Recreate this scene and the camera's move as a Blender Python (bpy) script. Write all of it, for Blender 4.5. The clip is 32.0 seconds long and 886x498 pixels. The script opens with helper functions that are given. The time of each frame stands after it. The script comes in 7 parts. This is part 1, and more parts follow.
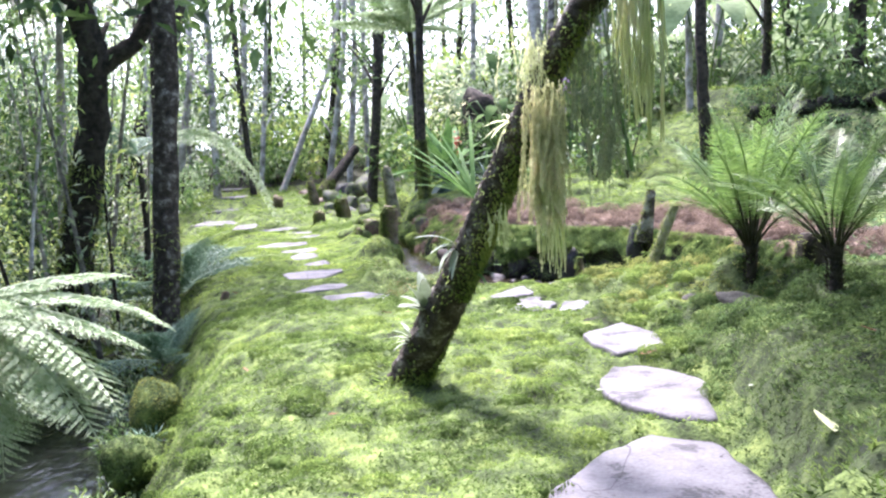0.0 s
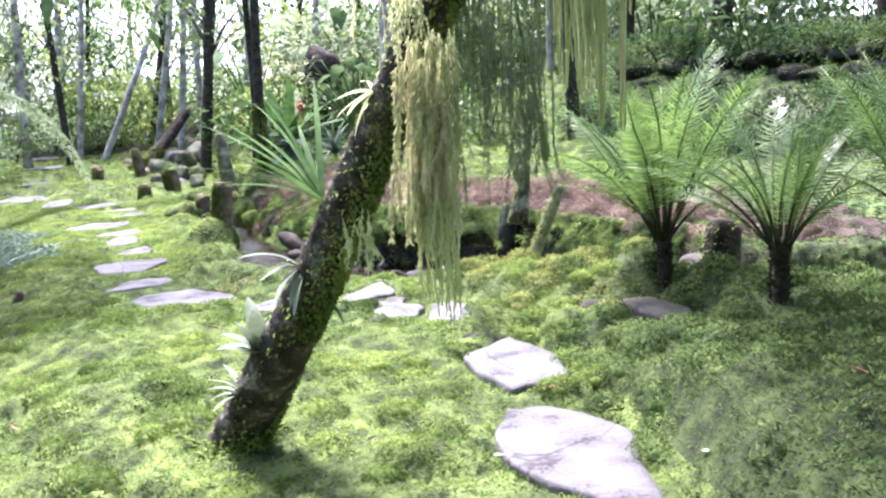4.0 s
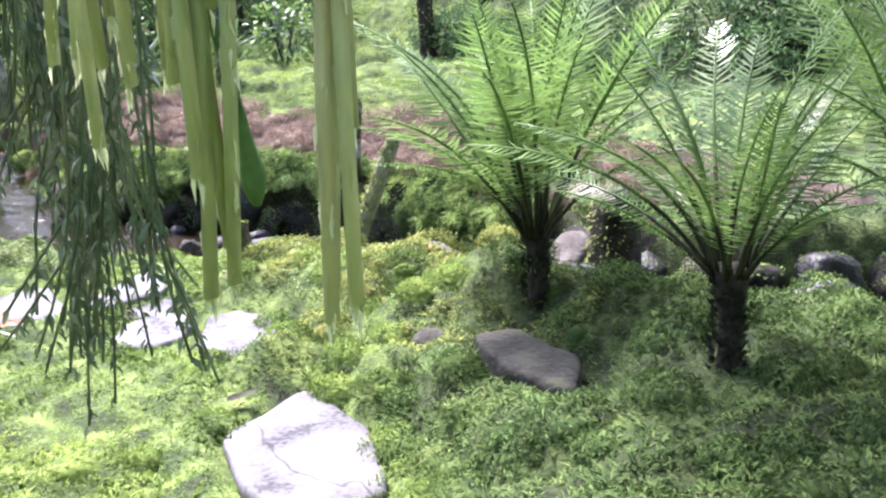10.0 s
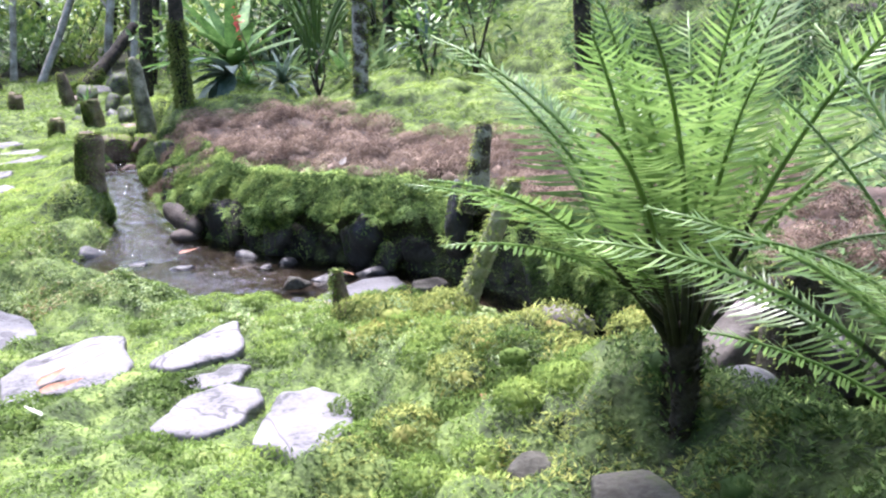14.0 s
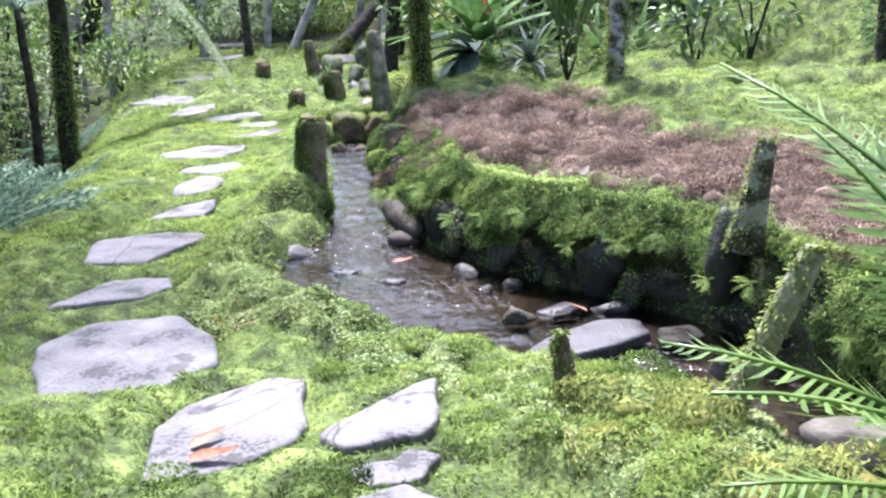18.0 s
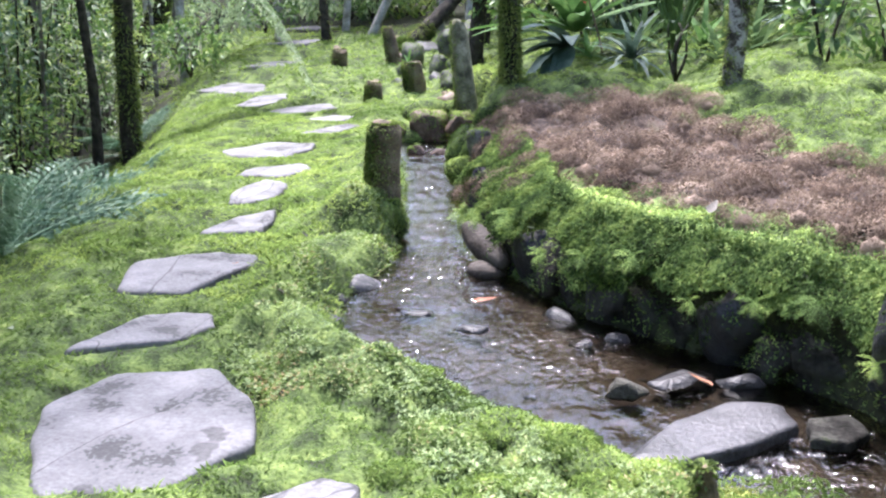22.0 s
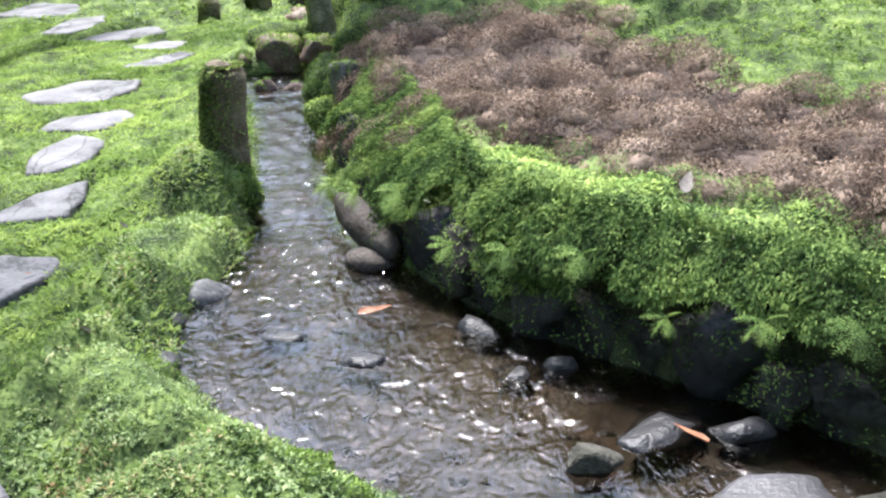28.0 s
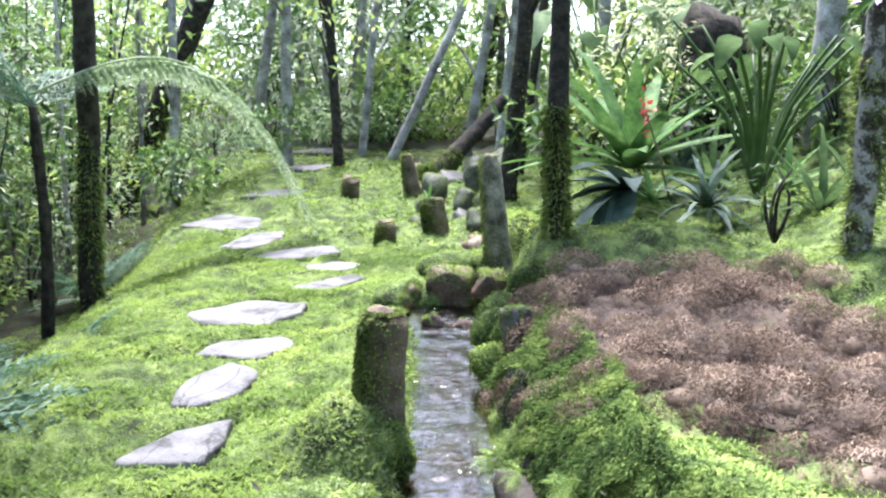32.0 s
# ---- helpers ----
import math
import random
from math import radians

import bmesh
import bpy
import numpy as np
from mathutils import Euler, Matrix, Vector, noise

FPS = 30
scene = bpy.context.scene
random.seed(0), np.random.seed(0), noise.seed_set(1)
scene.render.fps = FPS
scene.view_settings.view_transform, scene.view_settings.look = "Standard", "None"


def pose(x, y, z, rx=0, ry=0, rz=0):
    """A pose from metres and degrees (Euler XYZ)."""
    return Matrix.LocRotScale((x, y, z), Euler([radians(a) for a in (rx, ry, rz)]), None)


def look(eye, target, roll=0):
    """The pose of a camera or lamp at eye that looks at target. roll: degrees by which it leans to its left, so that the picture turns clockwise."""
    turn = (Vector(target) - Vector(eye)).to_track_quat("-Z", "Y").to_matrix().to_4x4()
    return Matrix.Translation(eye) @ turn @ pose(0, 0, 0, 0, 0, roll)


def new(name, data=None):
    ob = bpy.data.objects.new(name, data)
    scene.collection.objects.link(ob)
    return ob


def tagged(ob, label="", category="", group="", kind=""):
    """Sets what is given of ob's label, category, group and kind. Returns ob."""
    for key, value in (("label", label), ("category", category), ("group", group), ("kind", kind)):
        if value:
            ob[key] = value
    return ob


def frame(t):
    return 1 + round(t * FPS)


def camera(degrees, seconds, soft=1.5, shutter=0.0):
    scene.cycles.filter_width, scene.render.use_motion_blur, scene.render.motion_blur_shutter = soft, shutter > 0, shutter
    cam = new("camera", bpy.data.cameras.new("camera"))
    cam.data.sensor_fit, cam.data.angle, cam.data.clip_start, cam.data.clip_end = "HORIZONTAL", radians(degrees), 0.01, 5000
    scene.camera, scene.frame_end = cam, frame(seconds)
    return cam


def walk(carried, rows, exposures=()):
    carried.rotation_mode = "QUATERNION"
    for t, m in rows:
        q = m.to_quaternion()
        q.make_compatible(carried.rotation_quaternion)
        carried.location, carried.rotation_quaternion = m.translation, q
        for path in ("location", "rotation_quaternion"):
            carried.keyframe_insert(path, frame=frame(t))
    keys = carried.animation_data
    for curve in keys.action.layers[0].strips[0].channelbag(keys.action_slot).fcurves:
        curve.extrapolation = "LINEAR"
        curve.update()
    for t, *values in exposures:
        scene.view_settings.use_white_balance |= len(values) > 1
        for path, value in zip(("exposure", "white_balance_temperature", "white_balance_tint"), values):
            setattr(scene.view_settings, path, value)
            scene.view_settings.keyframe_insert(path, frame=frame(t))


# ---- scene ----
PATH = [
    (0, 0.000, 0.000, 1.384, 83.69, 2.53, 3.36),
    (0.5, -0.056, 0.147, 1.386, 82.82, 2.18, 1.64),
    (1, -0.029, 0.342, 1.383, 81.83, 1.38, 1.78),
    (1.5, -0.013, 0.497, 1.401, 81.41, 0.98, 3.11),
    (2, -0.020, 0.652, 1.426, 81.68, 1.10, 3.66),
    (2.5, -0.035, 0.801, 1.465, 82.04, 1.96, 2.20),
    (3, -0.058, 1.006, 1.454, 81.90, 2.64, -1.13),
    (3.5, -0.065, 1.164, 1.423, 81.39, 2.77, -3.87),
    (5.5, 0.109, 1.906, 1.469, 80.53, 2.10, -6.45),
    (6, 0.155, 2.095, 1.475, 79.79, 2.06, -7.10),
    (6.5, 0.230, 2.230, 1.457, 79.62, 1.16, -5.52),
    (7, 0.259, 2.337, 1.453, 79.43, 0.47, -5.55),
    (7.5, 0.262, 2.472, 1.473, 79.29, 0.91, -7.98),
    (8, 0.267, 2.612, 1.475, 79.12, 1.93, -11.55),
    (8.5, 0.261, 2.736, 1.482, 78.84, 2.26, -14.37),
    (9, 0.325, 2.859, 1.458, 78.65, 2.20, -14.65),
    (9.5, 0.404, 2.983, 1.449, 77.29, 1.95, -13.71),
    (10, 0.473, 3.088, 1.437, 75.82, 2.03, -12.27),
    (10.5, 0.519, 3.180, 1.423, 75.37, 2.20, -11.58),
    (11, 0.557, 3.313, 1.418, 75.20, 2.56, -12.30),
    (11.5, 0.594, 3.422, 1.438, 75.22, 3.77, -14.42),
    (12, 0.636, 3.482, 1.445, 75.94, 4.39, -15.76),
    (12.5, 0.688, 3.536, 1.463, 76.57, 4.52, -15.15),
    (13, 0.770, 3.634, 1.472, 76.71, 3.95, -10.35),
    (13.5, 0.792, 3.791, 1.450, 76.45, 3.07, -5.95),
    (14, 0.777, 3.932, 1.440, 76.30, 2.32, -3.07),
    (14.5, 0.758, 4.031, 1.462, 76.11, 2.15, -0.44),
    (15, 0.721, 4.177, 1.454, 76.51, 1.80, 2.41),
    (15.5, 0.741, 4.279, 1.460, 76.37, 1.26, 5.25),
    (17.5, 0.780, 4.756, 1.483, 74.92, 1.15, 10.50),
    (18, 0.777, 4.888, 1.491, 74.97, 1.71, 10.88),
    (18.5, 0.779, 5.011, 1.481, 74.85, 1.57, 12.91),
    (19, 0.772, 5.102, 1.483, 74.64, 1.09, 14.85),
    (19.5, 0.738, 5.213, 1.483, 74.76, 1.20, 14.76),
    (20, 0.668, 5.339, 1.488, 74.84, 1.70, 12.56),
    (20.5, 0.601, 5.453, 1.498, 74.43, 1.92, 10.37),
    (21, 0.560, 5.551, 1.500, 73.97, 1.44, 10.90),
    (21.5, 0.547, 5.643, 1.508, 73.87, 1.09, 13.33),
    (22, 0.544, 5.737, 1.517, 74.04, 0.93, 15.41),
    (22.5, 0.542, 5.822, 1.523, 74.05, 0.95, 16.53),
    (23, 0.506, 5.921, 1.526, 74.21, 0.92, 15.78),
    (23.5, 0.464, 6.042, 1.531, 74.23, 1.27, 13.85),
    (24, 0.410, 6.142, 1.519, 74.14, 1.45, 11.62),
    (24.5, 0.374, 6.250, 1.503, 73.62, 1.60, 10.62),
    (25, 0.351, 6.364, 1.478, 72.67, 1.45, 10.83),
    (25.5, 0.330, 6.466, 1.471, 71.90, 1.37, 10.32),
    (27.5, 0.173, 6.818, 1.473, 69.25, 2.23, 3.68),
    (28, 0.179, 6.931, 1.462, 68.60, 1.57, 7.00),
    (28.5, 0.180, 7.017, 1.464, 68.69, 1.27, 9.96),
    (29, 0.157, 7.074, 1.471, 70.14, 0.89, 11.84),
    (29.5, 0.120, 7.128, 1.487, 72.13, 0.68, 12.49),
    (30, 0.093, 7.202, 1.498, 73.74, 0.88, 13.10),
    (30.5, 0.062, 7.270, 1.501, 74.96, 1.11, 13.91),
    (31, 0.036, 7.335, 1.498, 76.06, 0.95, 14.69),
    (31.5, 0.038, 7.387, 1.511, 77.84, 0.31, 15.73),
    (32, 0.062, 7.456, 1.523, 80.21, -0.11, 16.97),
]

cam = camera(46.0, 32.0, soft=2.3)
EXPO = [(0, 3.0, 6000, 28), (6, 3.0, 5970, 28), (9, 3.03, 5970, 28), (13, 2.95, 5900, 25), (15, 2.92, 5900, 23), (22, 2.80, 5980, 20), (28, 2.66, 6080, 11), (32, 2.93, 6030, 15)]
walk(cam, [(t, pose(x, y, z, a, b, c)) for t, x, y, z, a, b, c in PATH], EXPO)

# ---- light ----
SUN_EL, SUN_AZ = 66.0, 335.0
world = bpy.data.worlds.new("sky")
scene.world = world
world.use_nodes = True
_n = world.node_tree.nodes
_sky = _n.new("ShaderNodeTexSky")
_sky.sky_type, _sky.sun_disc = "NISHITA", False
_sky.sun_elevation, _sky.sun_rotation = radians(SUN_EL), radians(SUN_AZ)
_sky.air_density, _sky.dust_density = 1.0, 3.0
_n["Background"].inputs["Strength"].default_value = 0.115
world.node_tree.links.new(_sky.outputs["Color"], _n["Background"].inputs["Color"])
_sun = new("sun", bpy.data.lights.new("sun", "SUN"))
_sun.data.energy, _sun.data.angle, _sun.data.color = 2.4, radians(11), (1.0, 0.96, 0.90)
_sun.matrix_world = look((5 * math.sin(radians(SUN_AZ)), 5 * math.cos(radians(SUN_AZ)), 5 * math.tan(radians(SUN_EL))), (0, 0, 0))


# ---- materials ----
def mat(name, colours, scale=6.0, rough=0.85, bump=0.3, fine=60.0, spec=0.3, metallic=0.0, island=False, trans=0.0, detail=6.0, stops=None, wobble=0.4):
    """A mottled procedural surface: colours mixed by coarse noise, broken up by fine noise, with relief."""
    m = bpy.data.materials.new(name)
    m.use_nodes = True
    n, l = m.node_tree.nodes, m.node_tree.links
    b = n["Principled BSDF"]
    co = n.new("ShaderNodeTexCoord")
    n1 = n.new("ShaderNodeTexNoise")
    n1.inputs["Scale"].default_value, n1.inputs["Detail"].default_value = scale, detail
    n2 = n.new("ShaderNodeTexNoise")
    n2.inputs["Scale"].default_value, n2.inputs["Detail"].default_value = fine, 4.0
    geo = n.new("ShaderNodeNewGeometry")
    l.new(geo.outputs["Position"], n1.inputs["Vector"])
    l.new(geo.outputs["Position"], n2.inputs["Vector"])
    add = n.new("ShaderNodeMath")
    add.operation = "MULTIPLY_ADD"
    l.new(n2.outputs["Fac"], add.inputs[0])
    add.inputs[1].default_value = 0.45
    l.new(n1.outputs["Fac"], add.inputs[2])
    last = add
    if island:
        wob = n.new("ShaderNodeMath")
        wob.operation = "MULTIPLY_ADD"
        l.new(geo.outputs["Random Per Island"], wob.inputs[0])
        wob.inputs[1].default_value = wobble
        l.new(add.outputs[0], wob.inputs[2])
        last = wob
    ramp = n.new("ShaderNodeValToRGB")
    el = ramp.color_ramp.elements
    lo, hi = (0.5, 1.0) if not island else (0.6, 1.3)
    k = len(colours)
    while len(el) < k:
        el.new(0.5)
    for i, c in enumerate(colours):
        if c[1] > c[0] and c[1] > c[2]:
            g = 0.3 * c[0] + 0.6 * c[1] + 0.1 * c[2]
            c = (c[0] * 0.92 + g * 0.10, c[1] * 0.92 + g * 0.07, c[2] * 0.92 + g * 0.09)
        el[i].position = min(1.0, (lo + (hi - lo) * i / max(1, k - 1)) / (1.0 if not island else 1.35))
        if stops:
            el[i].position = stops[i]
        el[i].color = (*c, 1)
    if island:
        sc = n.new("ShaderNodeMath")
        sc.operation = "DIVIDE"
        l.new(last.outputs[0], sc.inputs[0])
        sc.inputs[1].default_value = 1.35
        last = sc
    l.new(last.outputs[0], ramp.inputs["Fac"])
    l.new(ramp.outputs["Color"], b.inputs["Base Color"])
    b.inputs["Roughness"].default_value, b.inputs["Metallic"].default_value = rough, metallic
    b.inputs["Specular IOR Level"].default_value = spec
    if bump:
        bp = n.new("ShaderNodeBump")
        bp.inputs["Strength"].default_value, bp.inputs["Distance"].default_value = bump, 0.02
        l.new(add.outputs[0], bp.inputs["Height"])
        l.new(bp.outputs["Normal"], b.inputs["Normal"])
    if trans:
        tr = n.new("ShaderNodeBsdfTranslucent")
        l.new(ramp.outputs["Color"], tr.inputs["Color"])
        mix = n.new("ShaderNodeMixShader")
        mix.inputs[0].default_value = trans
        l.new(b.outputs[0], mix.inputs[1])
        l.new(tr.outputs[0], mix.inputs[2])
        l.new(mix.outputs[0], n["Material Output"].inputs["Surface"])
    return m


M_LAWNFLOOR = mat("moss floor", [(0.010, 0.015, 0.004), (0.035, 0.06, 0.012), (0.10, 0.15, 0.03), (0.18, 0.23, 0.05)], 8, 0.95, 1.0, 70)
M_FERNFLOOR = mat("green moss floor darkened for shade", [(0.009, 0.014, 0.005), (0.026, 0.042, 0.011), (0.058, 0.09, 0.022), (0.10, 0.135, 0.037)], 9, 0.95, 1.0, 70)
# Soil made near-black, to hold the shade of creases and banks
M_DARKGROUND = mat("soil ground darkened for shade", [(0.006, 0.007, 0.004), (0.016, 0.018, 0.008), (0.032, 0.04, 0.014), (0.055, 0.065, 0.022)], 9, 0.95, 0.8, 45)
M_STONE = mat("slate slab", [(0.028, 0.028, 0.03), (0.076, 0.075, 0.079), (0.104, 0.102, 0.107), (0.145, 0.14, 0.145)], 5, 0.7, 0.5, 60, spec=0.3, stops=(0.57, 0.62, 0.76, 0.9))
M_BARK = mat("dark mossy bark", [(0.007, 0.006, 0.005), (0.02, 0.017, 0.013), (0.042, 0.036, 0.027), (0.04, 0.052, 0.02)], 16, 0.95, 1.0, 90)
M_LICHEN = mat("dark bark with pale lichen patches", [(0.014, 0.012, 0.009), (0.04, 0.035, 0.026), (0.07, 0.065, 0.05), (0.26, 0.26, 0.24)], 10, 0.95, 0.8, 70, stops=(0.5, 0.62, 0.71, 0.8))
M_PALE = mat("pale lichen bark", [(0.04, 0.036, 0.028), (0.10, 0.095, 0.08), (0.19, 0.185, 0.165), (0.34, 0.34, 0.32)], 8, 0.9, 0.6, 60)
M_WOOD = mat("old post wood", [(0.03, 0.024, 0.016), (0.09, 0.07, 0.047), (0.15, 0.118, 0.08), (0.2, 0.175, 0.13)], 9, 0.9, 1.0, 70)
M_GREYWOOD = mat("weathered olive grey wood", [(0.05, 0.05, 0.03), (0.14, 0.135, 0.09), (0.25, 0.24, 0.17), (0.36, 0.35, 0.28)], 9, 0.9, 0.9, 60)
M_PALETRUNK = mat("pale grey bark", [(0.09, 0.085, 0.07), (0.2, 0.195, 0.17), (0.34, 0.335, 0.31), (0.5, 0.5, 0.48)], 7, 0.9, 0.6, 50)
M_ROCK = mat("grey stream rock", [(0.015, 0.015, 0.015), (0.04, 0.04, 0.042), (0.085, 0.083, 0.083), (0.05, 0.07, 0.025)], 6, 0.6, 0.6, 50)
M_FERN = mat("fern green", [(0.04, 0.09, 0.018), (0.14, 0.26, 0.05), (0.3, 0.45, 0.12)], 4, 0.34, 0.0, 30, spec=0.6, island=True, trans=0.42, wobble=0.3)
M_TRUNK = mat("dark bark with pale crusts", [(0.010, 0.008, 0.006), (0.032, 0.026, 0.02), (0.06, 0.052, 0.042), (0.2, 0.195, 0.17)], 14, 0.95, 1.0, 80, stops=(0.5, 0.68, 0.8, 0.93))
M_STALK = mat("dark fern stalk", [(0.012, 0.014, 0.008), (0.03, 0.034, 0.015), (0.05, 0.06, 0.02)], 12, 0.6, 0.2, 60)
M_LEAF = mat("leaf green", [(0.02, 0.05, 0.012), (0.06, 0.14, 0.025), (0.15, 0.27, 0.05), (0.25, 0.33, 0.07)], 1.5, 0.5, 0.1, 20, spec=0.5, island=True, trans=0.35)


def cracked(m, scale, dark, seed):
    """Thin dark splits and damp stains over a surface."""
    n, l = m.node_tree.nodes, m.node_tree.links
    b = n["Principled BSDF"]
    geo = n.new("ShaderNodeNewGeometry")
    mp = n.new("ShaderNodeMapping")
    mp.inputs["Location"].default_value = (seed, seed * 0.7, 0)
    mp.inputs["Scale"].default_value = (1.0, 0.45, 1.0)
    mp.inputs["Rotation"].default_value = (0, 0, radians(30))
    l.new(geo.outputs["Position"], mp.inputs["Vector"])
    split = n.new("ShaderNodeTexNoise")
    split.inputs["Scale"].default_value, split.inputs["Detail"].default_value, split.inputs["Distortion"].default_value = scale, 5, 0.8
    spot = n.new("ShaderNodeTexNoise")
    spot.inputs["Scale"].default_value, spot.inputs["Detail"].default_value = 5.5, 3
    l.new(mp.outputs[0], split.inputs["Vector"])
    l.new(geo.outputs["Position"], spot.inputs["Vector"])
    off = n.new("ShaderNodeMath")
    off.operation = "SUBTRACT"
    off.inputs[1].default_value = 0.5
    l.new(split.outputs["Fac"], off.inputs[0])
    mag = n.new("ShaderNodeMath")
    mag.operation = "ABSOLUTE"
    l.new(off.outputs[0], mag.inputs[0])
    line = n.new("ShaderNodeMapRange")
    line.inputs["From Min"].default_value, line.inputs["From Max"].default_value = 0.002, 0.009
    line.inputs["To Min"].default_value, line.inputs["To Max"].default_value = dark, 1.0
    l.new(mag.outputs[0], line.inputs["Value"])
    stain = n.new("ShaderNodeMapRange")
    stain.inputs["From Min"].default_value, stain.inputs["From Max"].default_value = 0.66, 0.69
    stain.inputs["To Min"].default_value, stain.inputs["To Max"].default_value = 1.0, 0.45
    l.new(spot.outputs["Fac"], stain.inputs["Value"])
    both = n.new("ShaderNodeMath")
    both.operation = "MULTIPLY"
    l.new(line.outputs[0], both.inputs[0])
    l.new(stain.outputs[0], both.inputs[1])
    mix = n.new("ShaderNodeMix")
    mix.data_type = "RGBA"
    mix.blend_type = "MULTIPLY"
    mix.inputs["Factor"].default_value = 1.0
    was = b.inputs["Base Color"].links[0].from_socket
    l.new(was, mix.inputs["A"])
    l.new(both.outputs[0], mix.inputs["B"])
    l.new(mix.outputs["Result"], b.inputs["Base Color"])


cracked(M_STONE, 1.7, 0.35, 3.0)


# ---- mesh helpers ----
def raw(name, v, f, material, smooth=True, normals=None):
    """A mesh from arrays of places and of equal faces (or a list of faces)."""
    me = bpy.data.meshes.new(name)
    v = np.asarray(v, np.float32)
    if isinstance(f, np.ndarray):
        k = f.shape[1]
        me.vertices.add(len(v))
        me.vertices.foreach_set("co", v.ravel())
        me.loops.add(f.size)
        me.loops.foreach_set("vertex_index", f.astype(np.int32).ravel())
        me.polygons.add(len(f))
        me.polygons.foreach_set("loop_start", np.arange(0, f.size, k, dtype=np.int32))
        me.update(calc_edges=True)
    else:
        me.from_pydata(v.tolist(), [], f)
    me.materials.append(material)
    if smooth:
        me.polygons.foreach_set("use_smooth", np.ones(len(me.polygons), bool))
    me.update()
    if normals is not None:
        me.normals_split_custom_set_from_vertices(normals)
    return me


def put(name, me, parent=None, m=None, label="", category="", group="", kind=""):
    ob = new(name, me)
    if parent is not None:
        ob.parent = parent
    if m is not None:
        ob.matrix_basis = m
    return tagged(ob, label, category, group, kind)


def fold(p, poly):
    """Distance from points p (n,2) to a polyline and the y-sorted place along it."""
    best = np.full(len(p), 1e9)
    for a, b in zip(poly[:-1], poly[1:]):
        a, b = np.array(a), np.array(b)
        d = b - a
        s = np.clip(((p - a) @ d) / (d @ d), 0, 1)
        best = np.minimum(best, np.hypot(*(p - a - s[:, None] * d).T))
    return best


def inside(p, poly):
    c = np.zeros(len(p), bool)
    x, y = p.T
    n = len(poly)
    for i in range(n):
        (x1, y1), (x2, y2) = poly[i], poly[(i + 1) % n]
        if y1 == y2:
            continue
        c ^= ((y1 > y) != (y2 > y)) & (x < (x2 - x1) * (y - y1) / (y2 - y1) + x1)
    return c


def step(e0, e1, x):
    s = np.clip((x - e0) / (e1 - e0), 0, 1)
    return s * s * (3 - 2 * s)


def waves(x, y, f, seed=0):
    """Smooth quasi-random relief, about -1 to 1."""
    r = np.random.RandomState(seed)
    out = np.zeros_like(x)
    for _ in range(7):
        a, ph, k = r.uniform(0, 6.283), r.uniform(0, 6.283), f * r.uniform(0.6, 1.7)
        out += np.sin(k * (x * np.cos(a) + y * np.sin(a)) + ph)
    return out / 4.0


def billow(x, y, size, seed=0):
    """Rounded clumps about size across, 1 at their crowns and 0 in the creases between them."""
    cx, cy = np.floor(x / size).astype(np.int64), np.floor(y / size).astype(np.int64)
    best = np.full(x.shape, 9.0)
    for i in (-1, 0, 1):
        for j in (-1, 0, 1):
            a, b = cx + i, cy + j
            h = (a * 73856093 ^ b * 19349663 ^ (seed + 1) * 83492791) & 0xFFFFF
            jx, jy = (h % 1021) / 1021.0, (h // 1021 % 1019) / 1019.0
            best = np.minimum(best, (x / size - a - jx) ** 2 + (y / size - b - jy) ** 2)
    return np.sqrt(np.clip(1 - best * 1.9, 0, 1))


# ---- the lie of the land ----
BANK_L = [(-1.9, 13.45), (-1.8, 13.1), (-1.48, 12.2), (-1.23, 11.3), (-1.06, 10.5), (-1.1, 9.9), (-1.0, 9.6), (-0.76, 9.34), (-0.4, 9.1), (0.0, 8.85), (0.3, 8.68),
          (0.67, 8.5), (0.92, 8.48), (1.02, 8.25), (1.1, 8.0), (1.25, 7.7), (1.4, 7.4), (1.6, 7.05), (1.85, 6.7), (2.1, 6.4), (2.5, 6.15), (3.1, 5.95), (4.0, 5.75), (6.0, 5.3)]
BANK_R = [(-1.62, 13.55), (-1.45, 13.1), (-1.2, 12.2), (-1.0, 11.4), (-0.8, 10.9), (-0.56, 10.5), (-0.05, 9.98), (0.32, 9.7), (0.73, 9.45), (1.02, 9.2), (1.35, 8.7),
          (1.75, 8.0), (2.12, 7.5), (2.5, 7.15), (3.05, 7.0), (3.6, 6.85), (4.6, 6.5), (6.0, 6.0)]
STREAM = BANK_L + BANK_R[::-1]
EDGE_Y = [-5, 4.2, 6.3, 8.3, 12.0, 15.0, 19.0, 30.0]
EDGE_X = [-1.4, -1.5, -1.9, -2.56, -3.75, -4.8, -6.5, -12.0]
PATH_Y = [-10, 3.8, 5.8, 7.0, 8.0, 8.8, 10.0, 14.0, 15.0, 17.0, 25.0, 60.0]
PATH_Z = [0.0, 0.1, 0.19, 0.16, 0.09, 0.02, 0.05, 0.05, 0.12, 0.28, 0.75, 1.4]


# stepping stones: height and corners, walked one after another
STONES = []


def stone_at(z, *corners):
    STONES.append((z, corners))


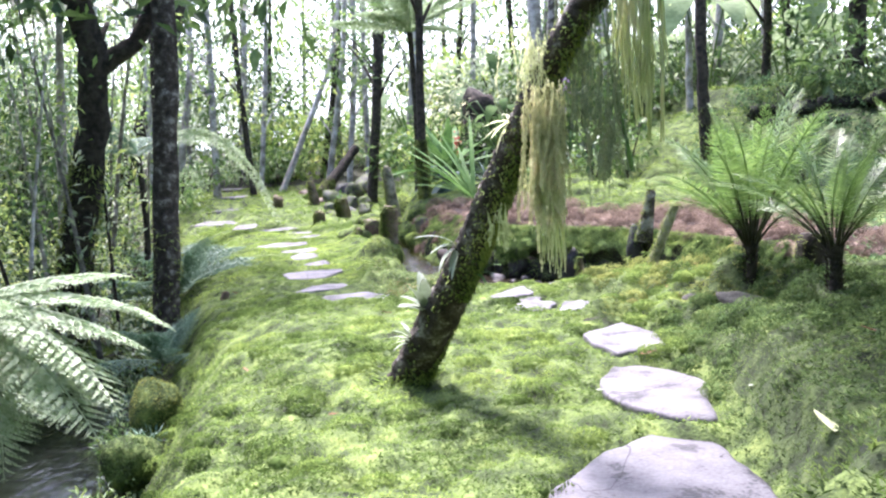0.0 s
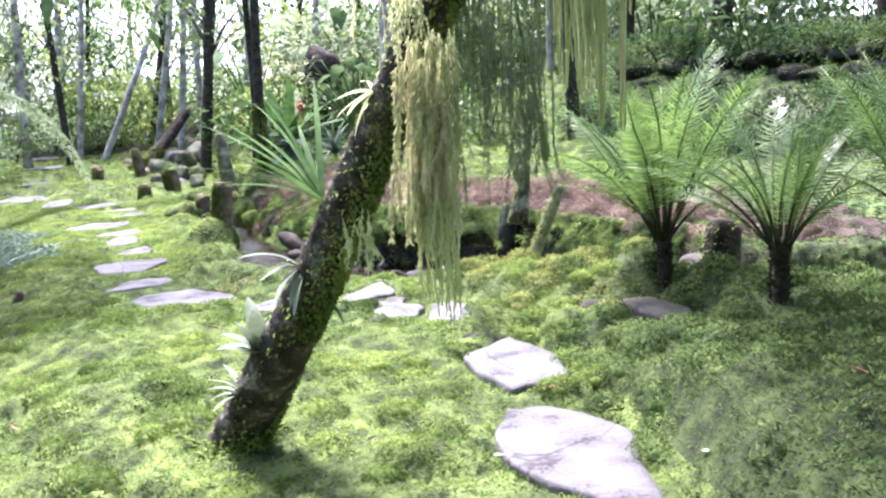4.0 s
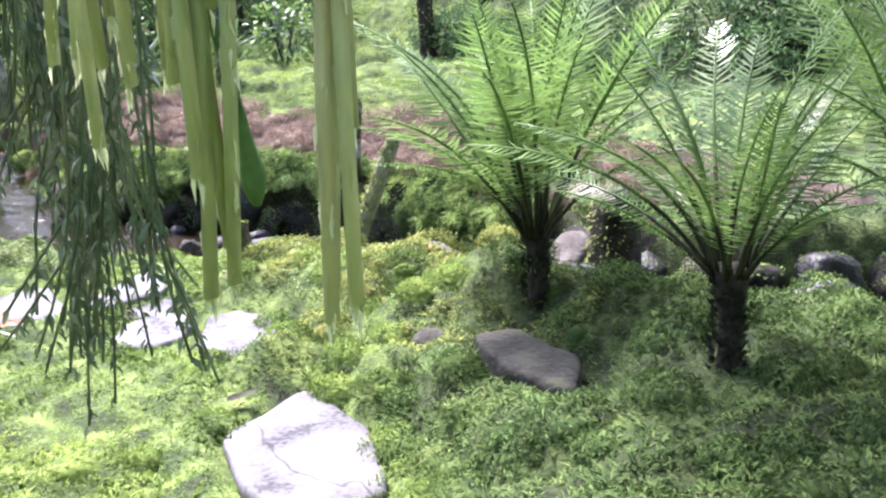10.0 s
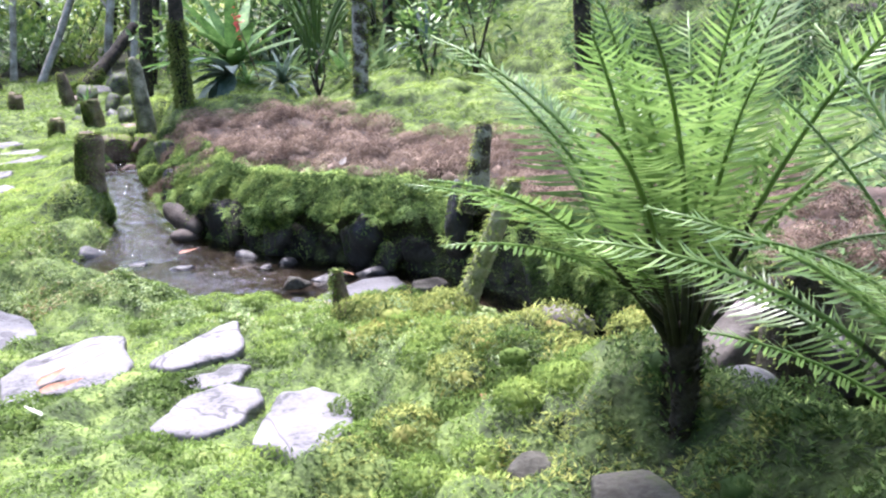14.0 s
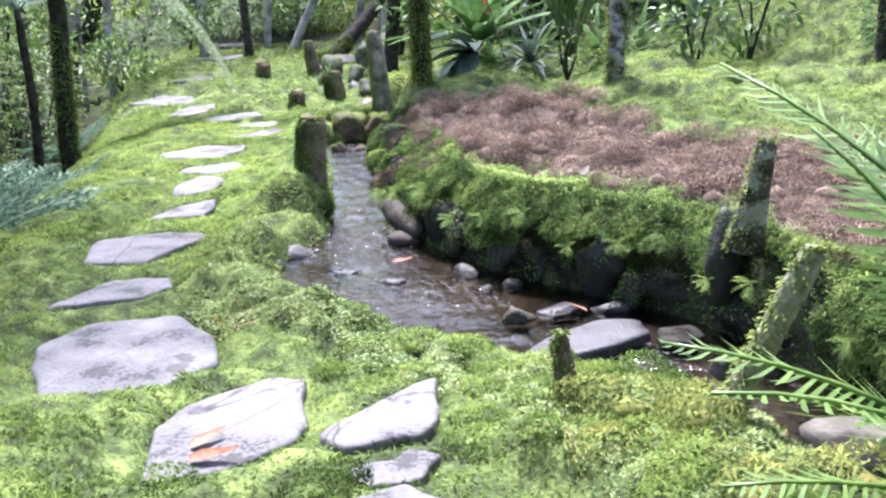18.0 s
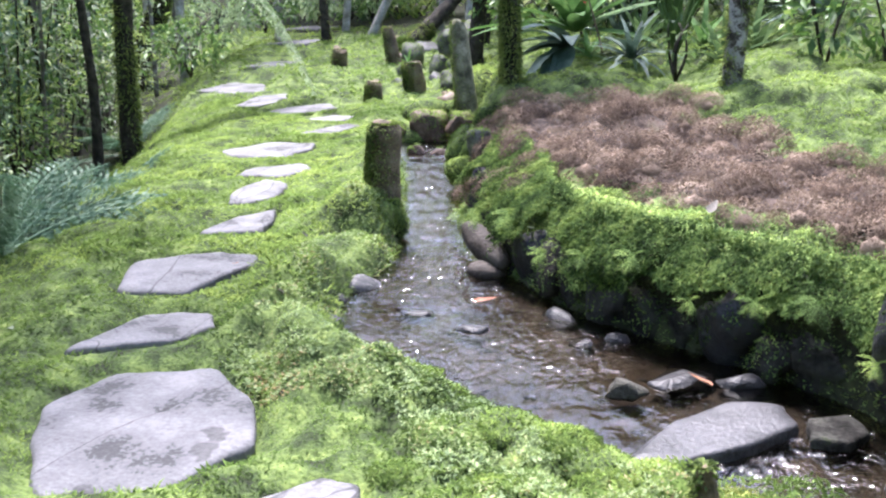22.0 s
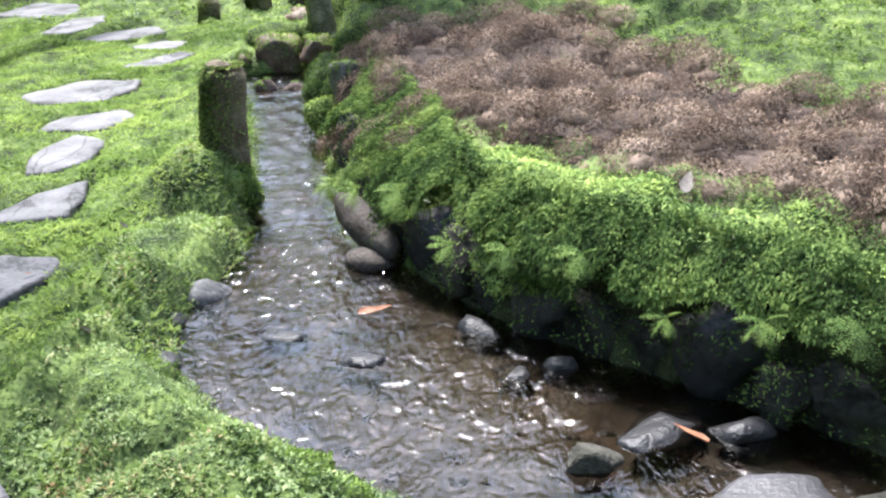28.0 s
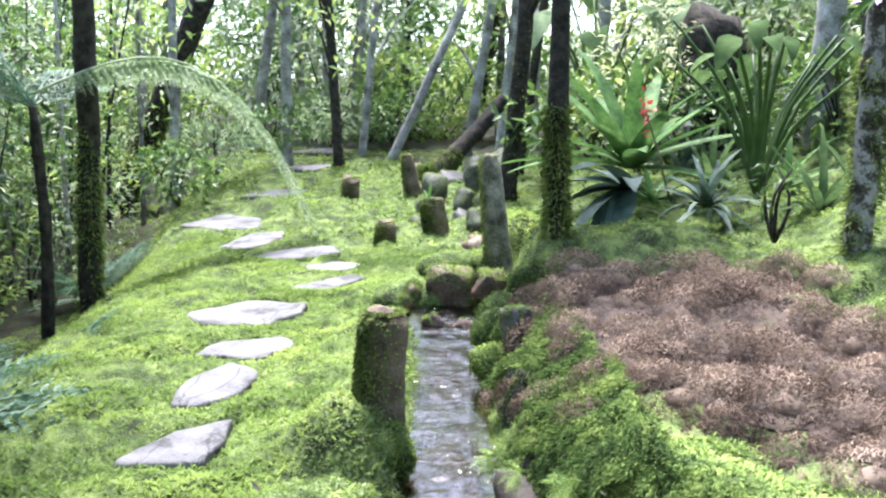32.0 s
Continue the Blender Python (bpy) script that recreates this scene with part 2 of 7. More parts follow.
stone_at(0.12, (0.10, 3.55), (0.30, 3.95), (0.62, 4.27), (0.80, 4.1), (0.9, 3.66), (0.86, 3.2), (0.5, 2.9), (0.15, 3.1))
stone_at(0.17, (0.41, 4.66), (0.43, 4.98), (0.51, 5.30), (0.69, 5.23), (0.91, 4.87), (0.84, 4.20), (0.62, 4.28), (0.50, 4.42))
stone_at(0.21, (0.39, 5.93), (0.66, 6.22), (0.81, 5.87), (0.83, 5.57), (0.79, 5.44), (0.53, 5.30), (0.44, 5.57))
stone_at(0.18, (0.31, 6.79), (0.36, 7.21), (0.48, 7.22), (0.58, 7.10), (0.62, 6.87), (0.54, 6.72), (0.44, 6.64))
stone_at(0.18, (-0.02, 6.92), (0.05, 7.23), (0.17, 7.32), (0.30, 7.27), (0.33, 7.14), (0.27, 6.96), (0.16, 6.87))
stone_at(0.165, (0.0, 7.40), (0.13, 7.55), (0.24, 7.52), (0.20, 7.38), (0.08, 7.34))
stone_at(0.17, (-0.15, 7.61), (-0.03, 7.88), (0.10, 8.07), (0.17, 7.83), (0.16, 7.61), (-0.05, 7.50))
stone_at(0.10, (-0.72, 7.68), (-0.70, 7.87), (-0.50, 8.15), (-0.38, 8.17), (-0.29, 7.88), (-0.27, 7.69), (-0.43, 7.45), (-0.62, 7.37))
stone_at(0.03, (-1.71, 8.55), (-1.59, 8.86), (-1.27, 9.01), (-0.99, 8.77), (-0.82, 8.43), (-0.99, 8.13), (-1.26, 8.00), (-1.40, 8.14))
stone_at(0.035, (-1.93, 8.97), (-1.81, 9.44), (-1.57, 9.51), (-1.46, 9.39), (-1.56, 9.19))
stone_at(0.08, (-2.06, 9.59), (-2.22, 10.02), (-1.89, 10.28), (-1.69, 10.25), (-1.63, 10.01), (-1.72, 9.63))
stone_at(0.06, (-2.22, 10.63), (-2.19, 11.05), (-2.01, 11.26), (-1.92, 10.99), (-1.87, 10.73))
stone_at(0.06, (-2.36, 11.31), (-2.49, 11.70), (-2.44, 12.03), (-2.24, 11.90), (-2.15, 11.57), (-2.25, 11.33))
stone_at(0.06, (-2.71, 12.06), (-2.70, 12.35), (-2.43, 12.52), (-2.30, 12.41), (-2.34, 12.11))
stone_at(0.06, (-3.21, 12.89), (-3.04, 13.33), (-2.62, 13.40), (-2.54, 13.08), (-2.62, 12.77), (-2.97, 12.67))
stone_at(0.06, (-2.94, 13.76), (-2.71, 14.31), (-2.56, 14.23), (-2.67, 13.77))
stone_at(0.07, (-3.20, 14.44), (-2.97, 14.74), (-2.77, 14.65), (-2.79, 14.36), (-3.04, 14.35))
stone_at(0.11, (-3.60, 14.45), (-3.50, 14.89), (-3.2, 15.16), (-3.0, 14.86), (-3.25, 14.5))
stone_at(0.15, (-3.95, 14.60), (-3.98, 15.23), (-3.79, 15.47), (-3.64, 15.13), (-3.69, 14.57))
stone_at(0.16, (-4.82, 15.44), (-4.76, 16.26), (-4.29, 16.02), (-4.05, 15.55), (-4.23, 15.35))
stone_at(0.28, (-4.9, 16.6), (-4.7, 17.2), (-4.4, 17.4), (-4.3, 16.9))
stone_at(0.42, (-5.2, 17.9), (-5.0, 18.6), (-4.6, 18.7), (-4.6, 18.0))
stone_at(0.50, (-5.6, 19.2), (-5.4, 19.9), (-4.9, 20.0), (-5.0, 19.3))

N_STEPS = len(STONES)
stone_at(0.38, (1.17, 6.02), (1.30, 6.04), (1.43, 5.70), (1.31, 5.49), (1.16, 5.75))  # bare slab of rock

# moss cushions: place, radius, height
_r = np.random.RandomState(11)
CUSHIONS = [(-1.36, 10.98, 0.26, 0.16), (-1.12, 13.5, 0.3, 0.22), (-1.5, 14.15, 0.26, 0.16), (0.5, 12.8, 0.3, 0.14), (1.02, 7.45, 0.2, 0.12)]
CUSHIONS += [(_r.uniform(0.55, 1.35), _r.uniform(5.7, 7.9), _r.uniform(0.09, 0.18), _r.uniform(0.05, 0.11)) for _ in range(46)]
CUSHIONS += [(_r.uniform(-1.3, -0.4), _r.uniform(8.6, 10.8), _r.uniform(0.1, 0.2), _r.uniform(0.04, 0.09)) for _ in range(26)]
CUSHIONS += [(_r.uniform(-1.0, 5.0), _r.uniform(12.0, 17.0), _r.uniform(0.2, 0.5), _r.uniform(0.05, 0.16)) for _ in range(90)]


def ground_z(x, y, relief=True):
    x, y = np.asarray(x, float), np.asarray(y, float)
    sh = x.shape
    x, y = x.ravel(), y.ravel()
    p = np.stack([x, y], 1)
    z = np.interp(y, PATH_Y, PATH_Z)
    # the shoulder that carries the ferns
    dl = fold(p, BANK_L)
    z += 0.30 * step(0.75, 1.5, x - 0.10 * (y - 6.2)) * step(8.2, 7.2, y) * step(0.10, 0.62, dl) + 0.10 * step(0.5, 1.0, x) * step(8.6, 7.8, y) * step(6.3, 7.2, y) * step(0.05, 0.5, dl)
    # fall to the brook on the other side of the path
    e = np.interp(y, EDGE_Y, EDGE_X)
    z -= 0.75 * step(0.2, -0.5, x - e) * (0.55 + 0.45 * step(11, 7, y)) + 0.12 * step(0.8, 0.0, x - e)
    # far bank: a walled bed, then a rising mossy slope
    dr = fold(p, BANK_R)
    right = inside(p, BANK_R + [(30, 5.0), (30, 60), (-1.62, 60)])
    bank = 0.35 + 0.05 * np.minimum(dr, 1.5) + 0.16 * step(1.6, 2.6, dr) + 0.022 * np.clip(dr - 2.6, 0, 30)
    steep = (x - 3.0) * 0.832 + (y - 12.5) * 0.555
    bank += 0.75 * step(-0.4, 1.0, steep) + 0.25 * step(1.4, 1.7, steep) + 0.04 * np.clip(steep - 1.5, 0, 30)
    bank = np.where(y > 11.5, bank - (bank - 0.3) * step(0.9, 0.0, dr) * step(11.0, 13.0, y), bank)
    z = np.where(right, bank, z)
    # the stream bed
    d = np.minimum(dl, dr)
    wet = inside(p, STREAM)
    if relief:
        amp = np.where(wet, 0.3, 1.0)
        pad = np.zeros_like(z)
        for cx, cy, cr, ch in CUSHIONS:
            near = (np.abs(x - cx) < 2 * cr) & (np.abs(y - cy) < 2 * cr)
            if near.any():
                q = ((x[near] - cx) ** 2 + (y[near] - cy) ** 2) / cr**2
                pad[near] = np.maximum(pad[near], ch * np.exp(-q * q * 0.8))
        z = z + amp * pad
        soft = 0.5 + 0.5 * np.clip(waves(x, y, 1.6, 12), -1, 1)
        bed = right * step(0.16, 0.34, dr) * step(1.8, 1.5, dr) * step(13.2, 12.8, y)
        lump = (0.03 + 0.05 * soft) * billow(x, y, 0.19, 1) + 0.026 * billow(x, y, 0.08, 2) - 0.015
        heap = 0.075 * billow(x, y, 0.24, 3) + 0.02 * billow(x, y, 0.1, 7) - 0.03
        z = z + amp * (lump + (heap - lump) * bed)
        z = z + amp * (0.022 * waves(x, y, 5.0, 1) + 0.012 * waves(x, y, 14.0, 2))
    z = np.where(wet, -0.13 + 0.03 * waves(x, y, 9, 4) * step(0, 0.2, d), z)
    # left bank shelves in over a hand's width
    roll = step(9.3, 10.2, y) * step(13.4, 12.6, y)
    z = np.where(~wet & ~right, z + 0.07 * np.exp(-(((dl - 0.22) / 0.17) ** 2)) * roll, z)
    lip = step(0.0, 0.22 - 0.13 * roll, dl)
    z = np.where(~wet & ~right, np.minimum(z, -0.02 + (z + 0.02) * lip + 0.03 * (1 - lip)), z)
    z = np.where(~wet & right, -0.05 + (z + 0.05) * step(-0.01, 0.12 + 0.34 * step(10.1, 10.8, y), dr), z)
    for sz, poly in STONES:
        c = np.array(poly)
        lo, hi = c.min(0) - 0.3, c.max(0) + 0.3
        near = (x > lo[0]) & (x < hi[0]) & (y > lo[1]) & (y < hi[1])
        if near.any():
            pn = p[near]
            dd = np.where(inside(pn, poly), 0, fold(pn, list(poly) + [poly[0]]))
            k = step(0.22, 0.03, dd)
            z[near] = z[near] * (1 - k) + (sz - 0.035 + 0.042 * step(0.0, 0.04, dd)) * k
    return z.reshape(sh)


def axis(a, b, lo, hi, fine, grow=1.12):
    """Even steps between lo and hi, widening steps out to a and b."""
    out = list(np.arange(lo, hi, fine))
    s, v = fine, out[-1]
    while v < b:
        s *= grow
        v += s
        out.append(v)
    s, v = fine, lo
    while v > a:
        s *= grow
        v -= s
        out.insert(0, v)
    return np.array(out)


gx, gy = axis(-400, 400, -3.6, 3.2, 0.034), axis(-60, 600, 2.6, 13.2, 0.04)
GX, GY = np.meshgrid(gx, gy)
GZ = ground_z(GX, GY)
nx, ny = len(gx), len(gy)
idx = np.arange(nx * ny).reshape(ny, nx)
quads = np.stack([idx[:-1, :-1], idx[:-1, 1:], idx[1:, 1:], idx[1:, :-1]], -1).reshape(-1, 4)
_gm = raw("ground", np.stack([GX, GY, GZ], -1).reshape(-1, 3), quads, M_DARKGROUND)
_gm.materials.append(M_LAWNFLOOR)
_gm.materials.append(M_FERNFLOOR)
_gc = np.stack([GX, GY], -1).reshape(-1, 2)[quads].mean(1)
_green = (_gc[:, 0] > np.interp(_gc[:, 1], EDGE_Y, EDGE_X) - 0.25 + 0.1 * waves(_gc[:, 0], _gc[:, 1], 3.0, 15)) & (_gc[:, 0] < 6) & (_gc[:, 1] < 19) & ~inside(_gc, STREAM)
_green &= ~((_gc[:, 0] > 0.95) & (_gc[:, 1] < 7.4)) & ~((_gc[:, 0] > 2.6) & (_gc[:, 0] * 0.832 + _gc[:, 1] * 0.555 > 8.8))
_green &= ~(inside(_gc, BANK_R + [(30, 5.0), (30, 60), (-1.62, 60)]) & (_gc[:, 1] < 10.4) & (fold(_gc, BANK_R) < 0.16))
# fern slope floor: green moss with the slope's shade in its tone
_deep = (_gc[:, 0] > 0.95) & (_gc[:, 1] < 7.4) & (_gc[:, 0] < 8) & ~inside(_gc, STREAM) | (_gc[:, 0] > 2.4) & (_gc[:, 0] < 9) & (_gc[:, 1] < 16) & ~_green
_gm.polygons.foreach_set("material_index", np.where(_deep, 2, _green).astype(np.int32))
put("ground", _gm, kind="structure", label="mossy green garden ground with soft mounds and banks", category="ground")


SLOPE_Y, SLOPE_X = np.gradient(GZ, gy, gx)


def mesh_z(x, y):
    """Height of the ground's mesh, between its own points."""
    i, j = np.clip(np.searchsorted(gx, x) - 1, 0, nx - 2), np.clip(np.searchsorted(gy, y) - 1, 0, ny - 2)
    u, v = (x - gx[i]) / (gx[i + 1] - gx[i]), (y - gy[j]) / (gy[j + 1] - gy[j])
    return (GZ[j, i] * (1 - u) + GZ[j, i + 1] * u) * (1 - v) + (GZ[j + 1, i] * (1 - u) + GZ[j + 1, i + 1] * u) * v


def tube(points, radii, sides=10, wob=0.0, seed=0, twist=0.0, cap=True):
    """Arrays of a tapered tube along points, with uneven girth."""
    r = np.random.RandomState(seed)
    P, R = np.array(points, float), np.array(radii, float)
    n = len(P)
    T = np.gradient(P, axis=0)
    T /= np.linalg.norm(T, axis=1)[:, None]
    ref = np.array([0.0, 1.0, 0.0]) if abs(T[0, 1]) < 0.9 else np.array([1.0, 0, 0])
    A = np.cross(T, ref)
    A /= np.linalg.norm(A, axis=1)[:, None]
    B = np.cross(T, A)
    th = np.linspace(0, 2 * np.pi, sides, endpoint=False)
    g = 1 + wob * r.uniform(-1, 1, (n, sides))
    v = P[:, None] + (R[:, None] * g)[:, :, None] * (np.cos(th)[None, :, None] * A[:, None] + np.sin(th)[None, :, None] * B[:, None])
    v = v.reshape(-1, 3)
    f = []
    for i in range(n - 1):
        for j in range(sides):
            k = (j + 1) % sides
            f.append((i * sides + j, i * sides + k, (i + 1) * sides + k, (i + 1) * sides + j))
    v = np.vstack([v, P[-1] + T[-1] * R[-1] * 0.3, P[0]])
    for j in range(sides):
        k = (j + 1) % sides
        f.append(((n - 1) * sides + j, (n - 1) * sides + k, n * sides))
        f.append((k, j, n * sides + 1))
    return v, f


def smooth_line(pts, n):
    pts = np.array(pts, float)
    t = np.linspace(0, len(pts) - 1, n)
    out = np.stack([np.interp(t, range(len(pts)), pts[:, k]) for k in range(pts.shape[1])], 1)
    for _ in range(max(1, n // 10)):
        out[1:-1] = (out[:-2] + 2 * out[1:-1] + out[2:]) / 4
    return out


# ---- builders ----
def thing(name, at, label, category, group="", kind=""):
    ob = new(name)
    ob.empty_display_size = 0.05
    ob.location = at
    return tagged(ob, label, category, group, kind)


def part(name, v, f, material, parent, label="", smooth=True):
    """One mesh, given in the world's metres, as a part of a thing."""
    o = np.array(parent.matrix_basis.translation)
    if parent.parent is not None:
        o = o + np.array(parent.parent.matrix_basis.translation)
    many = name in ("moss", "moss_collar", "scales", "foliage", "crown", "leaves", "curtain", "fringe", "petals", "bark_scale")
    return put(name, raw(name, np.asarray(v) - o, f, material, smooth), parent, label=label, kind="stuff" if many else "")


def gz(x, y, relief=True):
    return float(ground_z(np.array([x]), np.array([y]), relief)[0])


def join(pieces):
    V, F, o = [], [], 0
    for v, f in pieces:
        V.append(np.asarray(v))
        F += [tuple(i + o for i in q) for q in f]
        o += len(v)
    return np.vstack(V), F


def blades(c, d, length, width, up=None, fold_up=0.25, seed=0):
    """Many small leaves: at c, pointing along d; four corners and two triangles each, creased along the middle."""
    r = np.random.RandomState(seed)
    n = len(c)
    d = d / np.linalg.norm(d, axis=1)[:, None]
    side = np.cross(d, r.normal(size=(n, 3)) * 0.45 + (np.array([0, 0, 1.0]) if up is None else up))
    side /= np.linalg.norm(side, axis=1)[:, None] + 1e-9
    nrm = np.cross(side, d)
    over = np.where((nrm * (np.array([0, 0, 1.0]) if up is None else up)).sum(1) < 0, -1.0, 1.0)[:, None]
    side, nrm = side * over, nrm * over
    L, W = np.broadcast_to(length, n)[:, None], np.broadcast_to(width, n)[:, None]
    mid = c + d * L * 0.45
    v = np.stack([c, mid + side * W / 2 + nrm * W * fold_up, c + d * L - nrm * L * 0.12, mid - side * W / 2 + nrm * W * fold_up], 1).reshape(-1, 3)
    k = np.arange(n)[:, None] * 4
    f = np.concatenate([k + np.array([0, 1, 2]), k + np.array([0, 2, 3])], 0)
    return v, f


def soft_normals(v, lie, k, own=0.55):
    """Normals of leaves of k corners, bent towards the lie of the cushion that they grow from."""
    q = v.reshape(-1, k, 3)
    g = np.cross(q[:, 1] - q[:, 0], q[:, 2] - q[:, 0])
    g /= np.linalg.norm(g, axis=1)[:, None] + 1e-12
    lie = lie / np.linalg.norm(lie, axis=1)[:, None]
    n = lie + own * g
    n /= np.linalg.norm(n, axis=1)[:, None] + 1e-12
    return np.repeat(n, k, 0)


def ball(n, seed, flat=0.0):
    r = np.random.RandomState(seed)
    d = r.normal(size=(n, 3))
    d[:, 2] = np.abs(d[:, 2]) * (1 - flat) if flat else d[:, 2]
    return d / np.linalg.norm(d, axis=1)[:, None]


_bm = bmesh.new()
bmesh.ops.create_icosphere(_bm, subdivisions=3, radius=1.0)
ICO_V = np.array([v.co[:] for v in _bm.verts])
ICO_F = np.array([[v.index for v in f.verts] for f in _bm.faces])
_bm.free()
_bm = bmesh.new()
bmesh.ops.create_icosphere(_bm, subdivisions=2, radius=1.0)
LOW_V = np.array([v.co[:] for v in _bm.verts])
LOW_F = np.array([[v.index for v in f.verts] for f in _bm.faces])
_bm.free()


def rock_mesh(size, seed, facets=7, rough=0.10, turn=0.0, tilt=0.0, low=False):
    """A boulder: a ball cut by random planes, then roughened."""
    r = np.random.RandomState(seed)
    v = (LOW_V if low else ICO_V).copy()
    for _ in range(facets):
        n = r.normal(size=3)
        n /= np.linalg.norm(n)
        h = r.uniform(0.55, 0.85)
        over = np.maximum(v @ n - h, 0)
        v -= over[:, None] * n * 0.9
    w = waves(v[:, 0] * 1.0 + v[:, 2], v[:, 1] - v[:, 2] * 0.7, 4.0, seed) + 0.5 * waves(v[:, 0] - v[:, 2], v[:, 1] + v[:, 2], 11.0, seed + 1)
    v *= (1 + rough * w)[:, None]
    v *= np.array(size)
    M = np.array(Euler((radians(tilt), radians(tilt * 0.5), radians(turn))).to_matrix())
    return v @ M.T


def rock(at, size, seed, label, material=None, turn=0.0, tilt=0.0, name="rock", facets=7, group="", rough=0.10):
    me = raw(name, rock_mesh(size, seed, facets, rough, turn, tilt), ICO_F, material or M_ROCK)
    return put(name, me, m=Matrix.Translation(at), label=label, category="rock", group=group)


def mossy_rock(at, size, seed, label, material=None, turn=0.0, tilt=0.0, name="rock", facets=12, group="", rough=0.13, cover=0.45, moss=None, n=500):
    """A rough stone with a part of moss growing over its top."""
    r = np.random.RandomState(seed)
    low = name in ("terrace_stone", "moss_mound")
    faces = LOW_F if low else ICO_F
    v = rock_mesh(size, seed, facets, rough, turn, tilt, low)
    ob = thing(name, at, label, "rock", group)
    put("stone", raw("stone", v, faces, material or M_ROCK), ob)
    tri = v[faces[r.randint(0, len(faces), n)]]
    w = r.dirichlet((1, 1, 1), n)
    c = (tri * w[:, :, None]).sum(1)
    nr = np.cross(tri[:, 1] - tri[:, 0], tri[:, 2] - tri[:, 0])
    nr /= np.linalg.norm(nr, axis=1)[:, None] + 1e-9
    k = nr[:, 2] + 0.35 * waves(c[:, 0] + c[:, 2], c[:, 1], 9, seed) > 1 - 1.3 * cover
    bv, bf = blades(c[k], nr[k] * 0.6 + r.normal(size=(k.sum(), 3)) * 0.6, r.uniform(0.012, 0.024, k.sum()), 0.007, up=nr[k], seed=seed)
    put("moss", raw("moss", bv, bf, moss or M_TUFT, normals=soft_normals(bv, nr[k] + np.array([0, 0, 0.2]), 4)), ob, kind="stuff")
    return ob


# ---- more materials ----
M_TUFT = mat("moss tufts", [(0.025, 0.05, 0.010), (0.105, 0.18, 0.032), (0.24, 0.34, 0.065), (0.39, 0.45, 0.12)], 2.0, 0.85, 0.0, 9, spec=0.1, island=True, trans=0.45, wobble=0.2)
M_LAWN = mat("even moss lawn", [(0.06, 0.11, 0.02), (0.15, 0.24, 0.042), (0.27, 0.37, 0.07), (0.40, 0.46, 0.12)], 1.6, 0.9, 0.0, 7, spec=0.1, island=True, trans=0.4, wobble=0.18)
M_PALEBROAD = mat("pale broad leaf", [(0.12, 0.19, 0.08), (0.24, 0.34, 0.16), (0.36, 0.45, 0.25)], 3, 0.8, 0.1, 20, spec=0.1, trans=0.45)
M_BROWN = mat("dry brown moss", [(0.055, 0.039, 0.032), (0.195, 0.146, 0.112), (0.38, 0.295, 0.235), (0.34, 0.31, 0.19)], 4, 0.9, 0.0, 14, spec=0.1, island=True, trans=0.25, wobble=0.16)
M_COVER = mat("small-leaved ground cover", [(0.05, 0.10, 0.028), (0.135, 0.215, 0.06), (0.23, 0.31, 0.105), (0.32, 0.16, 0.09)], 2.2, 0.6, 0.0, 16, spec=0.35, island=True, trans=0.3)
M_WALLMOSS = mat("hanging wall moss", [(0.022, 0.045, 0.012), (0.10, 0.18, 0.038), (0.28, 0.4, 0.085), (0.5, 0.58, 0.16)], 3.0, 0.8, 0.0, 12, spec=0.15, island=True, trans=0.3, wobble=0.28)
M_PALESTRAND = mat("pale hanging strands", [(0.45, 0.50, 0.22), (0.62, 0.70, 0.33), (0.76, 0.81, 0.46), (0.72, 0.66, 0.4)], 6, 0.6, 0.0, 30, spec=0.3, island=True, trans=0.55)
M_OLIVESTRAND = mat("olive hanging strands", [(0.26, 0.29, 0.12), (0.42, 0.46, 0.2), (0.58, 0.60, 0.3), (0.55, 0.45, 0.27)], 6, 0.6, 0.0, 30, spec=0.3, island=True, trans=0.45)
M_DARKSTRAND = mat("dark hanging strands", [(0.06, 0.11, 0.05), (0.13, 0.19, 0.09), (0.2, 0.25, 0.12), (0.26, 0.25, 0.14)], 6, 0.6, 0.0, 30, spec=0.3, island=True, trans=0.3)
M_PALELEAF = mat("pale bromeliad leaf", [(0.09, 0.14, 0.065), (0.17, 0.225, 0.135), (0.26, 0.29, 0.215)], 9, 0.4, 0.1, 40, spec=0.5, trans=0.25)
M_STRAP = mat("glossy strap leaf", [(0.03, 0.08, 0.02), (0.08, 0.18, 0.04), (0.16, 0.28, 0.08)], 7, 0.65, 0.1, 40, spec=0.15, trans=0.25)
M_BLUELEAF = mat("bluish green strap leaf", [(0.025, 0.055, 0.035), (0.055, 0.10, 0.072), (0.12, 0.18, 0.14)], 7, 0.6, 0.1, 40, spec=0.25, trans=0.15)
M_DAMPSTONE = mat("damp brown stone", [(0.012, 0.010, 0.008), (0.03, 0.025, 0.021), (0.055, 0.046, 0.04), (0.075, 0.066, 0.058)], 7, 0.8, 0.5, 60, spec=0.2)
M_RAFT = mat("damp grey slate", [(0.012, 0.012, 0.013), (0.03, 0.03, 0.032), (0.052, 0.051, 0.055), (0.075, 0.073, 0.077)], 5, 0.5, 0.6, 60, spec=0.4)
M_MIDROCK = mat("mid grey lichened rock", [(0.025, 0.025, 0.02), (0.07, 0.07, 0.06), (0.14, 0.14, 0.12), (0.09, 0.12, 0.045)], 9, 0.75, 0.7, 55)
M_BROWNROCK = mat("reddish brown rock", [(0.03, 0.02, 0.014), (0.08, 0.05, 0.034), (0.14, 0.095, 0.07), (0.2, 0.15, 0.12)], 8, 0.6, 0.6, 50)
M_RED = mat("red flower", [(0.35, 0.03, 0.04), (0.6, 0.08, 0.10)], 20, 0.5, 0.1, 60, trans=0.2)
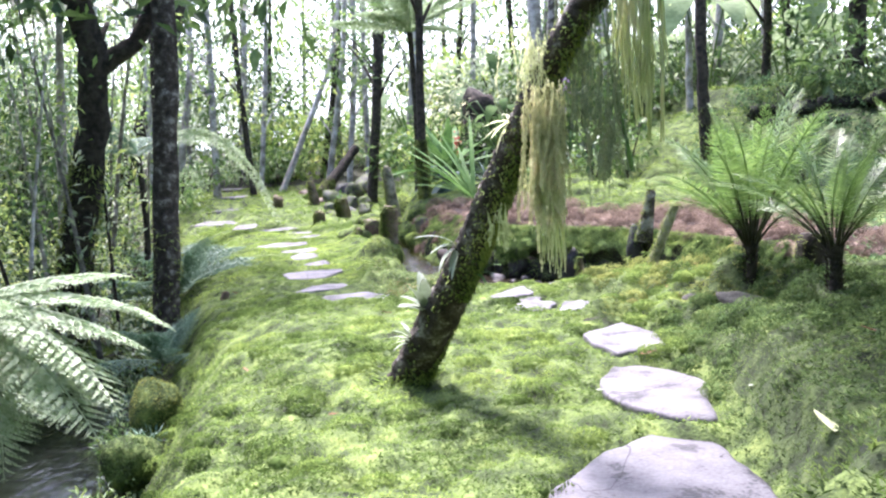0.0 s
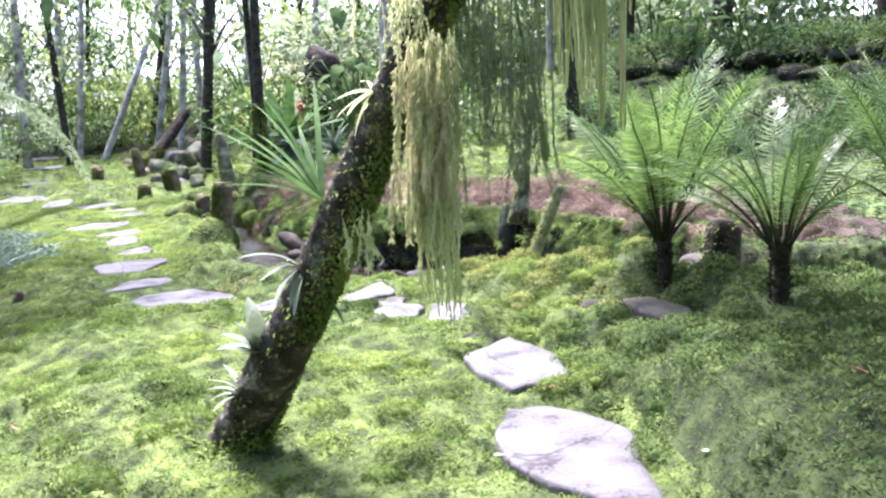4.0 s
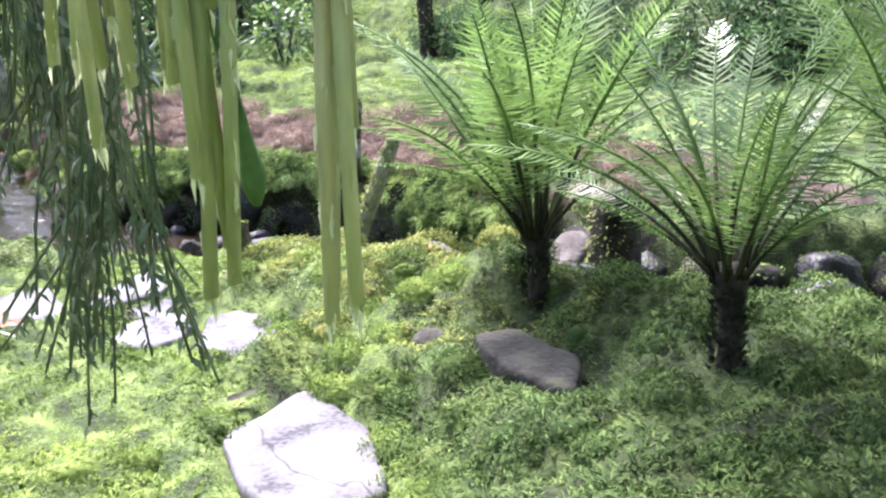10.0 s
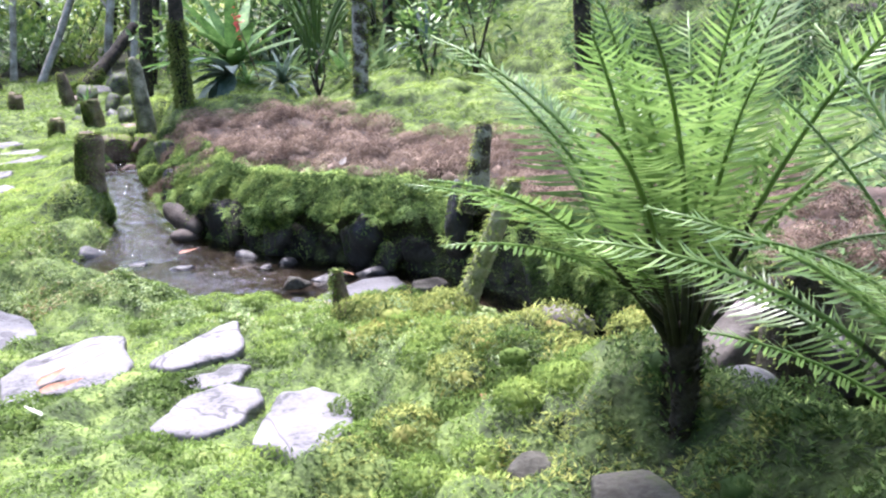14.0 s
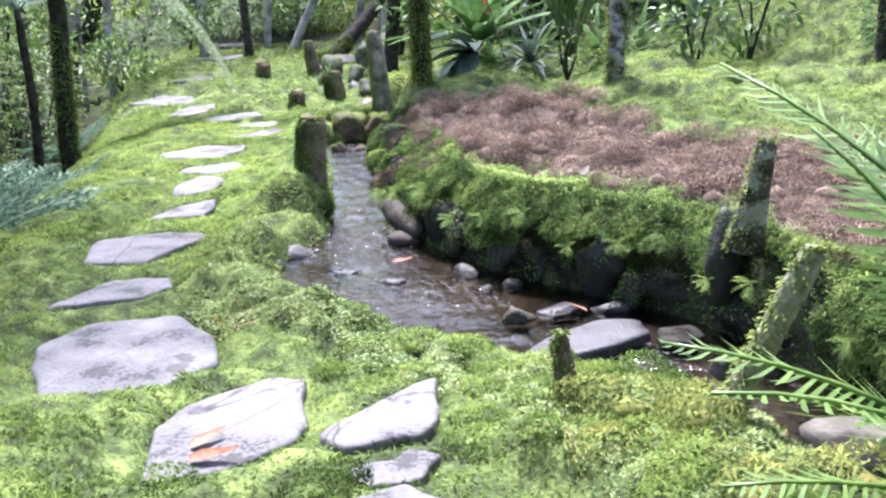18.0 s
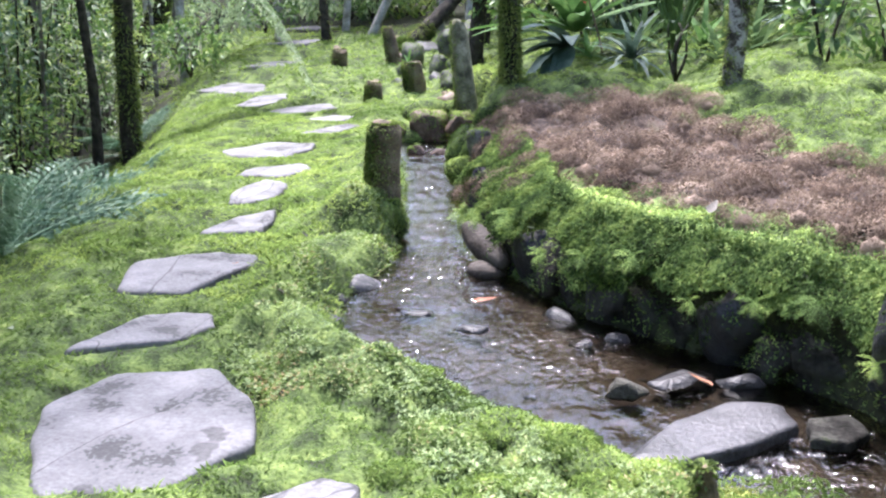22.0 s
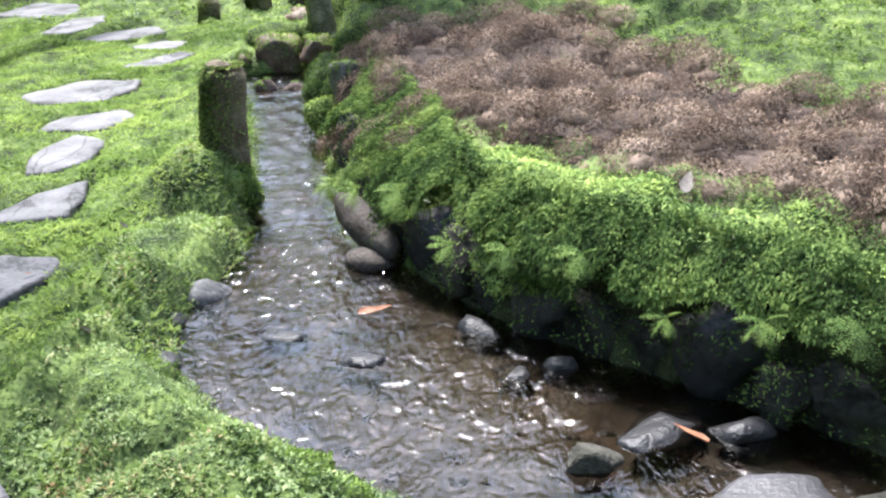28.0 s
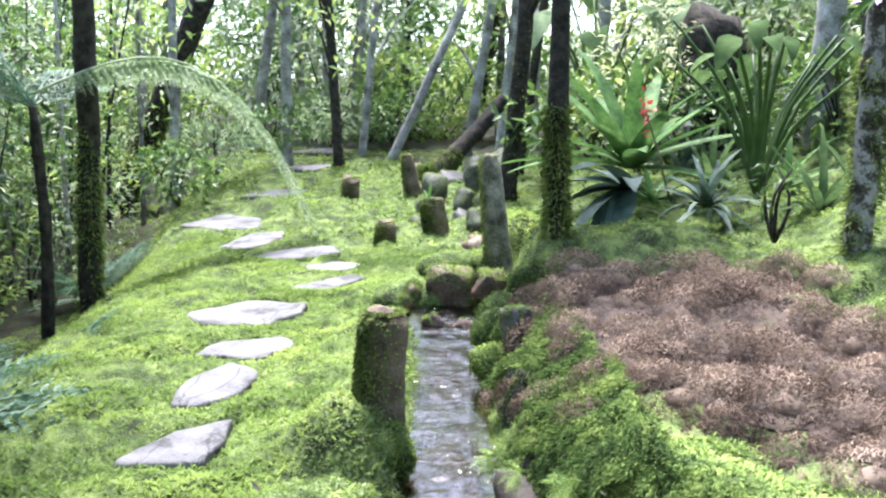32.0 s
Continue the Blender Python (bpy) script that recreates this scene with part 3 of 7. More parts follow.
M_LILAC = mat("lilac flower", [(0.45, 0.25, 0.55), (0.65, 0.45, 0.75)], 20, 0.5, 0.1, 60, trans=0.3)
M_DRY = mat("dry orange leaf", [(0.10, 0.035, 0.015), (0.2, 0.08, 0.035), (0.26, 0.14, 0.08)], 20, 0.6, 0.2, 80, spec=0.3)
M_BED = mat("wet stream bed", [(0.005, 0.0036, 0.0022), (0.012, 0.008, 0.005), (0.024, 0.016, 0.0095), (0.042, 0.03, 0.02)], 4, 0.6, 0.5, 40)
M_PALEROCK = mat("pale rock", [(0.035, 0.031, 0.026), (0.08, 0.071, 0.061), (0.13, 0.12, 0.108)], 9, 0.8, 0.5, 60)
M_SLABROCK = mat("grey brown slab rock", [(0.012, 0.012, 0.009), (0.03, 0.029, 0.022), (0.055, 0.053, 0.043), (0.045, 0.065, 0.02)], 11, 0.9, 0.9, 60)
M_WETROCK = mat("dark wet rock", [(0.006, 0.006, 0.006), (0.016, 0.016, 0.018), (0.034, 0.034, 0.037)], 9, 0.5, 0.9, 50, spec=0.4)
# Rock tone lowered to carry the shade over terrace, wall and hollows
M_SHADEROCK = mat("matte rock darkened for shade", [(0.006, 0.006, 0.005), (0.018, 0.017, 0.015), (0.04, 0.04, 0.034), (0.03, 0.042, 0.016)], 9, 0.95, 1.0, 55, spec=0.1)
M_YELLOW = mat("yellow brown moss", [(0.06, 0.08, 0.02), (0.14, 0.18, 0.04), (0.26, 0.31, 0.07), (0.24, 0.2, 0.07)], 5, 0.9, 0.0, 18, spec=0.1, island=True, trans=0.35)
M_BROAD = mat("matte broad leaf", [(0.03, 0.06, 0.02), (0.07, 0.13, 0.04), (0.14, 0.22, 0.07)], 3, 0.85, 0.1, 20, spec=0.05, trans=0.3)
# A deeper green moss, its tone also darkened for the shaded fern slope
M_FEATHER = mat("deep green feather moss darkened for shade", [(0.02, 0.045, 0.012), (0.06, 0.115, 0.027), (0.125, 0.205, 0.05), (0.24, 0.30, 0.09)], 3, 0.85, 0.0, 14, spec=0.15, island=True, trans=0.3)
M_SLOPE = mat("deep blue green fern moss", [(0.012, 0.032, 0.012), (0.035, 0.085, 0.03), (0.08, 0.16, 0.055), (0.15, 0.25, 0.09)], 2.5, 0.85, 0.0, 12, spec=0.15, island=True, trans=0.3)
M_SOIL = mat("soil darkened for hollows", [(0.007, 0.0065, 0.006), (0.02, 0.0185, 0.017), (0.055, 0.052, 0.05)], 30, 0.8, 0.8, 90)
M_BARKMOSS = mat("bark moss", [(0.035, 0.055, 0.015), (0.10, 0.155, 0.03), (0.23, 0.30, 0.06), (0.33, 0.36, 0.09)], 4, 0.85, 0.0, 25, spec=0.2, island=True, trans=0.25)
M_LACE = mat("pale lacy fern", [(0.11, 0.19, 0.07), (0.22, 0.32, 0.15), (0.36, 0.44, 0.28)], 3, 0.55, 0.0, 20, spec=0.4, island=True, trans=0.4)
M_BLUEFERN = mat("blue green fern", [(0.03, 0.08, 0.04), (0.09, 0.18, 0.10), (0.20, 0.30, 0.20)], 3, 0.55, 0.0, 20, spec=0.4, island=True, trans=0.3)
# Darker copy of the leaf green; shaded growth has its shade in it
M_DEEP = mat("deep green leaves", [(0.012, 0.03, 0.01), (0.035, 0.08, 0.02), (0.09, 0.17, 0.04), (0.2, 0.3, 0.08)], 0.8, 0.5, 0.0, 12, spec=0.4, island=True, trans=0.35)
# Paler leaf copy with the wood's hazy glare put into its colour
M_HAZELEAF = mat("leaves paled for haze", [(0.09, 0.14, 0.07), (0.2, 0.28, 0.14), (0.36, 0.44, 0.26), (0.5, 0.56, 0.38)], 0.8, 0.45, 0.0, 12, spec=0.5, island=True, trans=0.5)
# Lighter copy of the leaf green, sunlight put into the colour
M_BRIGHT = mat("leaves tinted as sunlit", [(0.08, 0.16, 0.03), (0.2, 0.33, 0.06), (0.36, 0.48, 0.10), (0.5, 0.52, 0.12)], 0.8, 0.5, 0.0, 12, spec=0.4, island=True, trans=0.5)


def water_material(name, colour, scale, ior=1.6):
    m = bpy.data.materials.new(name)
    m.use_nodes = True
    n, l = m.node_tree.nodes, m.node_tree.links
    b = n["Principled BSDF"]
    b.inputs["Base Color"].default_value = (*colour, 1)
    b.inputs["Roughness"].default_value = 0.035
    b.inputs["IOR"].default_value = ior
    b.inputs["Transmission Weight"].default_value = 1.0
    b.inputs["Specular IOR Level"].default_value = 1.0
    geo = n.new("ShaderNodeNewGeometry")
    mp = n.new("ShaderNodeMapping")
    mp.inputs["Rotation"].default_value = (0, 0, radians(-20))
    mp.inputs["Scale"].default_value = (1.0, 0.55, 1.0)
    n1, n2 = n.new("ShaderNodeTexNoise"), n.new("ShaderNodeTexNoise")
    n1.inputs["Scale"].default_value, n1.inputs["Detail"].default_value, n1.inputs["Distortion"].default_value = scale, 3, 1.2
    n2.inputs["Scale"].default_value, n2.inputs["Detail"].default_value = scale * 3.3, 2
    l.new(geo.outputs["Position"], mp.inputs["Vector"])
    l.new(mp.outputs[0], n1.inputs["Vector"])
    l.new(mp.outputs[0], n2.inputs["Vector"])
    ad = n.new("ShaderNodeMath")
    ad.operation = "MULTIPLY_ADD"
    l.new(n2.outputs["Fac"], ad.inputs[0])
    ad.inputs[1].default_value = 0.18
    l.new(n1.outputs["Fac"], ad.inputs[2])
    bp = n.new("ShaderNodeBump")
    bp.inputs["Strength"].default_value, bp.inputs["Distance"].default_value = 1.0, 0.024
    calm = n.new("ShaderNodeTexNoise")
    calm.inputs["Scale"].default_value, calm.inputs["Detail"].default_value = 1.3, 1.0
    l.new(geo.outputs["Position"], calm.inputs["Vector"])
    rng = n.new("ShaderNodeMapRange")
    rng.inputs["From Min"].default_value, rng.inputs["From Max"].default_value = 0.42, 0.6
    rng.inputs["To Min"].default_value, rng.inputs["To Max"].default_value = 0.3, 0.9
    l.new(calm.outputs["Fac"], rng.inputs["Value"])
    mul = n.new("ShaderNodeMath")
    mul.operation = "MULTIPLY"
    l.new(ad.outputs[0], mul.inputs[0])
    l.new(rng.outputs["Result"], mul.inputs[1])
    l.new(mul.outputs[0], bp.inputs["Height"])
    l.new(bp.outputs["Normal"], b.inputs["Normal"])
    return m


M_WATER = water_material("brown stream water", (0.15, 0.112, 0.072), 19.0, 1.65)
# the dark blue tint holds the tree shade over the brook
M_BROOK = water_material("shaded brook water", (0.06, 0.075, 0.12), 7.0, 1.33)

# ---- water ----
def sheet(name, poly, z, material, label):
    bm = bmesh.new()
    bm.faces.new([bm.verts.new((x, y, z)) for x, y in poly])
    bmesh.ops.triangulate(bm, faces=bm.faces[:])
    me = bpy.data.meshes.new(name)
    bm.to_mesh(me)
    bm.free()
    me.materials.append(material)
    ob = put(name, me, kind="structure", label=label, category="water")
    ob.visible_shadow = False
    return ob


def stream_z(x, y):
    """The stream's surface: level in the pool, falling in riffles down the channel."""
    rough = 0.003 + 0.006 * step(9.5, 10.6, y) + 0.004 * np.exp(-((x - 0.3) ** 2 + (y - 9.0) ** 2) / 0.12)
    chop = 0.5 * waves(x + 0.3 * y, 0.8 * y, 36.0, 21) + 0.32 * waves(x, 1.3 * y, 80.0, 22)
    return np.interp(y, [10.2, 11.0, 12.0, 13.1], [0.0, 0.02, 0.05, 0.10]) + rough * chop


_wx, _wy = np.meshgrid(np.arange(-2.2, 6.0, 0.022), np.arange(5.0, 13.7, 0.022))
_in = inside(np.stack([_wx.ravel(), _wy.ravel()], 1), [(x - 0.06, y - 0.05) for x, y in BANK_L] + [(x + 0.06, y + 0.04) for x, y in BANK_R[::-1]]).reshape(_wx.shape)
_wi = np.full(_wx.size, -1)
_wi[_in.ravel()] = np.arange(_in.sum())
_wi = _wi.reshape(_wx.shape)
_wq = np.stack([_wi[:-1, :-1], _wi[:-1, 1:], _wi[1:, 1:], _wi[1:, :-1]], -1).reshape(-1, 4)
_wq = _wq[(_wq >= 0).all(1)]
_ws = put("water", raw("water", np.stack([_wx[_in], _wy[_in], stream_z(_wx[_in], _wy[_in])], 1), _wq, M_WATER), kind="structure", label="shallow clear brown stream water with bright ripples", category="water")
_ws.visible_shadow = False
sheet("water_brook", [(-1.9, -3.0), (-1.85, 0.0), (-2.0, 2.0), (-1.95, 4.2), (-2.4, 6.3), (-3.0, 8.3), (-3.6, 10.2), (-4.3, 11.6), (-4.6, 11.4), (-4.3, 9.6), (-4.1, 8.0), (-3.7, 6.0), (-3.5, 4.0), (-3.6, 2.0), (-3.5, 0.0), (-3.6, -3.0)], -0.56, M_BROOK, "dark rippled brook water below the path")
_bedx, _bedy = np.meshgrid(np.arange(-2.2, 4.2, 0.05), np.arange(4.6, 13.7, 0.05))
_sel = inside(np.stack([_bedx.ravel(), _bedy.ravel()], 1), STREAM).reshape(_bedx.shape)
_bi = np.arange(_bedx.size).reshape(_bedx.shape)
_q = np.stack([_bi[:-1, :-1], _bi[:-1, 1:], _bi[1:, 1:], _bi[1:, :-1]], -1)
_ok = _sel[:-1, :-1] & _sel[1:, 1:] & _sel[1:, :-1] & _sel[:-1, 1:]
put("stream_bed", raw("stream_bed", np.stack([_bedx, _bedy, ground_z(_bedx, _bedy) + 0.006], -1).reshape(-1, 3), _q[_ok], M_BED), kind="structure", label="brown silt and gravel stream bed", category="stream bed")
# pebbles on the bed
_r = np.random.RandomState(5)
_pp = np.stack([_r.uniform(-1.8, 2.4, 2600), _r.uniform(6.2, 13.3, 2600)], 1)
_pp = _pp[inside(_pp, STREAM)][:300]
_pz = ground_z(_pp[:, 0], _pp[:, 1])
_small, _sf = [], []
bmp = bmesh.new()
bmesh.ops.create_icosphere(bmp, subdivisions=1, radius=1.0)
_iv = np.array([v.co[:] for v in bmp.verts])
_if = np.array([[v.index for v in f.verts] for f in bmp.faces])
bmp.free()
for i, ((x, y), z) in enumerate(zip(_pp, _pz)):
    s = _r.uniform(0.008, 0.03)
    _small.append(_iv * np.array([s, s * _r.uniform(0.6, 1), s * 0.5]) + np.array([x, y, z + 0.01]))
    _sf.append(_if + 42 // 42 * i * len(_iv))
put("pebbles", raw("pebbles", np.vstack(_small), np.vstack(_sf), M_WETROCK), kind="stuff", label="small brown pebbles scattered over the stream bed", category="pebbles")


# ---- stepping stones ----
def slab(poly, z, seed, thick=0.06, jag=0.016, name="stepping_stone", material=None, tilt=(0, 0), worn=1):
    """A flat split stone: jagged outline, worn rim, gently uneven top."""
    r = np.random.RandomState(seed)
    P = np.array(poly, float)
    c = P.mean(0)
    pts = []
    for a, b in zip(P, np.roll(P, -1, 0)):
        for s in np.linspace(0, 1, 8, endpoint=False):
            pts.append(a + (b - a) * s)
    P = np.array(pts)
    for _ in range(worn):
        P = (np.roll(P, 1, 0) + 2 * P + np.roll(P, -1, 0)) / 4
    n = len(P)
    k = r.normal(size=n)
    k = (np.roll(k, -1) + k + np.roll(k, 1)) / 2.6
    g = r.normal(size=n)
    for _ in range(14):
        g = (np.roll(g, 1) + g + np.roll(g, -1)) / 3
    k = 0.45 * k + 3.2 * g
    out = P - c
    P = P + out / np.linalg.norm(out, axis=1)[:, None] * (k * jag)[:, None]
    rings = [(0.0, 0.0), (0.3, 0.0), (0.6, 0.0), (0.85, 0.0), (0.95, -0.002), (0.99, -0.009), (1.0, -0.022), (0.985, -thick)]
    V, F = [], []
    V.append([c[0], c[1], z + 0.012])
    for s, dz in rings[1:]:
        q = c + (P - c) * s
        h = 0.006 * waves(q[:, 0], q[:, 1], 9, seed) + 0.004 * waves(q[:, 0], q[:, 1], 25, seed + 1)
        V += [[a, b, z + 0.012 + dz + (hh if dz > -0.03 else 0) + tilt[0] * (a - c[0]) + tilt[1] * (b - c[1])] for (a, b), hh in zip(q, h)]
    for j in range(n):
        F.append((0, 1 + j, 1 + (j + 1) % n))
    for i in range(len(rings) - 2):
        for j in range(n):
            a, b = 1 + i * n + j, 1 + i * n + (j + 1) % n
            F.append((a, a + n, b + n, b))
    return raw(name, np.array(V) - np.array([c[0], c[1], z]), F, material or M_STONE), (c[0], c[1], z)


for i, (z, poly) in enumerate(STONES[:N_STEPS]):
    me, at = slab(poly, z, 40 + i)
    area = (np.ptp([p[0] for p in poly]) + np.ptp([p[1] for p in poly])) / 2
    size = "large" if area > 0.75 else "small" if area < 0.5 else "flat"
    put("stepping_stone", me, m=Matrix.Translation(at), label=f"{size} grey slate stepping stone bedded in green moss", category="stone", group="stepping stones")


# ---- rocks in and along the stream ----
def bank_points(poly, gap, a=0.0, b=1.0):
    P = np.array(poly)
    s = np.r_[0, np.cumsum(np.hypot(*np.diff(P, axis=0).T))]
    t = np.arange(a * s[-1], b * s[-1], gap)
    q = np.stack([np.interp(t, s, P[:, 0]), np.interp(t, s, P[:, 1])], 1)
    d = np.gradient(q, axis=0)
    d /= np.linalg.norm(d, axis=1)[:, None]
    return q, d


_r = np.random.RandomState(21)
_q, _d = bank_points(BANK_R, 0.2, 0.13, 0.62)
for i, (p, d) in enumerate(zip(_q, _d)):
    nrm = np.array([-d[1], d[0]])  # away from the water
    h = _r.uniform(0.12, 0.20)
    off = _r.uniform(0.05, 0.11) + 0.14 * float(step(10.2, 10.8, np.array(p[1])))
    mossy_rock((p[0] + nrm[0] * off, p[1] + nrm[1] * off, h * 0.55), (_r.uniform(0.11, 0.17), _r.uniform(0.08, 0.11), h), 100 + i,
         "dark mossy stone of the stream's retaining bank", [M_SHADEROCK, M_WETROCK, M_SHADEROCK][i % 3], turn=math.degrees(math.atan2(d[1], d[0])) + _r.uniform(-25, 25), tilt=_r.uniform(-14, 14), name="wall_stone", group="bank wall stones", moss=M_WALLMOSS, cover=0.75, n=800, rough=0.2)
_q, _d = bank_points(BANK_R, 0.27, 0.63, 0.97)
for i, (p, d) in enumerate(zip(_q, _d)):
    nrm = np.array([-d[1], d[0]])
    s = _r.uniform(0.12, 0.24)
    mossy_rock((p[0] + nrm[0] * 0.05, p[1] + nrm[1] * 0.05, s * 0.6), (s, s * 0.8, s * _r.uniform(0.8, 1.1)), 150 + i, "dark boulder on the stream bank behind the ferns", [M_SHADEROCK, M_WETROCK, M_SHADEROCK][i % 3], turn=_r.uniform(0, 180), tilt=_r.uniform(-20, 20), name="boulder", group="bank boulders", rough=0.18, cover=0.6, n=700, moss=M_WALLMOSS)
_q, _d = bank_points(BANK_L, 0.33, 0.62, 0.93)
for i, (p, d) in enumerate(zip(_q, _d)):
    s = _r.uniform(0.08, 0.17)
    rock((p[0] + 0.02, p[1] + 0.0, s * 0.35), (s, s * 0.8, s * 0.7), 180 + i, "dark wet stone at the foot of the bank", [M_WETROCK, M_SHADEROCK][i % 2], turn=_r.uniform(0, 180), tilt=_r.uniform(-20, 20), facets=14, rough=0.16, name="boulder", group="bank boulders")
_q, _d = bank_points(BANK_L, 0.3, 0.05, 0.6)
for i, (p, d) in enumerate(zip(_q, _d)):
    s = _r.uniform(0.025, 0.06)
    rock((p[0] - 0.04, p[1] - 0.03, 0.0), (s * 1.4, s, s * 0.7), 210 + i, "small dark stone at the water's edge", M_WETROCK, turn=_r.uniform(0, 180), name="edge_stone", group="edge stones")

# flat stones lying in the pool
me, at = slab([(0.30, 8.62), (0.40, 8.92), (0.58, 9.1), (0.77, 9.12), (0.80, 8.98), (0.62, 8.78), (0.42, 8.6)], 0.03, 7, 0.12, 0.012, "raft_stone", M_RAFT, worn=1)
put("raft_stone", me, m=Matrix.Translation(at), label="flat grey stone lying in the shallow stream", category="stone")
me, at = slab([(0.84, 8.9), (0.84, 9.06), (0.97, 9.12), (1.02, 9.0), (0.95, 8.9)], 0.02, 8, 0.12, 0.006, "raft_stone", M_SHADEROCK, worn=0)
put("raft_stone", me, m=Matrix.Translation(at), label="small flat grey stone beside the dark bank", category="stone")
rock((0.24, 9.19, 0.0), (0.085, 0.075, 0.06), 301, "angular brown stone standing out of the stream", M_SLABROCK, 20, 8, facets=12)
rock((0.42, 9.36, -0.02), (0.14, 0.10, 0.06), 302, "dark wet flat stone in the stream", M_WETROCK, 40, 6, facets=12)
rock((0.63, 9.37, -0.02), (0.09, 0.06, 0.06), 303, "dark wet stone under the bank", M_WETROCK, 10, 6)
rock((-0.44, 9.70, -0.015), (0.08, 0.055, 0.04), 304, "dark wet rounded stone in the ripples", M_WETROCK, 10, 4)
rock((-0.73, 9.86, -0.02), (0.10, 0.06, 0.04), 305, "dark wet low stone in the ripples", M_WETROCK, -20, 4)
rock((0.02, 9.66, -0.03), (0.07, 0.06, 0.05), 306, "dark wet stone by the bank", M_WETROCK, -20, 4)
rock((0.15, 9.72, -0.03), (0.06, 0.05, 0.08), 307, "dark wet stone by the bank wall", M_WETROCK, 30, 20)
rock((-0.12, 9.95, -0.03), (0.12, 0.05, 0.06), 308, "dark wet ledge of stone by the bank", M_WETROCK, -40, 4)
rock((-0.60, 10.58, 0.11), (0.075, 0.23, 0.075), 309, "smooth long brown stone leaning on the bank", M_DAMPSTONE, 42, 14, facets=1, rough=0.03)
rock((-0.56, 10.45, 0.02), (0.10, 0.08, 0.05), 310, "smooth rounded brown pebble at the water's edge", M_DAMPSTONE, 0, 4, facets=1, rough=0.03)
rock((1.07, 8.62, 0.03), (0.05, 0.05, 0.075), 311, "small pointed pale stone in the stream", M_PALEROCK, 0, 10)
rock((-1.10, 10.12, 0.0), (0.12, 0.08, 0.055), 312, "dark mossy stone at the water's edge", M_ROCK, 60, 4)
# the cascade
for i, (x, y, z, a, b2, c2, cov) in enumerate([(-1.72, 13.50, 0.20, 0.19, 0.16, 0.17, 0.6), (-1.47, 13.46, 0.22, 0.13, 0.12, 0.15, 0.35), (-1.66, 12.96, 0.09, 0.075, 0.07, 0.07, 0.3), (-1.50, 12.98, 0.08, 0.09, 0.07, 0.07, 0.1), (-1.95, 13.42, 0.13, 0.14, 0.12, 0.12, 0.8)]):
    mossy_rock((x, y, z), (a, b2, c2), 340 + 3 * i, "brown wet stone of the small cascade", M_BROWNROCK, 25 * i, 3, group="cascade stones", moss=M_LAWN, n=3000, facets=16, rough=0.2, cover=cov)
mossy_rock((-1.0, 12.2, 0.30), (0.11, 0.10, 0.18), 337, "upright grey stone with moss at the bank's corner", M_MIDROCK, 20, 10, cover=0.5, n=1400, moss=M_LAWN, facets=16, rough=0.18)
# the upper stream's rocks
for i, (x, y, z, a, b2, c2) in enumerate([(-2.87, 16.8, 0.42, 0.16, 0.14, 0.15), (-2.45, 16.45, 0.34, 0.15, 0.15, 0.16), (-2.5, 17.0, 0.5, 0.2, 0.16, 0.16), (-2.66, 15.75, 0.2, 0.13, 0.12, 0.12), (-2.15, 15.75, 0.26, 0.14, 0.12, 0.15), (-2.22, 16.25, 0.34, 0.15, 0.13, 0.14), (-2.78, 16.3, 0.26, 0.12, 0.1, 0.13), (-2.3, 17.3, 0.6, 0.22, 0.18, 0.18)]):
    mossy_rock((x, y, z), (a, b2, c2), 380 + i, "dark mossy rock beside the upper stream", M_MIDROCK, 35 * i, 6, group="upper stream rocks", moss=M_LAWN, n=1500, facets=14, rough=0.16, cover=0.7)
mossy_rock((-0.78, 11.85, 0.2), (0.13, 0.16, 0.18), 332, "mossy dark stone on the bank's corner", M_ROCK, 60, 10)
mossy_rock((1.09, 9.10, 0.28), (0.085, 0.085, 0.26), 333, "tall dark stone set upright in the bank", M_WETROCK, 10, 4)
mossy_rock((-2.28, 6.45, -0.32), (0.2, 0.18, 0.27), 350, "rounded rock under yellow green moss at the brook edge", M_LAWNFLOOR, 20, 4, cover=1.1, n=3600, moss=M_YELLOW)
mossy_rock((-2.15, 5.6, -0.42), (0.22, 0.18, 0.2), 351, "dark mossy rock on the brook bank", M_LAWNFLOOR, 50, 4, cover=0.9, n=2400, moss=M_FEATHER)
# stones among the moss
rock((1.33, 7.55, 0.25), (0.15, 0.09, 0.08), 334, "pale smooth stone lying in the moss", M_PALEROCK, -25, 4)
rock((0.97, 7.36, 0.29), (0.10, 0.08, 0.05), 335, "pale pinkish stone half sunk in moss", M_PALEROCK, 0, 4)
rock((1.38, 7.05, 0.30), (0.06, 0.06, 0.06), 336, "small grey stone in the moss", M_ROCK, 0, 4)
rock((1.10, 6.20, 0.33), (0.10, 0.08, 0.05), 337, "small brown stone beside the slab", M_SLABROCK, 0, 4)
me, at = slab([(1.17, 6.02), (1.30, 6.04), (1.43, 5.70), (1.31, 5.49), (1.16, 5.75)], 0.40, 9, 0.2, 0.014, "rock_slab", M_SLABROCK, tilt=(0.03, 0.02), worn=1)
put("rock_slab", me, m=Matrix.Translation(at), label="angular grey green slab of rock on the mossy shoulder", category="rock")
rock((1.62, 6.4, 0.42), (0.13, 0.09, 0.06), 338, "dark stone beneath the fern", M_ROCK, 30, 6)
rock((1.9, 7.3, 0.18), (0.17, 0.15, 0.2), 339, "pale brown boulder in the stream behind the fern", M_PALEROCK, 30, 10)
rock((2.08, 7.25, 0.3), (0.1, 0.1, 0.13), 340, "grey boulder in the stream behind the fern", M_ROCK, 10, 10)
rock((1.72, 7.45, 0.12), (0.13, 0.12, 0.17), 341, "dark boulder in the stream behind the fern", M_WETROCK, 60, 10)
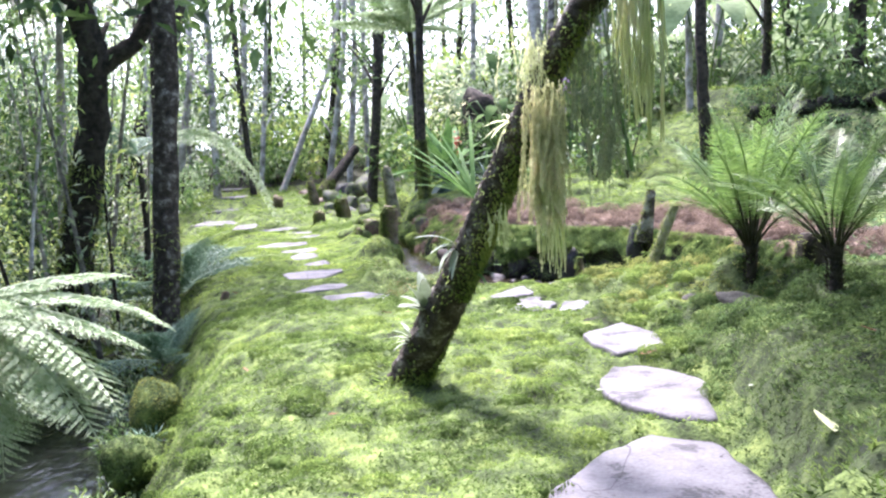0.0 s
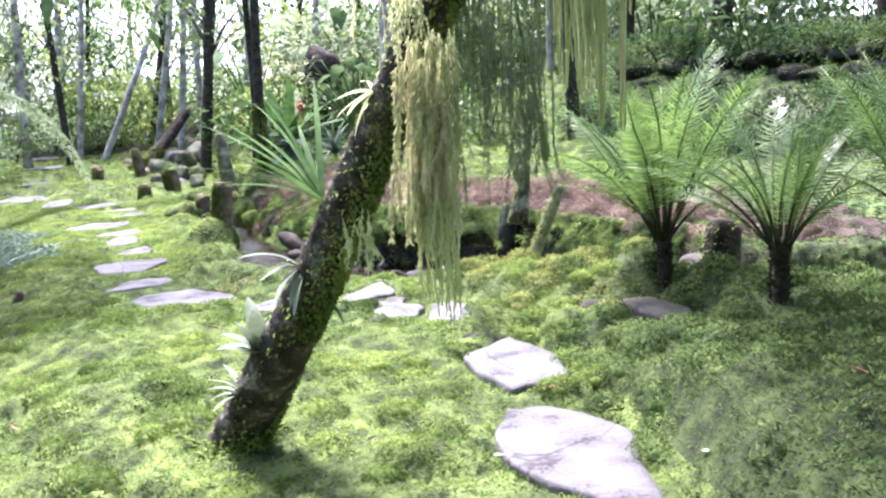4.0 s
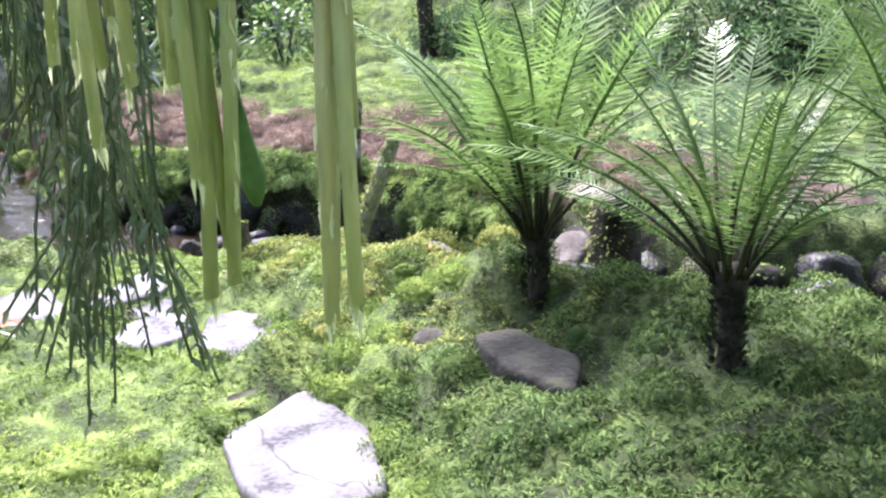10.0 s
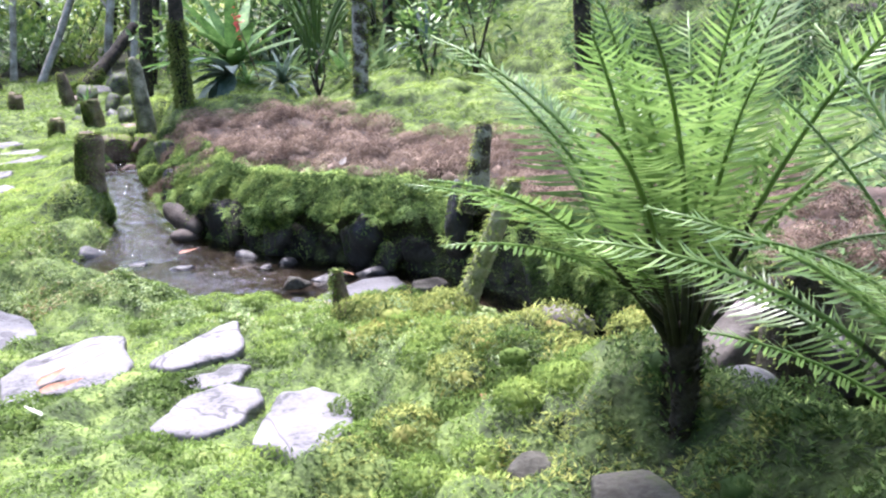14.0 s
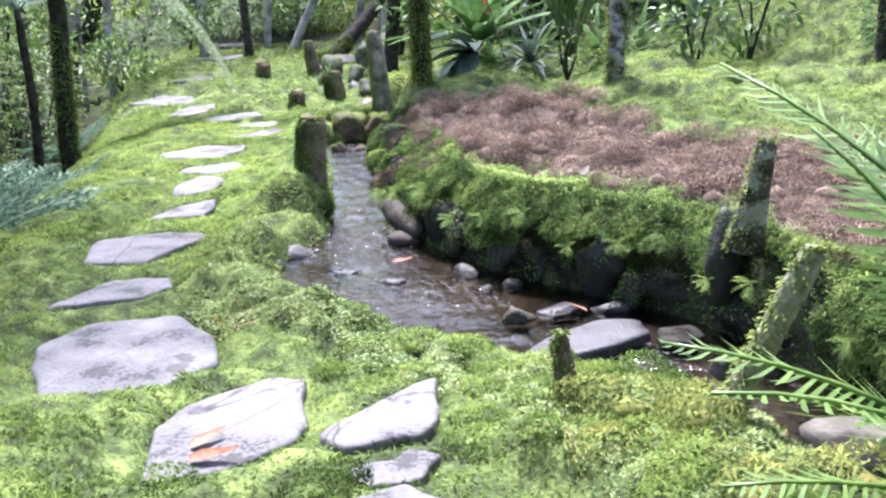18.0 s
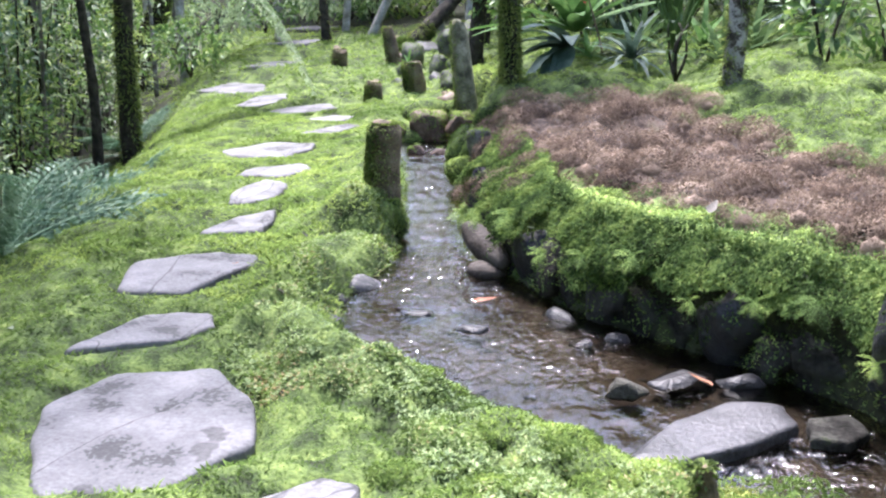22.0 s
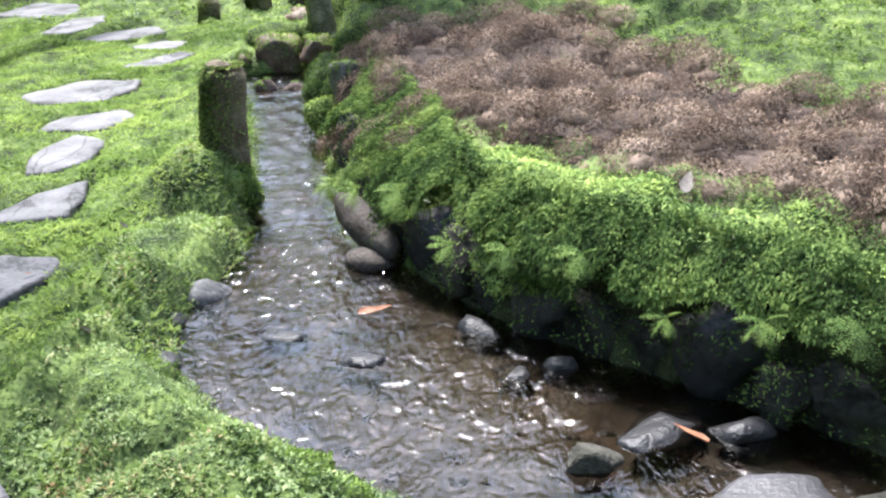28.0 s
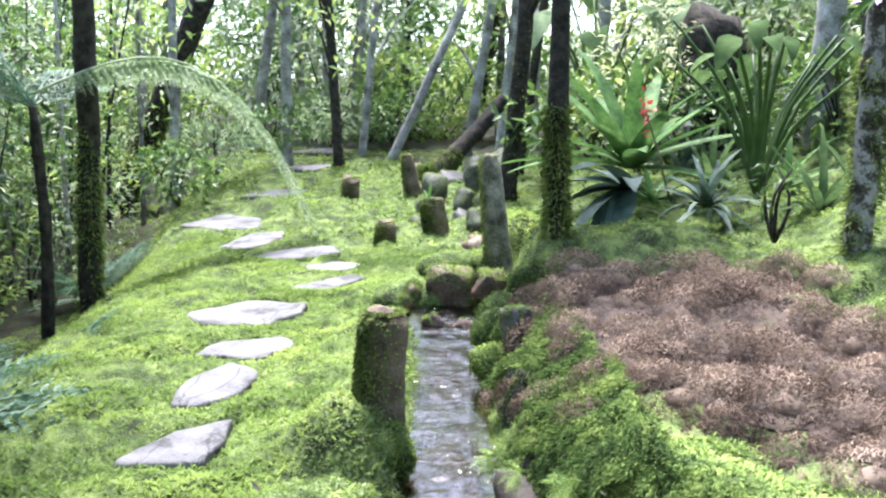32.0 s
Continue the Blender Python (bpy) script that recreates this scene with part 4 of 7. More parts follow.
me, at = slab([(1.66, 6.02), (1.72, 6.12), (1.92, 6.1), (1.95, 5.98), (1.8, 5.92)], 0.42, 10, 0.08, 0.008, "rock_slab", M_PALEROCK, tilt=(0.1, 0.1))
put("rock_slab", me, m=Matrix.Translation(at), label="thin brown stone plate between the ferns", category="rock")
mossy_rock((2.72, 6.55, 0.12), (0.27, 0.2, 0.18), 346, "rounded rock thick with yellow green moss by the stream", M_ROCK, 10, 4, cover=1.0, n=1500, moss=M_FEATHER)
rock((2.86, 6.38, 0.05), (0.17, 0.11, 0.08), 347, "pale flat rock at the stream edge", M_PALEROCK, 20, 6, facets=10)
mossy_rock((2.12, 5.0, 0.40), (0.20, 0.13, 0.13), 342, "blocky dark brown stone capped with moss", M_BROWNROCK, 10, 4, facets=10)
rock((2.55, 6.15, 0.25), (0.16, 0.1, 0.1), 343, "pale stone by the far stream edge", M_PALEROCK, 10, 4)
rock((1.68, 4.72, 0.46), (0.07, 0.05, 0.025), 344, "flat grey stone in the moss slope", M_STONE, 10, 4)
rock((1.3, 4.0, 0.28), (0.07, 0.06, 0.03), 345, "small grey stone in the moss slope", M_ROCK, 10, 4)


# ---- posts and stumps ----
def post(pts, radii, label, material=None, name="post", seed=1, moss=0, cap=0.15, sides=14):
    """A weathered round post: uneven girth, split grooves, rounded top, moss on its shaded side."""
    n, sides = 34, 26
    P = smooth_line(pts, n)
    g = np.linspace(0, 1, n)
    R = np.interp(g, np.linspace(0, 1, len(radii)), radii)
    R *= 1 - 0.9 * cap * step(0.93, 1.0, g)
    v, f = tube(P, R, sides, 0.0, seed)
    r = np.random.RandomState(seed)
    th = np.tile(np.linspace(0, 6.283, sides, endpoint=False), n)
    up = np.repeat(g, sides)
    groove = -0.14 * np.clip(waves(np.cos(th) * 2, np.sin(th) * 2 + up * 0.4, 4.0, seed) - 0.25, 0, 1) + 0.10 * waves(np.cos(th) + up * 2, np.sin(th) - up, 2.5, seed + 1) + r.uniform(-0.035, 0.035, sides * n)
    v[: sides * n] += (v[: sides * n] - np.repeat(P, sides, 0)) * groove[:, None]
    v[-sides - 2 : -2, 2] += R[-1] * 0.35 * waves(np.cos(th[:sides]), np.sin(th[:sides]), 2.0, seed + 2)
    ob = thing(name, tuple(P[0]), label, "post" if name == "post" else name.replace("_", " "))
    part("shaft", v, f, material or M_WOOD, ob)
    if moss:
        n = moss
        k = r.beta(0.9, 1.15, n)
        c = np.stack([np.interp(k, g, P[:, j]) for j in range(3)], 1)
        rad = np.interp(k, g, R)
        a = r.normal(3.6, 0.8, n)
        d = np.stack([np.cos(a), np.sin(a), r.uniform(-0.6, 0.3, n)], 1)
        vv, ff = blades(c + d * np.array([1, 1, 0]) * rad[:, None] * 0.99, d, r.uniform(0.012, 0.026, n), 0.009, seed=seed)
        part("moss", vv, ff, M_BARKMOSS, ob, "green moss on the shaded side")
        n = int(90 + moss * 0.12)
        rr, a = R[-1] * 0.95 * np.sqrt(r.uniform(0, 1, n)), r.uniform(0, 6.283, n)
        c = P[-1] + np.stack([rr * np.cos(a), rr * np.sin(a), np.full(n, 0.002)], 1)
        vv, ff = blades(c, np.stack([np.cos(a), np.sin(a), r.uniform(0.1, 0.9, n)], 1), r.uniform(0.012, 0.024, n), 0.009, seed=seed + 1)
        part("moss", vv, ff, M_BARKMOSS, ob, "thin moss on the worn top")
    return ob


post([(-1.30, 11.05, 0.02), (-1.27, 11.02, 0.35), (-1.24, 11.0, 0.63)], [0.10, 0.095, 0.088], "thick round brown wooden post with mossy side", seed=2, moss=4200)
post([(-1.46, 13.75, 0.1), (-1.53, 13.82, 0.55), (-1.60, 13.92, 0.97)], [0.09, 0.08, 0.058], "tall leaning grey wooden post with moss", M_GREYWOOD, seed=3, moss=1500)
post([(-3.75, 16.95, 0.1), (-3.74, 16.85, 0.3), (-3.72, 16.80, 0.48)], [0.105, 0.095, 0.085], "short grey wooden post on the moss lawn", seed=4, moss=600)
post([(-3.12, 17.0, 0.2), (-3.17, 17.0, 0.45), (-3.22, 17.0, 0.7)], [0.09, 0.08, 0.05], "short pointed mossy stump by the upper stream", seed=5, moss=900)
post([(-2.80, 15.2, 0.05), (-2.76, 15.16, 0.18), (-2.75, 15.16, 0.32)], [0.075, 0.085, 0.08], "squat dark mossy stump", seed=6, moss=2200, name="stump")
post([(-2.42, 15.5, 0.1), (-2.46, 15.5, 0.3), (-2.48, 15.5, 0.47)], [0.095, 0.10, 0.095], "squat mossy green stump", seed=7, moss=4500, name="stump")
post([(0.555, 7.93, 0.15), (0.54, 7.92, 0.3), (0.53, 7.91, 0.40)], [0.038, 0.032, 0.022], "small grey pointed stump in the moss", M_WOOD, moss=200, seed=8, name="stump")
post([(0.93, 7.5, 0.2), (1.03, 7.5, 0.42), (1.19, 7.49, 0.80)], [0.06, 0.042, 0.034], "leaning grey green wooden post with lichen", mat("lichen wood", [(0.06, 0.07, 0.03), (0.15, 0.17, 0.08), (0.2, 0.21, 0.13), (0.3, 0.3, 0.24)], 18, 0.9, 0.9, 70), seed=9, moss=500)
post([(1.16, 9.0, 0.4), (1.19, 8.95, 0.6), (1.22, 8.92, 0.83)], [0.075, 0.055, 0.038], "dark knobbly stump with whitish lichen top", M_LICHEN, seed=10, name="stump", moss=300)
post([(-2.6, 9.2, -0.1), (-2.58, 9.2, 0.0), (-2.56, 9.2, 0.05)], [0.04, 0.04, 0.03], "tiny dark stub in the moss", seed=12, name="stump")

post([(1.93, 6.85, 0.0), (1.95, 6.86, 0.3), (1.96, 6.85, 0.62)], [0.13, 0.11, 0.10], "dark old mossy stump behind the trunk ferns", M_BARK, seed=13, moss=350, name="stump")

# ---- moss mounds at the water's edge and round feet ----
_r = np.random.RandomState(71)
_q, _d = bank_points(BANK_L, 0.17, 0.20, 0.60)
_mounds = []
for p, d in zip(_q, _d):
    a = _r.uniform(0.09, 0.17)
    b = a * 1.15 + _r.uniform(0, 0.06)
    _mounds.append((p[0] + d[1] * b, p[1] - d[0] * b, _r.uniform(0.0, 0.05), a, _r.uniform(0.06, 0.10)))
_mounds += [(-1.42, 10.94, 0.12, 0.13, 0.14), (-1.27, 10.86, 0.12, 0.12, 0.15), (-1.20, 10.95, 0.12, 0.09, 0.14), (-1.38, 11.12, 0.10, 0.12, 0.12), (-1.04, 13.28, 0.36, 0.18, 0.22), (-1.18, 13.2, 0.28, 0.14, 0.15), (-1.45, 14.1, 0.1, 0.2, 0.14), (-1.98, 13.55, 0.1, 0.26, 0.14), (-1.82, 13.76, 0.26, 0.22, 0.12), (-1.60, 13.80, 0.24, 0.16, 0.12), (0.5, 12.75, 0.5, 0.2, 0.12), (-2.72, 15.1, 0.1, 0.16, 0.1), (0.98, 7.42, 0.28, 0.14, 0.11), (1.9, 12.6, 0.62, 0.3, 0.16), (1.3, 12.9, 0.62, 0.34, 0.14), (-0.92, 13.05, 0.34, 0.16, 0.1), (-1.26, 12.85, 0.2, 0.13, 0.12), (-1.2, 12.55, 0.18, 0.13, 0.13), (-1.06, 12.38, 0.22, 0.12, 0.12), (-1.1, 12.05, 0.14, 0.11, 0.12), (-0.85, 12.2, 0.28, 0.12, 0.1)]
for i, (x, y, z, a, h) in enumerate(_mounds):
    mossy_rock((x, y, z), (a, a * _r.uniform(0.8, 1.1), h), 860 + i, "soft rounded cushion of yellow green moss on the bank", M_LAWNFLOOR, turn=_r.uniform(0, 180), name="moss_mound", group="moss mounds", facets=3, rough=0.14, cover=1.2, n=1700, moss=[M_TUFT, M_LAWN, M_LAWN][i % 3])

# ---- the leaning tree ----
T_AXIS = smooth_line([(-0.60, 5.10, -0.05), (-0.56, 5.06, 0.1), (-0.469, 4.95, 0.29), (-0.366, 4.83, 0.48), (-0.266, 4.72, 0.67), (-0.171, 4.6, 0.86), (-0.083, 4.49, 1.05), (0.001, 4.38, 1.24), (0.087, 4.26, 1.43), (0.182, 4.15, 1.62), (0.298, 4.03, 1.81), (0.44, 3.92, 2.0), (0.6, 3.9, 2.3), (0.75, 3.9, 3.0)], 72)
T_RAD = np.interp(np.linspace(0, 1, 72), [0, 0.05, 0.12, 0.35, 0.6, 1], [0.14, 0.115, 0.098, 0.08, 0.064, 0.055])
tree = thing("leaning_tree", tuple(T_AXIS[0]), "leaning dark mossy tree trunk hung with epiphytes", "tree")
_v, _f = tube(smooth_line(T_AXIS, 150), np.interp(np.linspace(0, 1, 150), np.linspace(0, 1, 72), T_RAD), 30, 0.09, 4)
part("trunk", _v, _f, M_TRUNK, tree)
_b1 = smooth_line([(0.31, 4.0, 1.84), (0.40, 3.75, 1.93), (0.46, 3.5, 2.0), (0.52, 3.3, 2.1), (0.6, 2.9, 2.3)], 16)
_v, _f = tube(_b1, np.linspace(0.045, 0.025, 16), 9, 0.08, 6)
part("branch", _v, _f, M_BARK, tree)
_b2 = smooth_line([(0.45, 3.92, 2.02), (0.6, 4.2, 2.35), (0.8, 4.4, 2.6)], 10)
_v, _f = tube(_b2, np.linspace(0.04, 0.025, 10), 9, 0.08, 7)
part("branch", _v, _f, M_BARK, tree)
# unseen upper bough and leaf crown, placed to shade the fern slope
_b3 = smooth_line([(0.74, 3.9, 2.9), (0.85, 4.3, 3.5), (1.0, 5.0, 4.0), (1.1, 5.8, 4.4)], 14)
_v, _f = tube(_b3, np.linspace(0.055, 0.02, 14), 9, 0.08, 8)
part("branch", _v, _f, M_BARK, tree)
_r = np.random.RandomState(12)
_c = np.array([1.15, 5.5, 4.25]) + ball(1200, 13) * _r.uniform(0.1, 1, (1200, 1)) ** 0.5 * np.array([1.0, 1.3, 0.45])
_v, _f = blades(_c, _r.normal(size=(1200, 3)) + np.array([0, 0, -0.4]), _r.uniform(0.1, 0.2, 1200), _r.uniform(0.05, 0.085, 1200), seed=14)
part("crown", _v, _f, M_LEAF, tree)


def trunk_moss(axis, rad, n, seed, lo=0.0, hi=1.0, centre=2.6, spread=1.3, size=(0.015, 0.04)):
    r = np.random.RandomState(seed)
    k = r.uniform(lo, hi, n)
    g = np.linspace(0, 1, len(axis))
    c = np.stack([np.interp(k, g, axis[:, j]) for j in range(3)], 1)
    T = np.gradient(axis, axis=0)
    T = np.stack([np.interp(k, g, T[:, j]) for j in range(3)], 1)
    T /= np.linalg.norm(T, axis=1)[:, None]
    A = np.cross(T, np.array([0, 1.0, 0]))
    A /= np.linalg.norm(A, axis=1)[:, None]
    B = np.cross(T, A)
    a = r.normal(centre, spread, n)
    keep = waves(k * 9, a, 1.3, seed) > -0.35
    d = np.cos(a)[:, None] * A + np.sin(a)[:, None] * B
    R = np.interp(k, g, rad)[:, None]
    return blades((c + d * R * 0.97)[keep], (d + r.normal(size=(n, 3)) * 0.5 + np.array([0, 0, -0.3]))[keep], r.uniform(*size, n)[keep], 0.012, seed=seed)


_v, _f = trunk_moss(T_AXIS, T_RAD, 15000, 5, 0.0, 0.8, centre=3.4, spread=1.0, size=(0.008, 0.026))
part("moss", _v, _f, M_BARKMOSS, tree, "thick green moss along the upper side")
_r = np.random.RandomState(8)
_a = _r.uniform(0, 6.283, 700)
_c = np.stack([-0.56 + np.cos(_a) * _r.uniform(0.1, 0.2, 700), 5.06 + np.sin(_a) * _r.uniform(0.09, 0.2, 700), _r.uniform(0.08, 0.22, 700)], 1)
_v, _f = blades(_c, np.stack([np.cos(_a), np.sin(_a), 0.6 + 0 * _a], 1), 0.04, 0.014, seed=9)
part("moss_collar", _v, _f, M_TUFT, tree)


# ---- hanging strands ----
def strands(name, label, line, wide, top, tips, n, material, seed, thick=0.0016, leaf=0.012, dense=150, group="hanging strands", lean=0.02, fork=0.0, slim=0.3, hang=(0.7, 2.2)):
    """A curtain of drooping cords hung along a line; each cord a thin stem clothed in small leaves all round."""
    r = np.random.RandomState(seed)
    A, B = np.array(line[0], float), np.array(line[1], float)
    V, F, o = [], [], 0
    LC, LD, LL = [], [], []
    for i in range(n):
        u = r.uniform()
        x, y = A + (B - A) * u + r.normal(0, wide, 2)
        tip = tips[0] + (tips[1] - tips[0]) * u
        z0 = top + r.uniform(-0.08, 0.05)
        z1 = tip + r.beta(1.1, 1.9) * (z0 - tip) * 0.7
        m = 8
        t = np.linspace(0, 1, m)
        sway = r.normal(0, lean, 2)
        p = np.stack([x + sway[0] * t**1.5 + 0.006 * np.sin(t * 6 + r.uniform(0, 6)), y + sway[1] * t**1.5 + 0.006 * np.sin(t * 5 + r.uniform(0, 6)), z0 + (z1 - z0) * t], 1)
        lines = [p]
        if r.uniform() < fork:
            k = r.uniform(0.4, 0.75)
            q = np.stack([np.interp(k + (1 - k) * t, t, p[:, j]) for j in range(3)], 1)
            q[:, :2] += t[:, None] * r.normal(0, 0.025, 2)
            lines.append(q)
        for q in lines:
            v, f = tube(q, np.full(m, thick), 3)
            V.append(v)
            F += [tuple(k + o for k in w) for w in f]
            o += len(v)
            nl = int(dense * np.linalg.norm(q[0] - q[-1])) + 4
            k = r.uniform(0, 1, nl)
            LC.append(np.stack([np.interp(k, t, q[:, j]) for j in range(3)], 1))
            b = r.uniform(0, 6.283, nl)
            LD.append(np.stack([np.cos(b), np.sin(b), -r.uniform(*hang, nl)], 1))
            LL.append(leaf * r.uniform(0.7, 1.25, nl))
    ob = thing(name, (A[0], A[1], top), label, "epiphyte", group)
    part("curtain", np.vstack(V), F, material, ob)
    L = np.concatenate(LL)
    v, f = blades(np.vstack(LC), np.vstack(LD), L, L * slim, seed=seed)
    part("fringe", v, f, material, ob)
    return ob


strands("hanging_epiphyte", "pale yellow green hanging curtain of leafy cords", ((0.11, 4.02), (0.20, 3.94)), 0.022, 1.52, (1.04, 1.0), 70, M_OLIVESTRAND, 1, thick=0.002, leaf=0.019, dense=420, lean=0.03, slim=0.14)
strands("hanging_epiphyte", "long pale green tails of the leafy curtain", ((0.12, 4.0), (0.20, 3.95)), 0.016, 1.25, (0.86, 0.80), 48, M_PALESTRAND, 11, leaf=0.013, dense=300, lean=0.012, slim=0.22, hang=(2.0, 5.0))
strands("hanging_epiphyte", "dark grey green hanging curtain of thin cords", ((0.23, 4.25), (0.43, 3.75)), 0.018, 1.88, (1.32, 1.22), 95, M_DARKSTRAND, 2, thick=0.0013, leaf=0.012, dense=130, slim=0.22)
strands("hanging_epiphyte", "dark green hanging cords with forked leafy ends", ((0.36, 3.95), (0.41, 3.78)), 0.014, 1.5, (1.13, 1.10), 26, M_DARKSTRAND, 3, thick=0.0013, leaf=0.013, dense=130, fork=0.8)
strands("hanging_epiphyte", "thin dark cord ending in a pale green tassel", ((0.335, 4.3), (0.335, 4.3)), 0.004, 1.5, (1.02, 1.02), 4, M_DARKSTRAND, 12, dense=160, lean=0.006)
strands("hanging_epiphyte", "pale straw green hanging cords on a branch", ((0.395, 3.58), (0.465, 3.46)), 0.012, 1.98, (1.40, 1.38), 64, M_PALESTRAND, 4, thick=0.003, leaf=0.012, dense=360, lean=0.01, slim=0.2, hang=(3.0, 7.0))
strands("hanging_epiphyte", "pair of pale green thick hanging cords", ((0.462, 3.455), (0.470, 3.450)), 0.004, 1.98, (1.31, 1.32), 12, M_PALESTRAND, 5, thick=0.0035, leaf=0.012, dense=420, lean=0.004, slim=0.2, hang=(3.0, 7.0))
strands("hanging_epiphyte", "single pale green thick hanging cord", ((0.512, 3.445), (0.518, 3.440)), 0.003, 2.0, (1.30, 1.31), 11, M_PALESTRAND, 6, thick=0.0035, leaf=0.012, dense=420, lean=0.003, slim=0.2, hang=(3.0, 7.0))
strands("hanging_epiphyte", "short tuft of pale leafy cords on bark", ((-0.08, 4.40), (0.0, 4.36)), 0.012, 1.06, (0.86, 0.88), 16, M_PALESTRAND, 7, leaf=0.014, dense=260)
strands("hanging_epiphyte", "pale leafy cords at the crown of the trunk", ((0.06, 4.2), (0.16, 4.06)), 0.02, 1.75, (1.48, 1.5), 26, M_PALESTRAND, 9, leaf=0.014, dense=240)

_hl = thing("hanging_leaf", (0.42, 4.22, 1.72), "long narrow green leaf hanging among the pale cords", "leaf")
_hp = smooth_line([(0.40, 4.2, 1.84), (0.43, 4.24, 1.6), (0.48, 4.28, 1.38), (0.50, 4.29, 1.27), (0.506, 4.30, 1.2)], 16)
_v, _f = tube(_hp, np.interp(np.linspace(0, 1, 16), [0, 0.6, 0.75, 0.9, 1], [0.004, 0.006, 0.009, 0.017, 0.005]), 8)
_v[:, 1] = 4.25 + (_v[:, 1] - 4.25) * 0.6
part("blade", _v, _f, M_STRAP, _hl)


# ---- strap-leaved rosettes ----
def strap_mesh(L, W, droop, seed, crease=0.25, taper=1.0):
    """A long leaf along +x that rises and bends over, creased along its middle."""
    n = 9
    t = np.linspace(0, 1, n)
    r = np.random.RandomState(seed)
    x = L * (t - 0.22 * droop * t**2)
    z = -droop * L * 0.5 * t**2
    w = W * np.minimum(1, 0.45 + 2.4 * t) * (1 - t ** (2.2 * taper)) ** 0.7 * 0.5
    y = 0.03 * L * np.sin(t * 2 + r.uniform(0, 6)) * t
    v = np.concatenate([np.stack([x, y + w, z + w * crease], 1), np.stack([x, y, z], 1), np.stack([x, y - w, z + w * crease], 1)])
    f = []
    for i in range(n - 1):
        f += [(i, i + 1, n + i + 1, n + i), (n + i, n + i + 1, 2 * n + i + 1, 2 * n + i)]
    return v, f


def rosette(name, at, n, L, W, material, label, elev=(20, 75), droop=0.7, seed=1, facing=None, spread=360, category="bromeliad", group="", part_name="leaf"):
    r = np.random.RandomState(seed)
    ob = thing(name, at, label, category, group)
    kinds = [raw("leaf", *strap_mesh(L * s, W, droop * d, seed + k), material) for k, (s, d) in enumerate([(1.0, 1.0), (0.85, 0.7), (0.7, 1.2)])]
    for i in range(n):
        az = (facing or 0) + (i * 137.5 % spread) - spread / 2 + r.uniform(-9, 9)
        el = elev[0] + (elev[1] - elev[0]) * (i / max(1, n - 1)) + r.uniform(-6, 6)
        m = Euler((radians(r.uniform(-15, 15)), radians(-el), radians(az))).to_matrix().to_4x4()
        put(part_name, kinds[i % 3], ob, m)
    return ob


rosette("bromeliad", (-0.14, 4.47, 1.10), 13, 0.5, 0.022, M_STRAP, "green strap-leaved bromeliad growing on the trunk", (25, 65), 0.4, 3, facing=170, spread=150)
rosette("bromeliad", (-0.39, 4.78, 0.56), 9, 0.24, 0.075, M_PALELEAF, "pale silvery bromeliad with broad leaves on the trunk", (20, 80), 0.5, 4, facing=190, spread=200)
rosette("bromeliad", (-0.47, 4.86, 0.40), 9, 0.20, 0.022, M_PALELEAF, "small pale strap-leaved plant on the trunk", (10, 70), 0.9, 5, facing=190, spread=200)
rosette("bromeliad", (-0.22, 4.58, 0.88), 7, 0.24, 0.025, M_PALELEAF, "drooping pale strap leaves on the trunk", (-30, 40), 0.9, 6, facing=200, spread=150)
rosette("small_fern", (-0.15, 4.6, 0.76), 6, 0.14, 0.02, M_STRAP, "small green leaves sprouting on the bark", (0, 60), 0.7, 7, facing=0, spread=120, category="fern")
rosette("bromeliad", (0.02, 4.25, 1.42), 10, 0.18, 0.016, M_PALESTRAND, "tuft of narrow pale leaves on the trunk", (-60, 30), 0.6, 8, facing=150, spread=200)


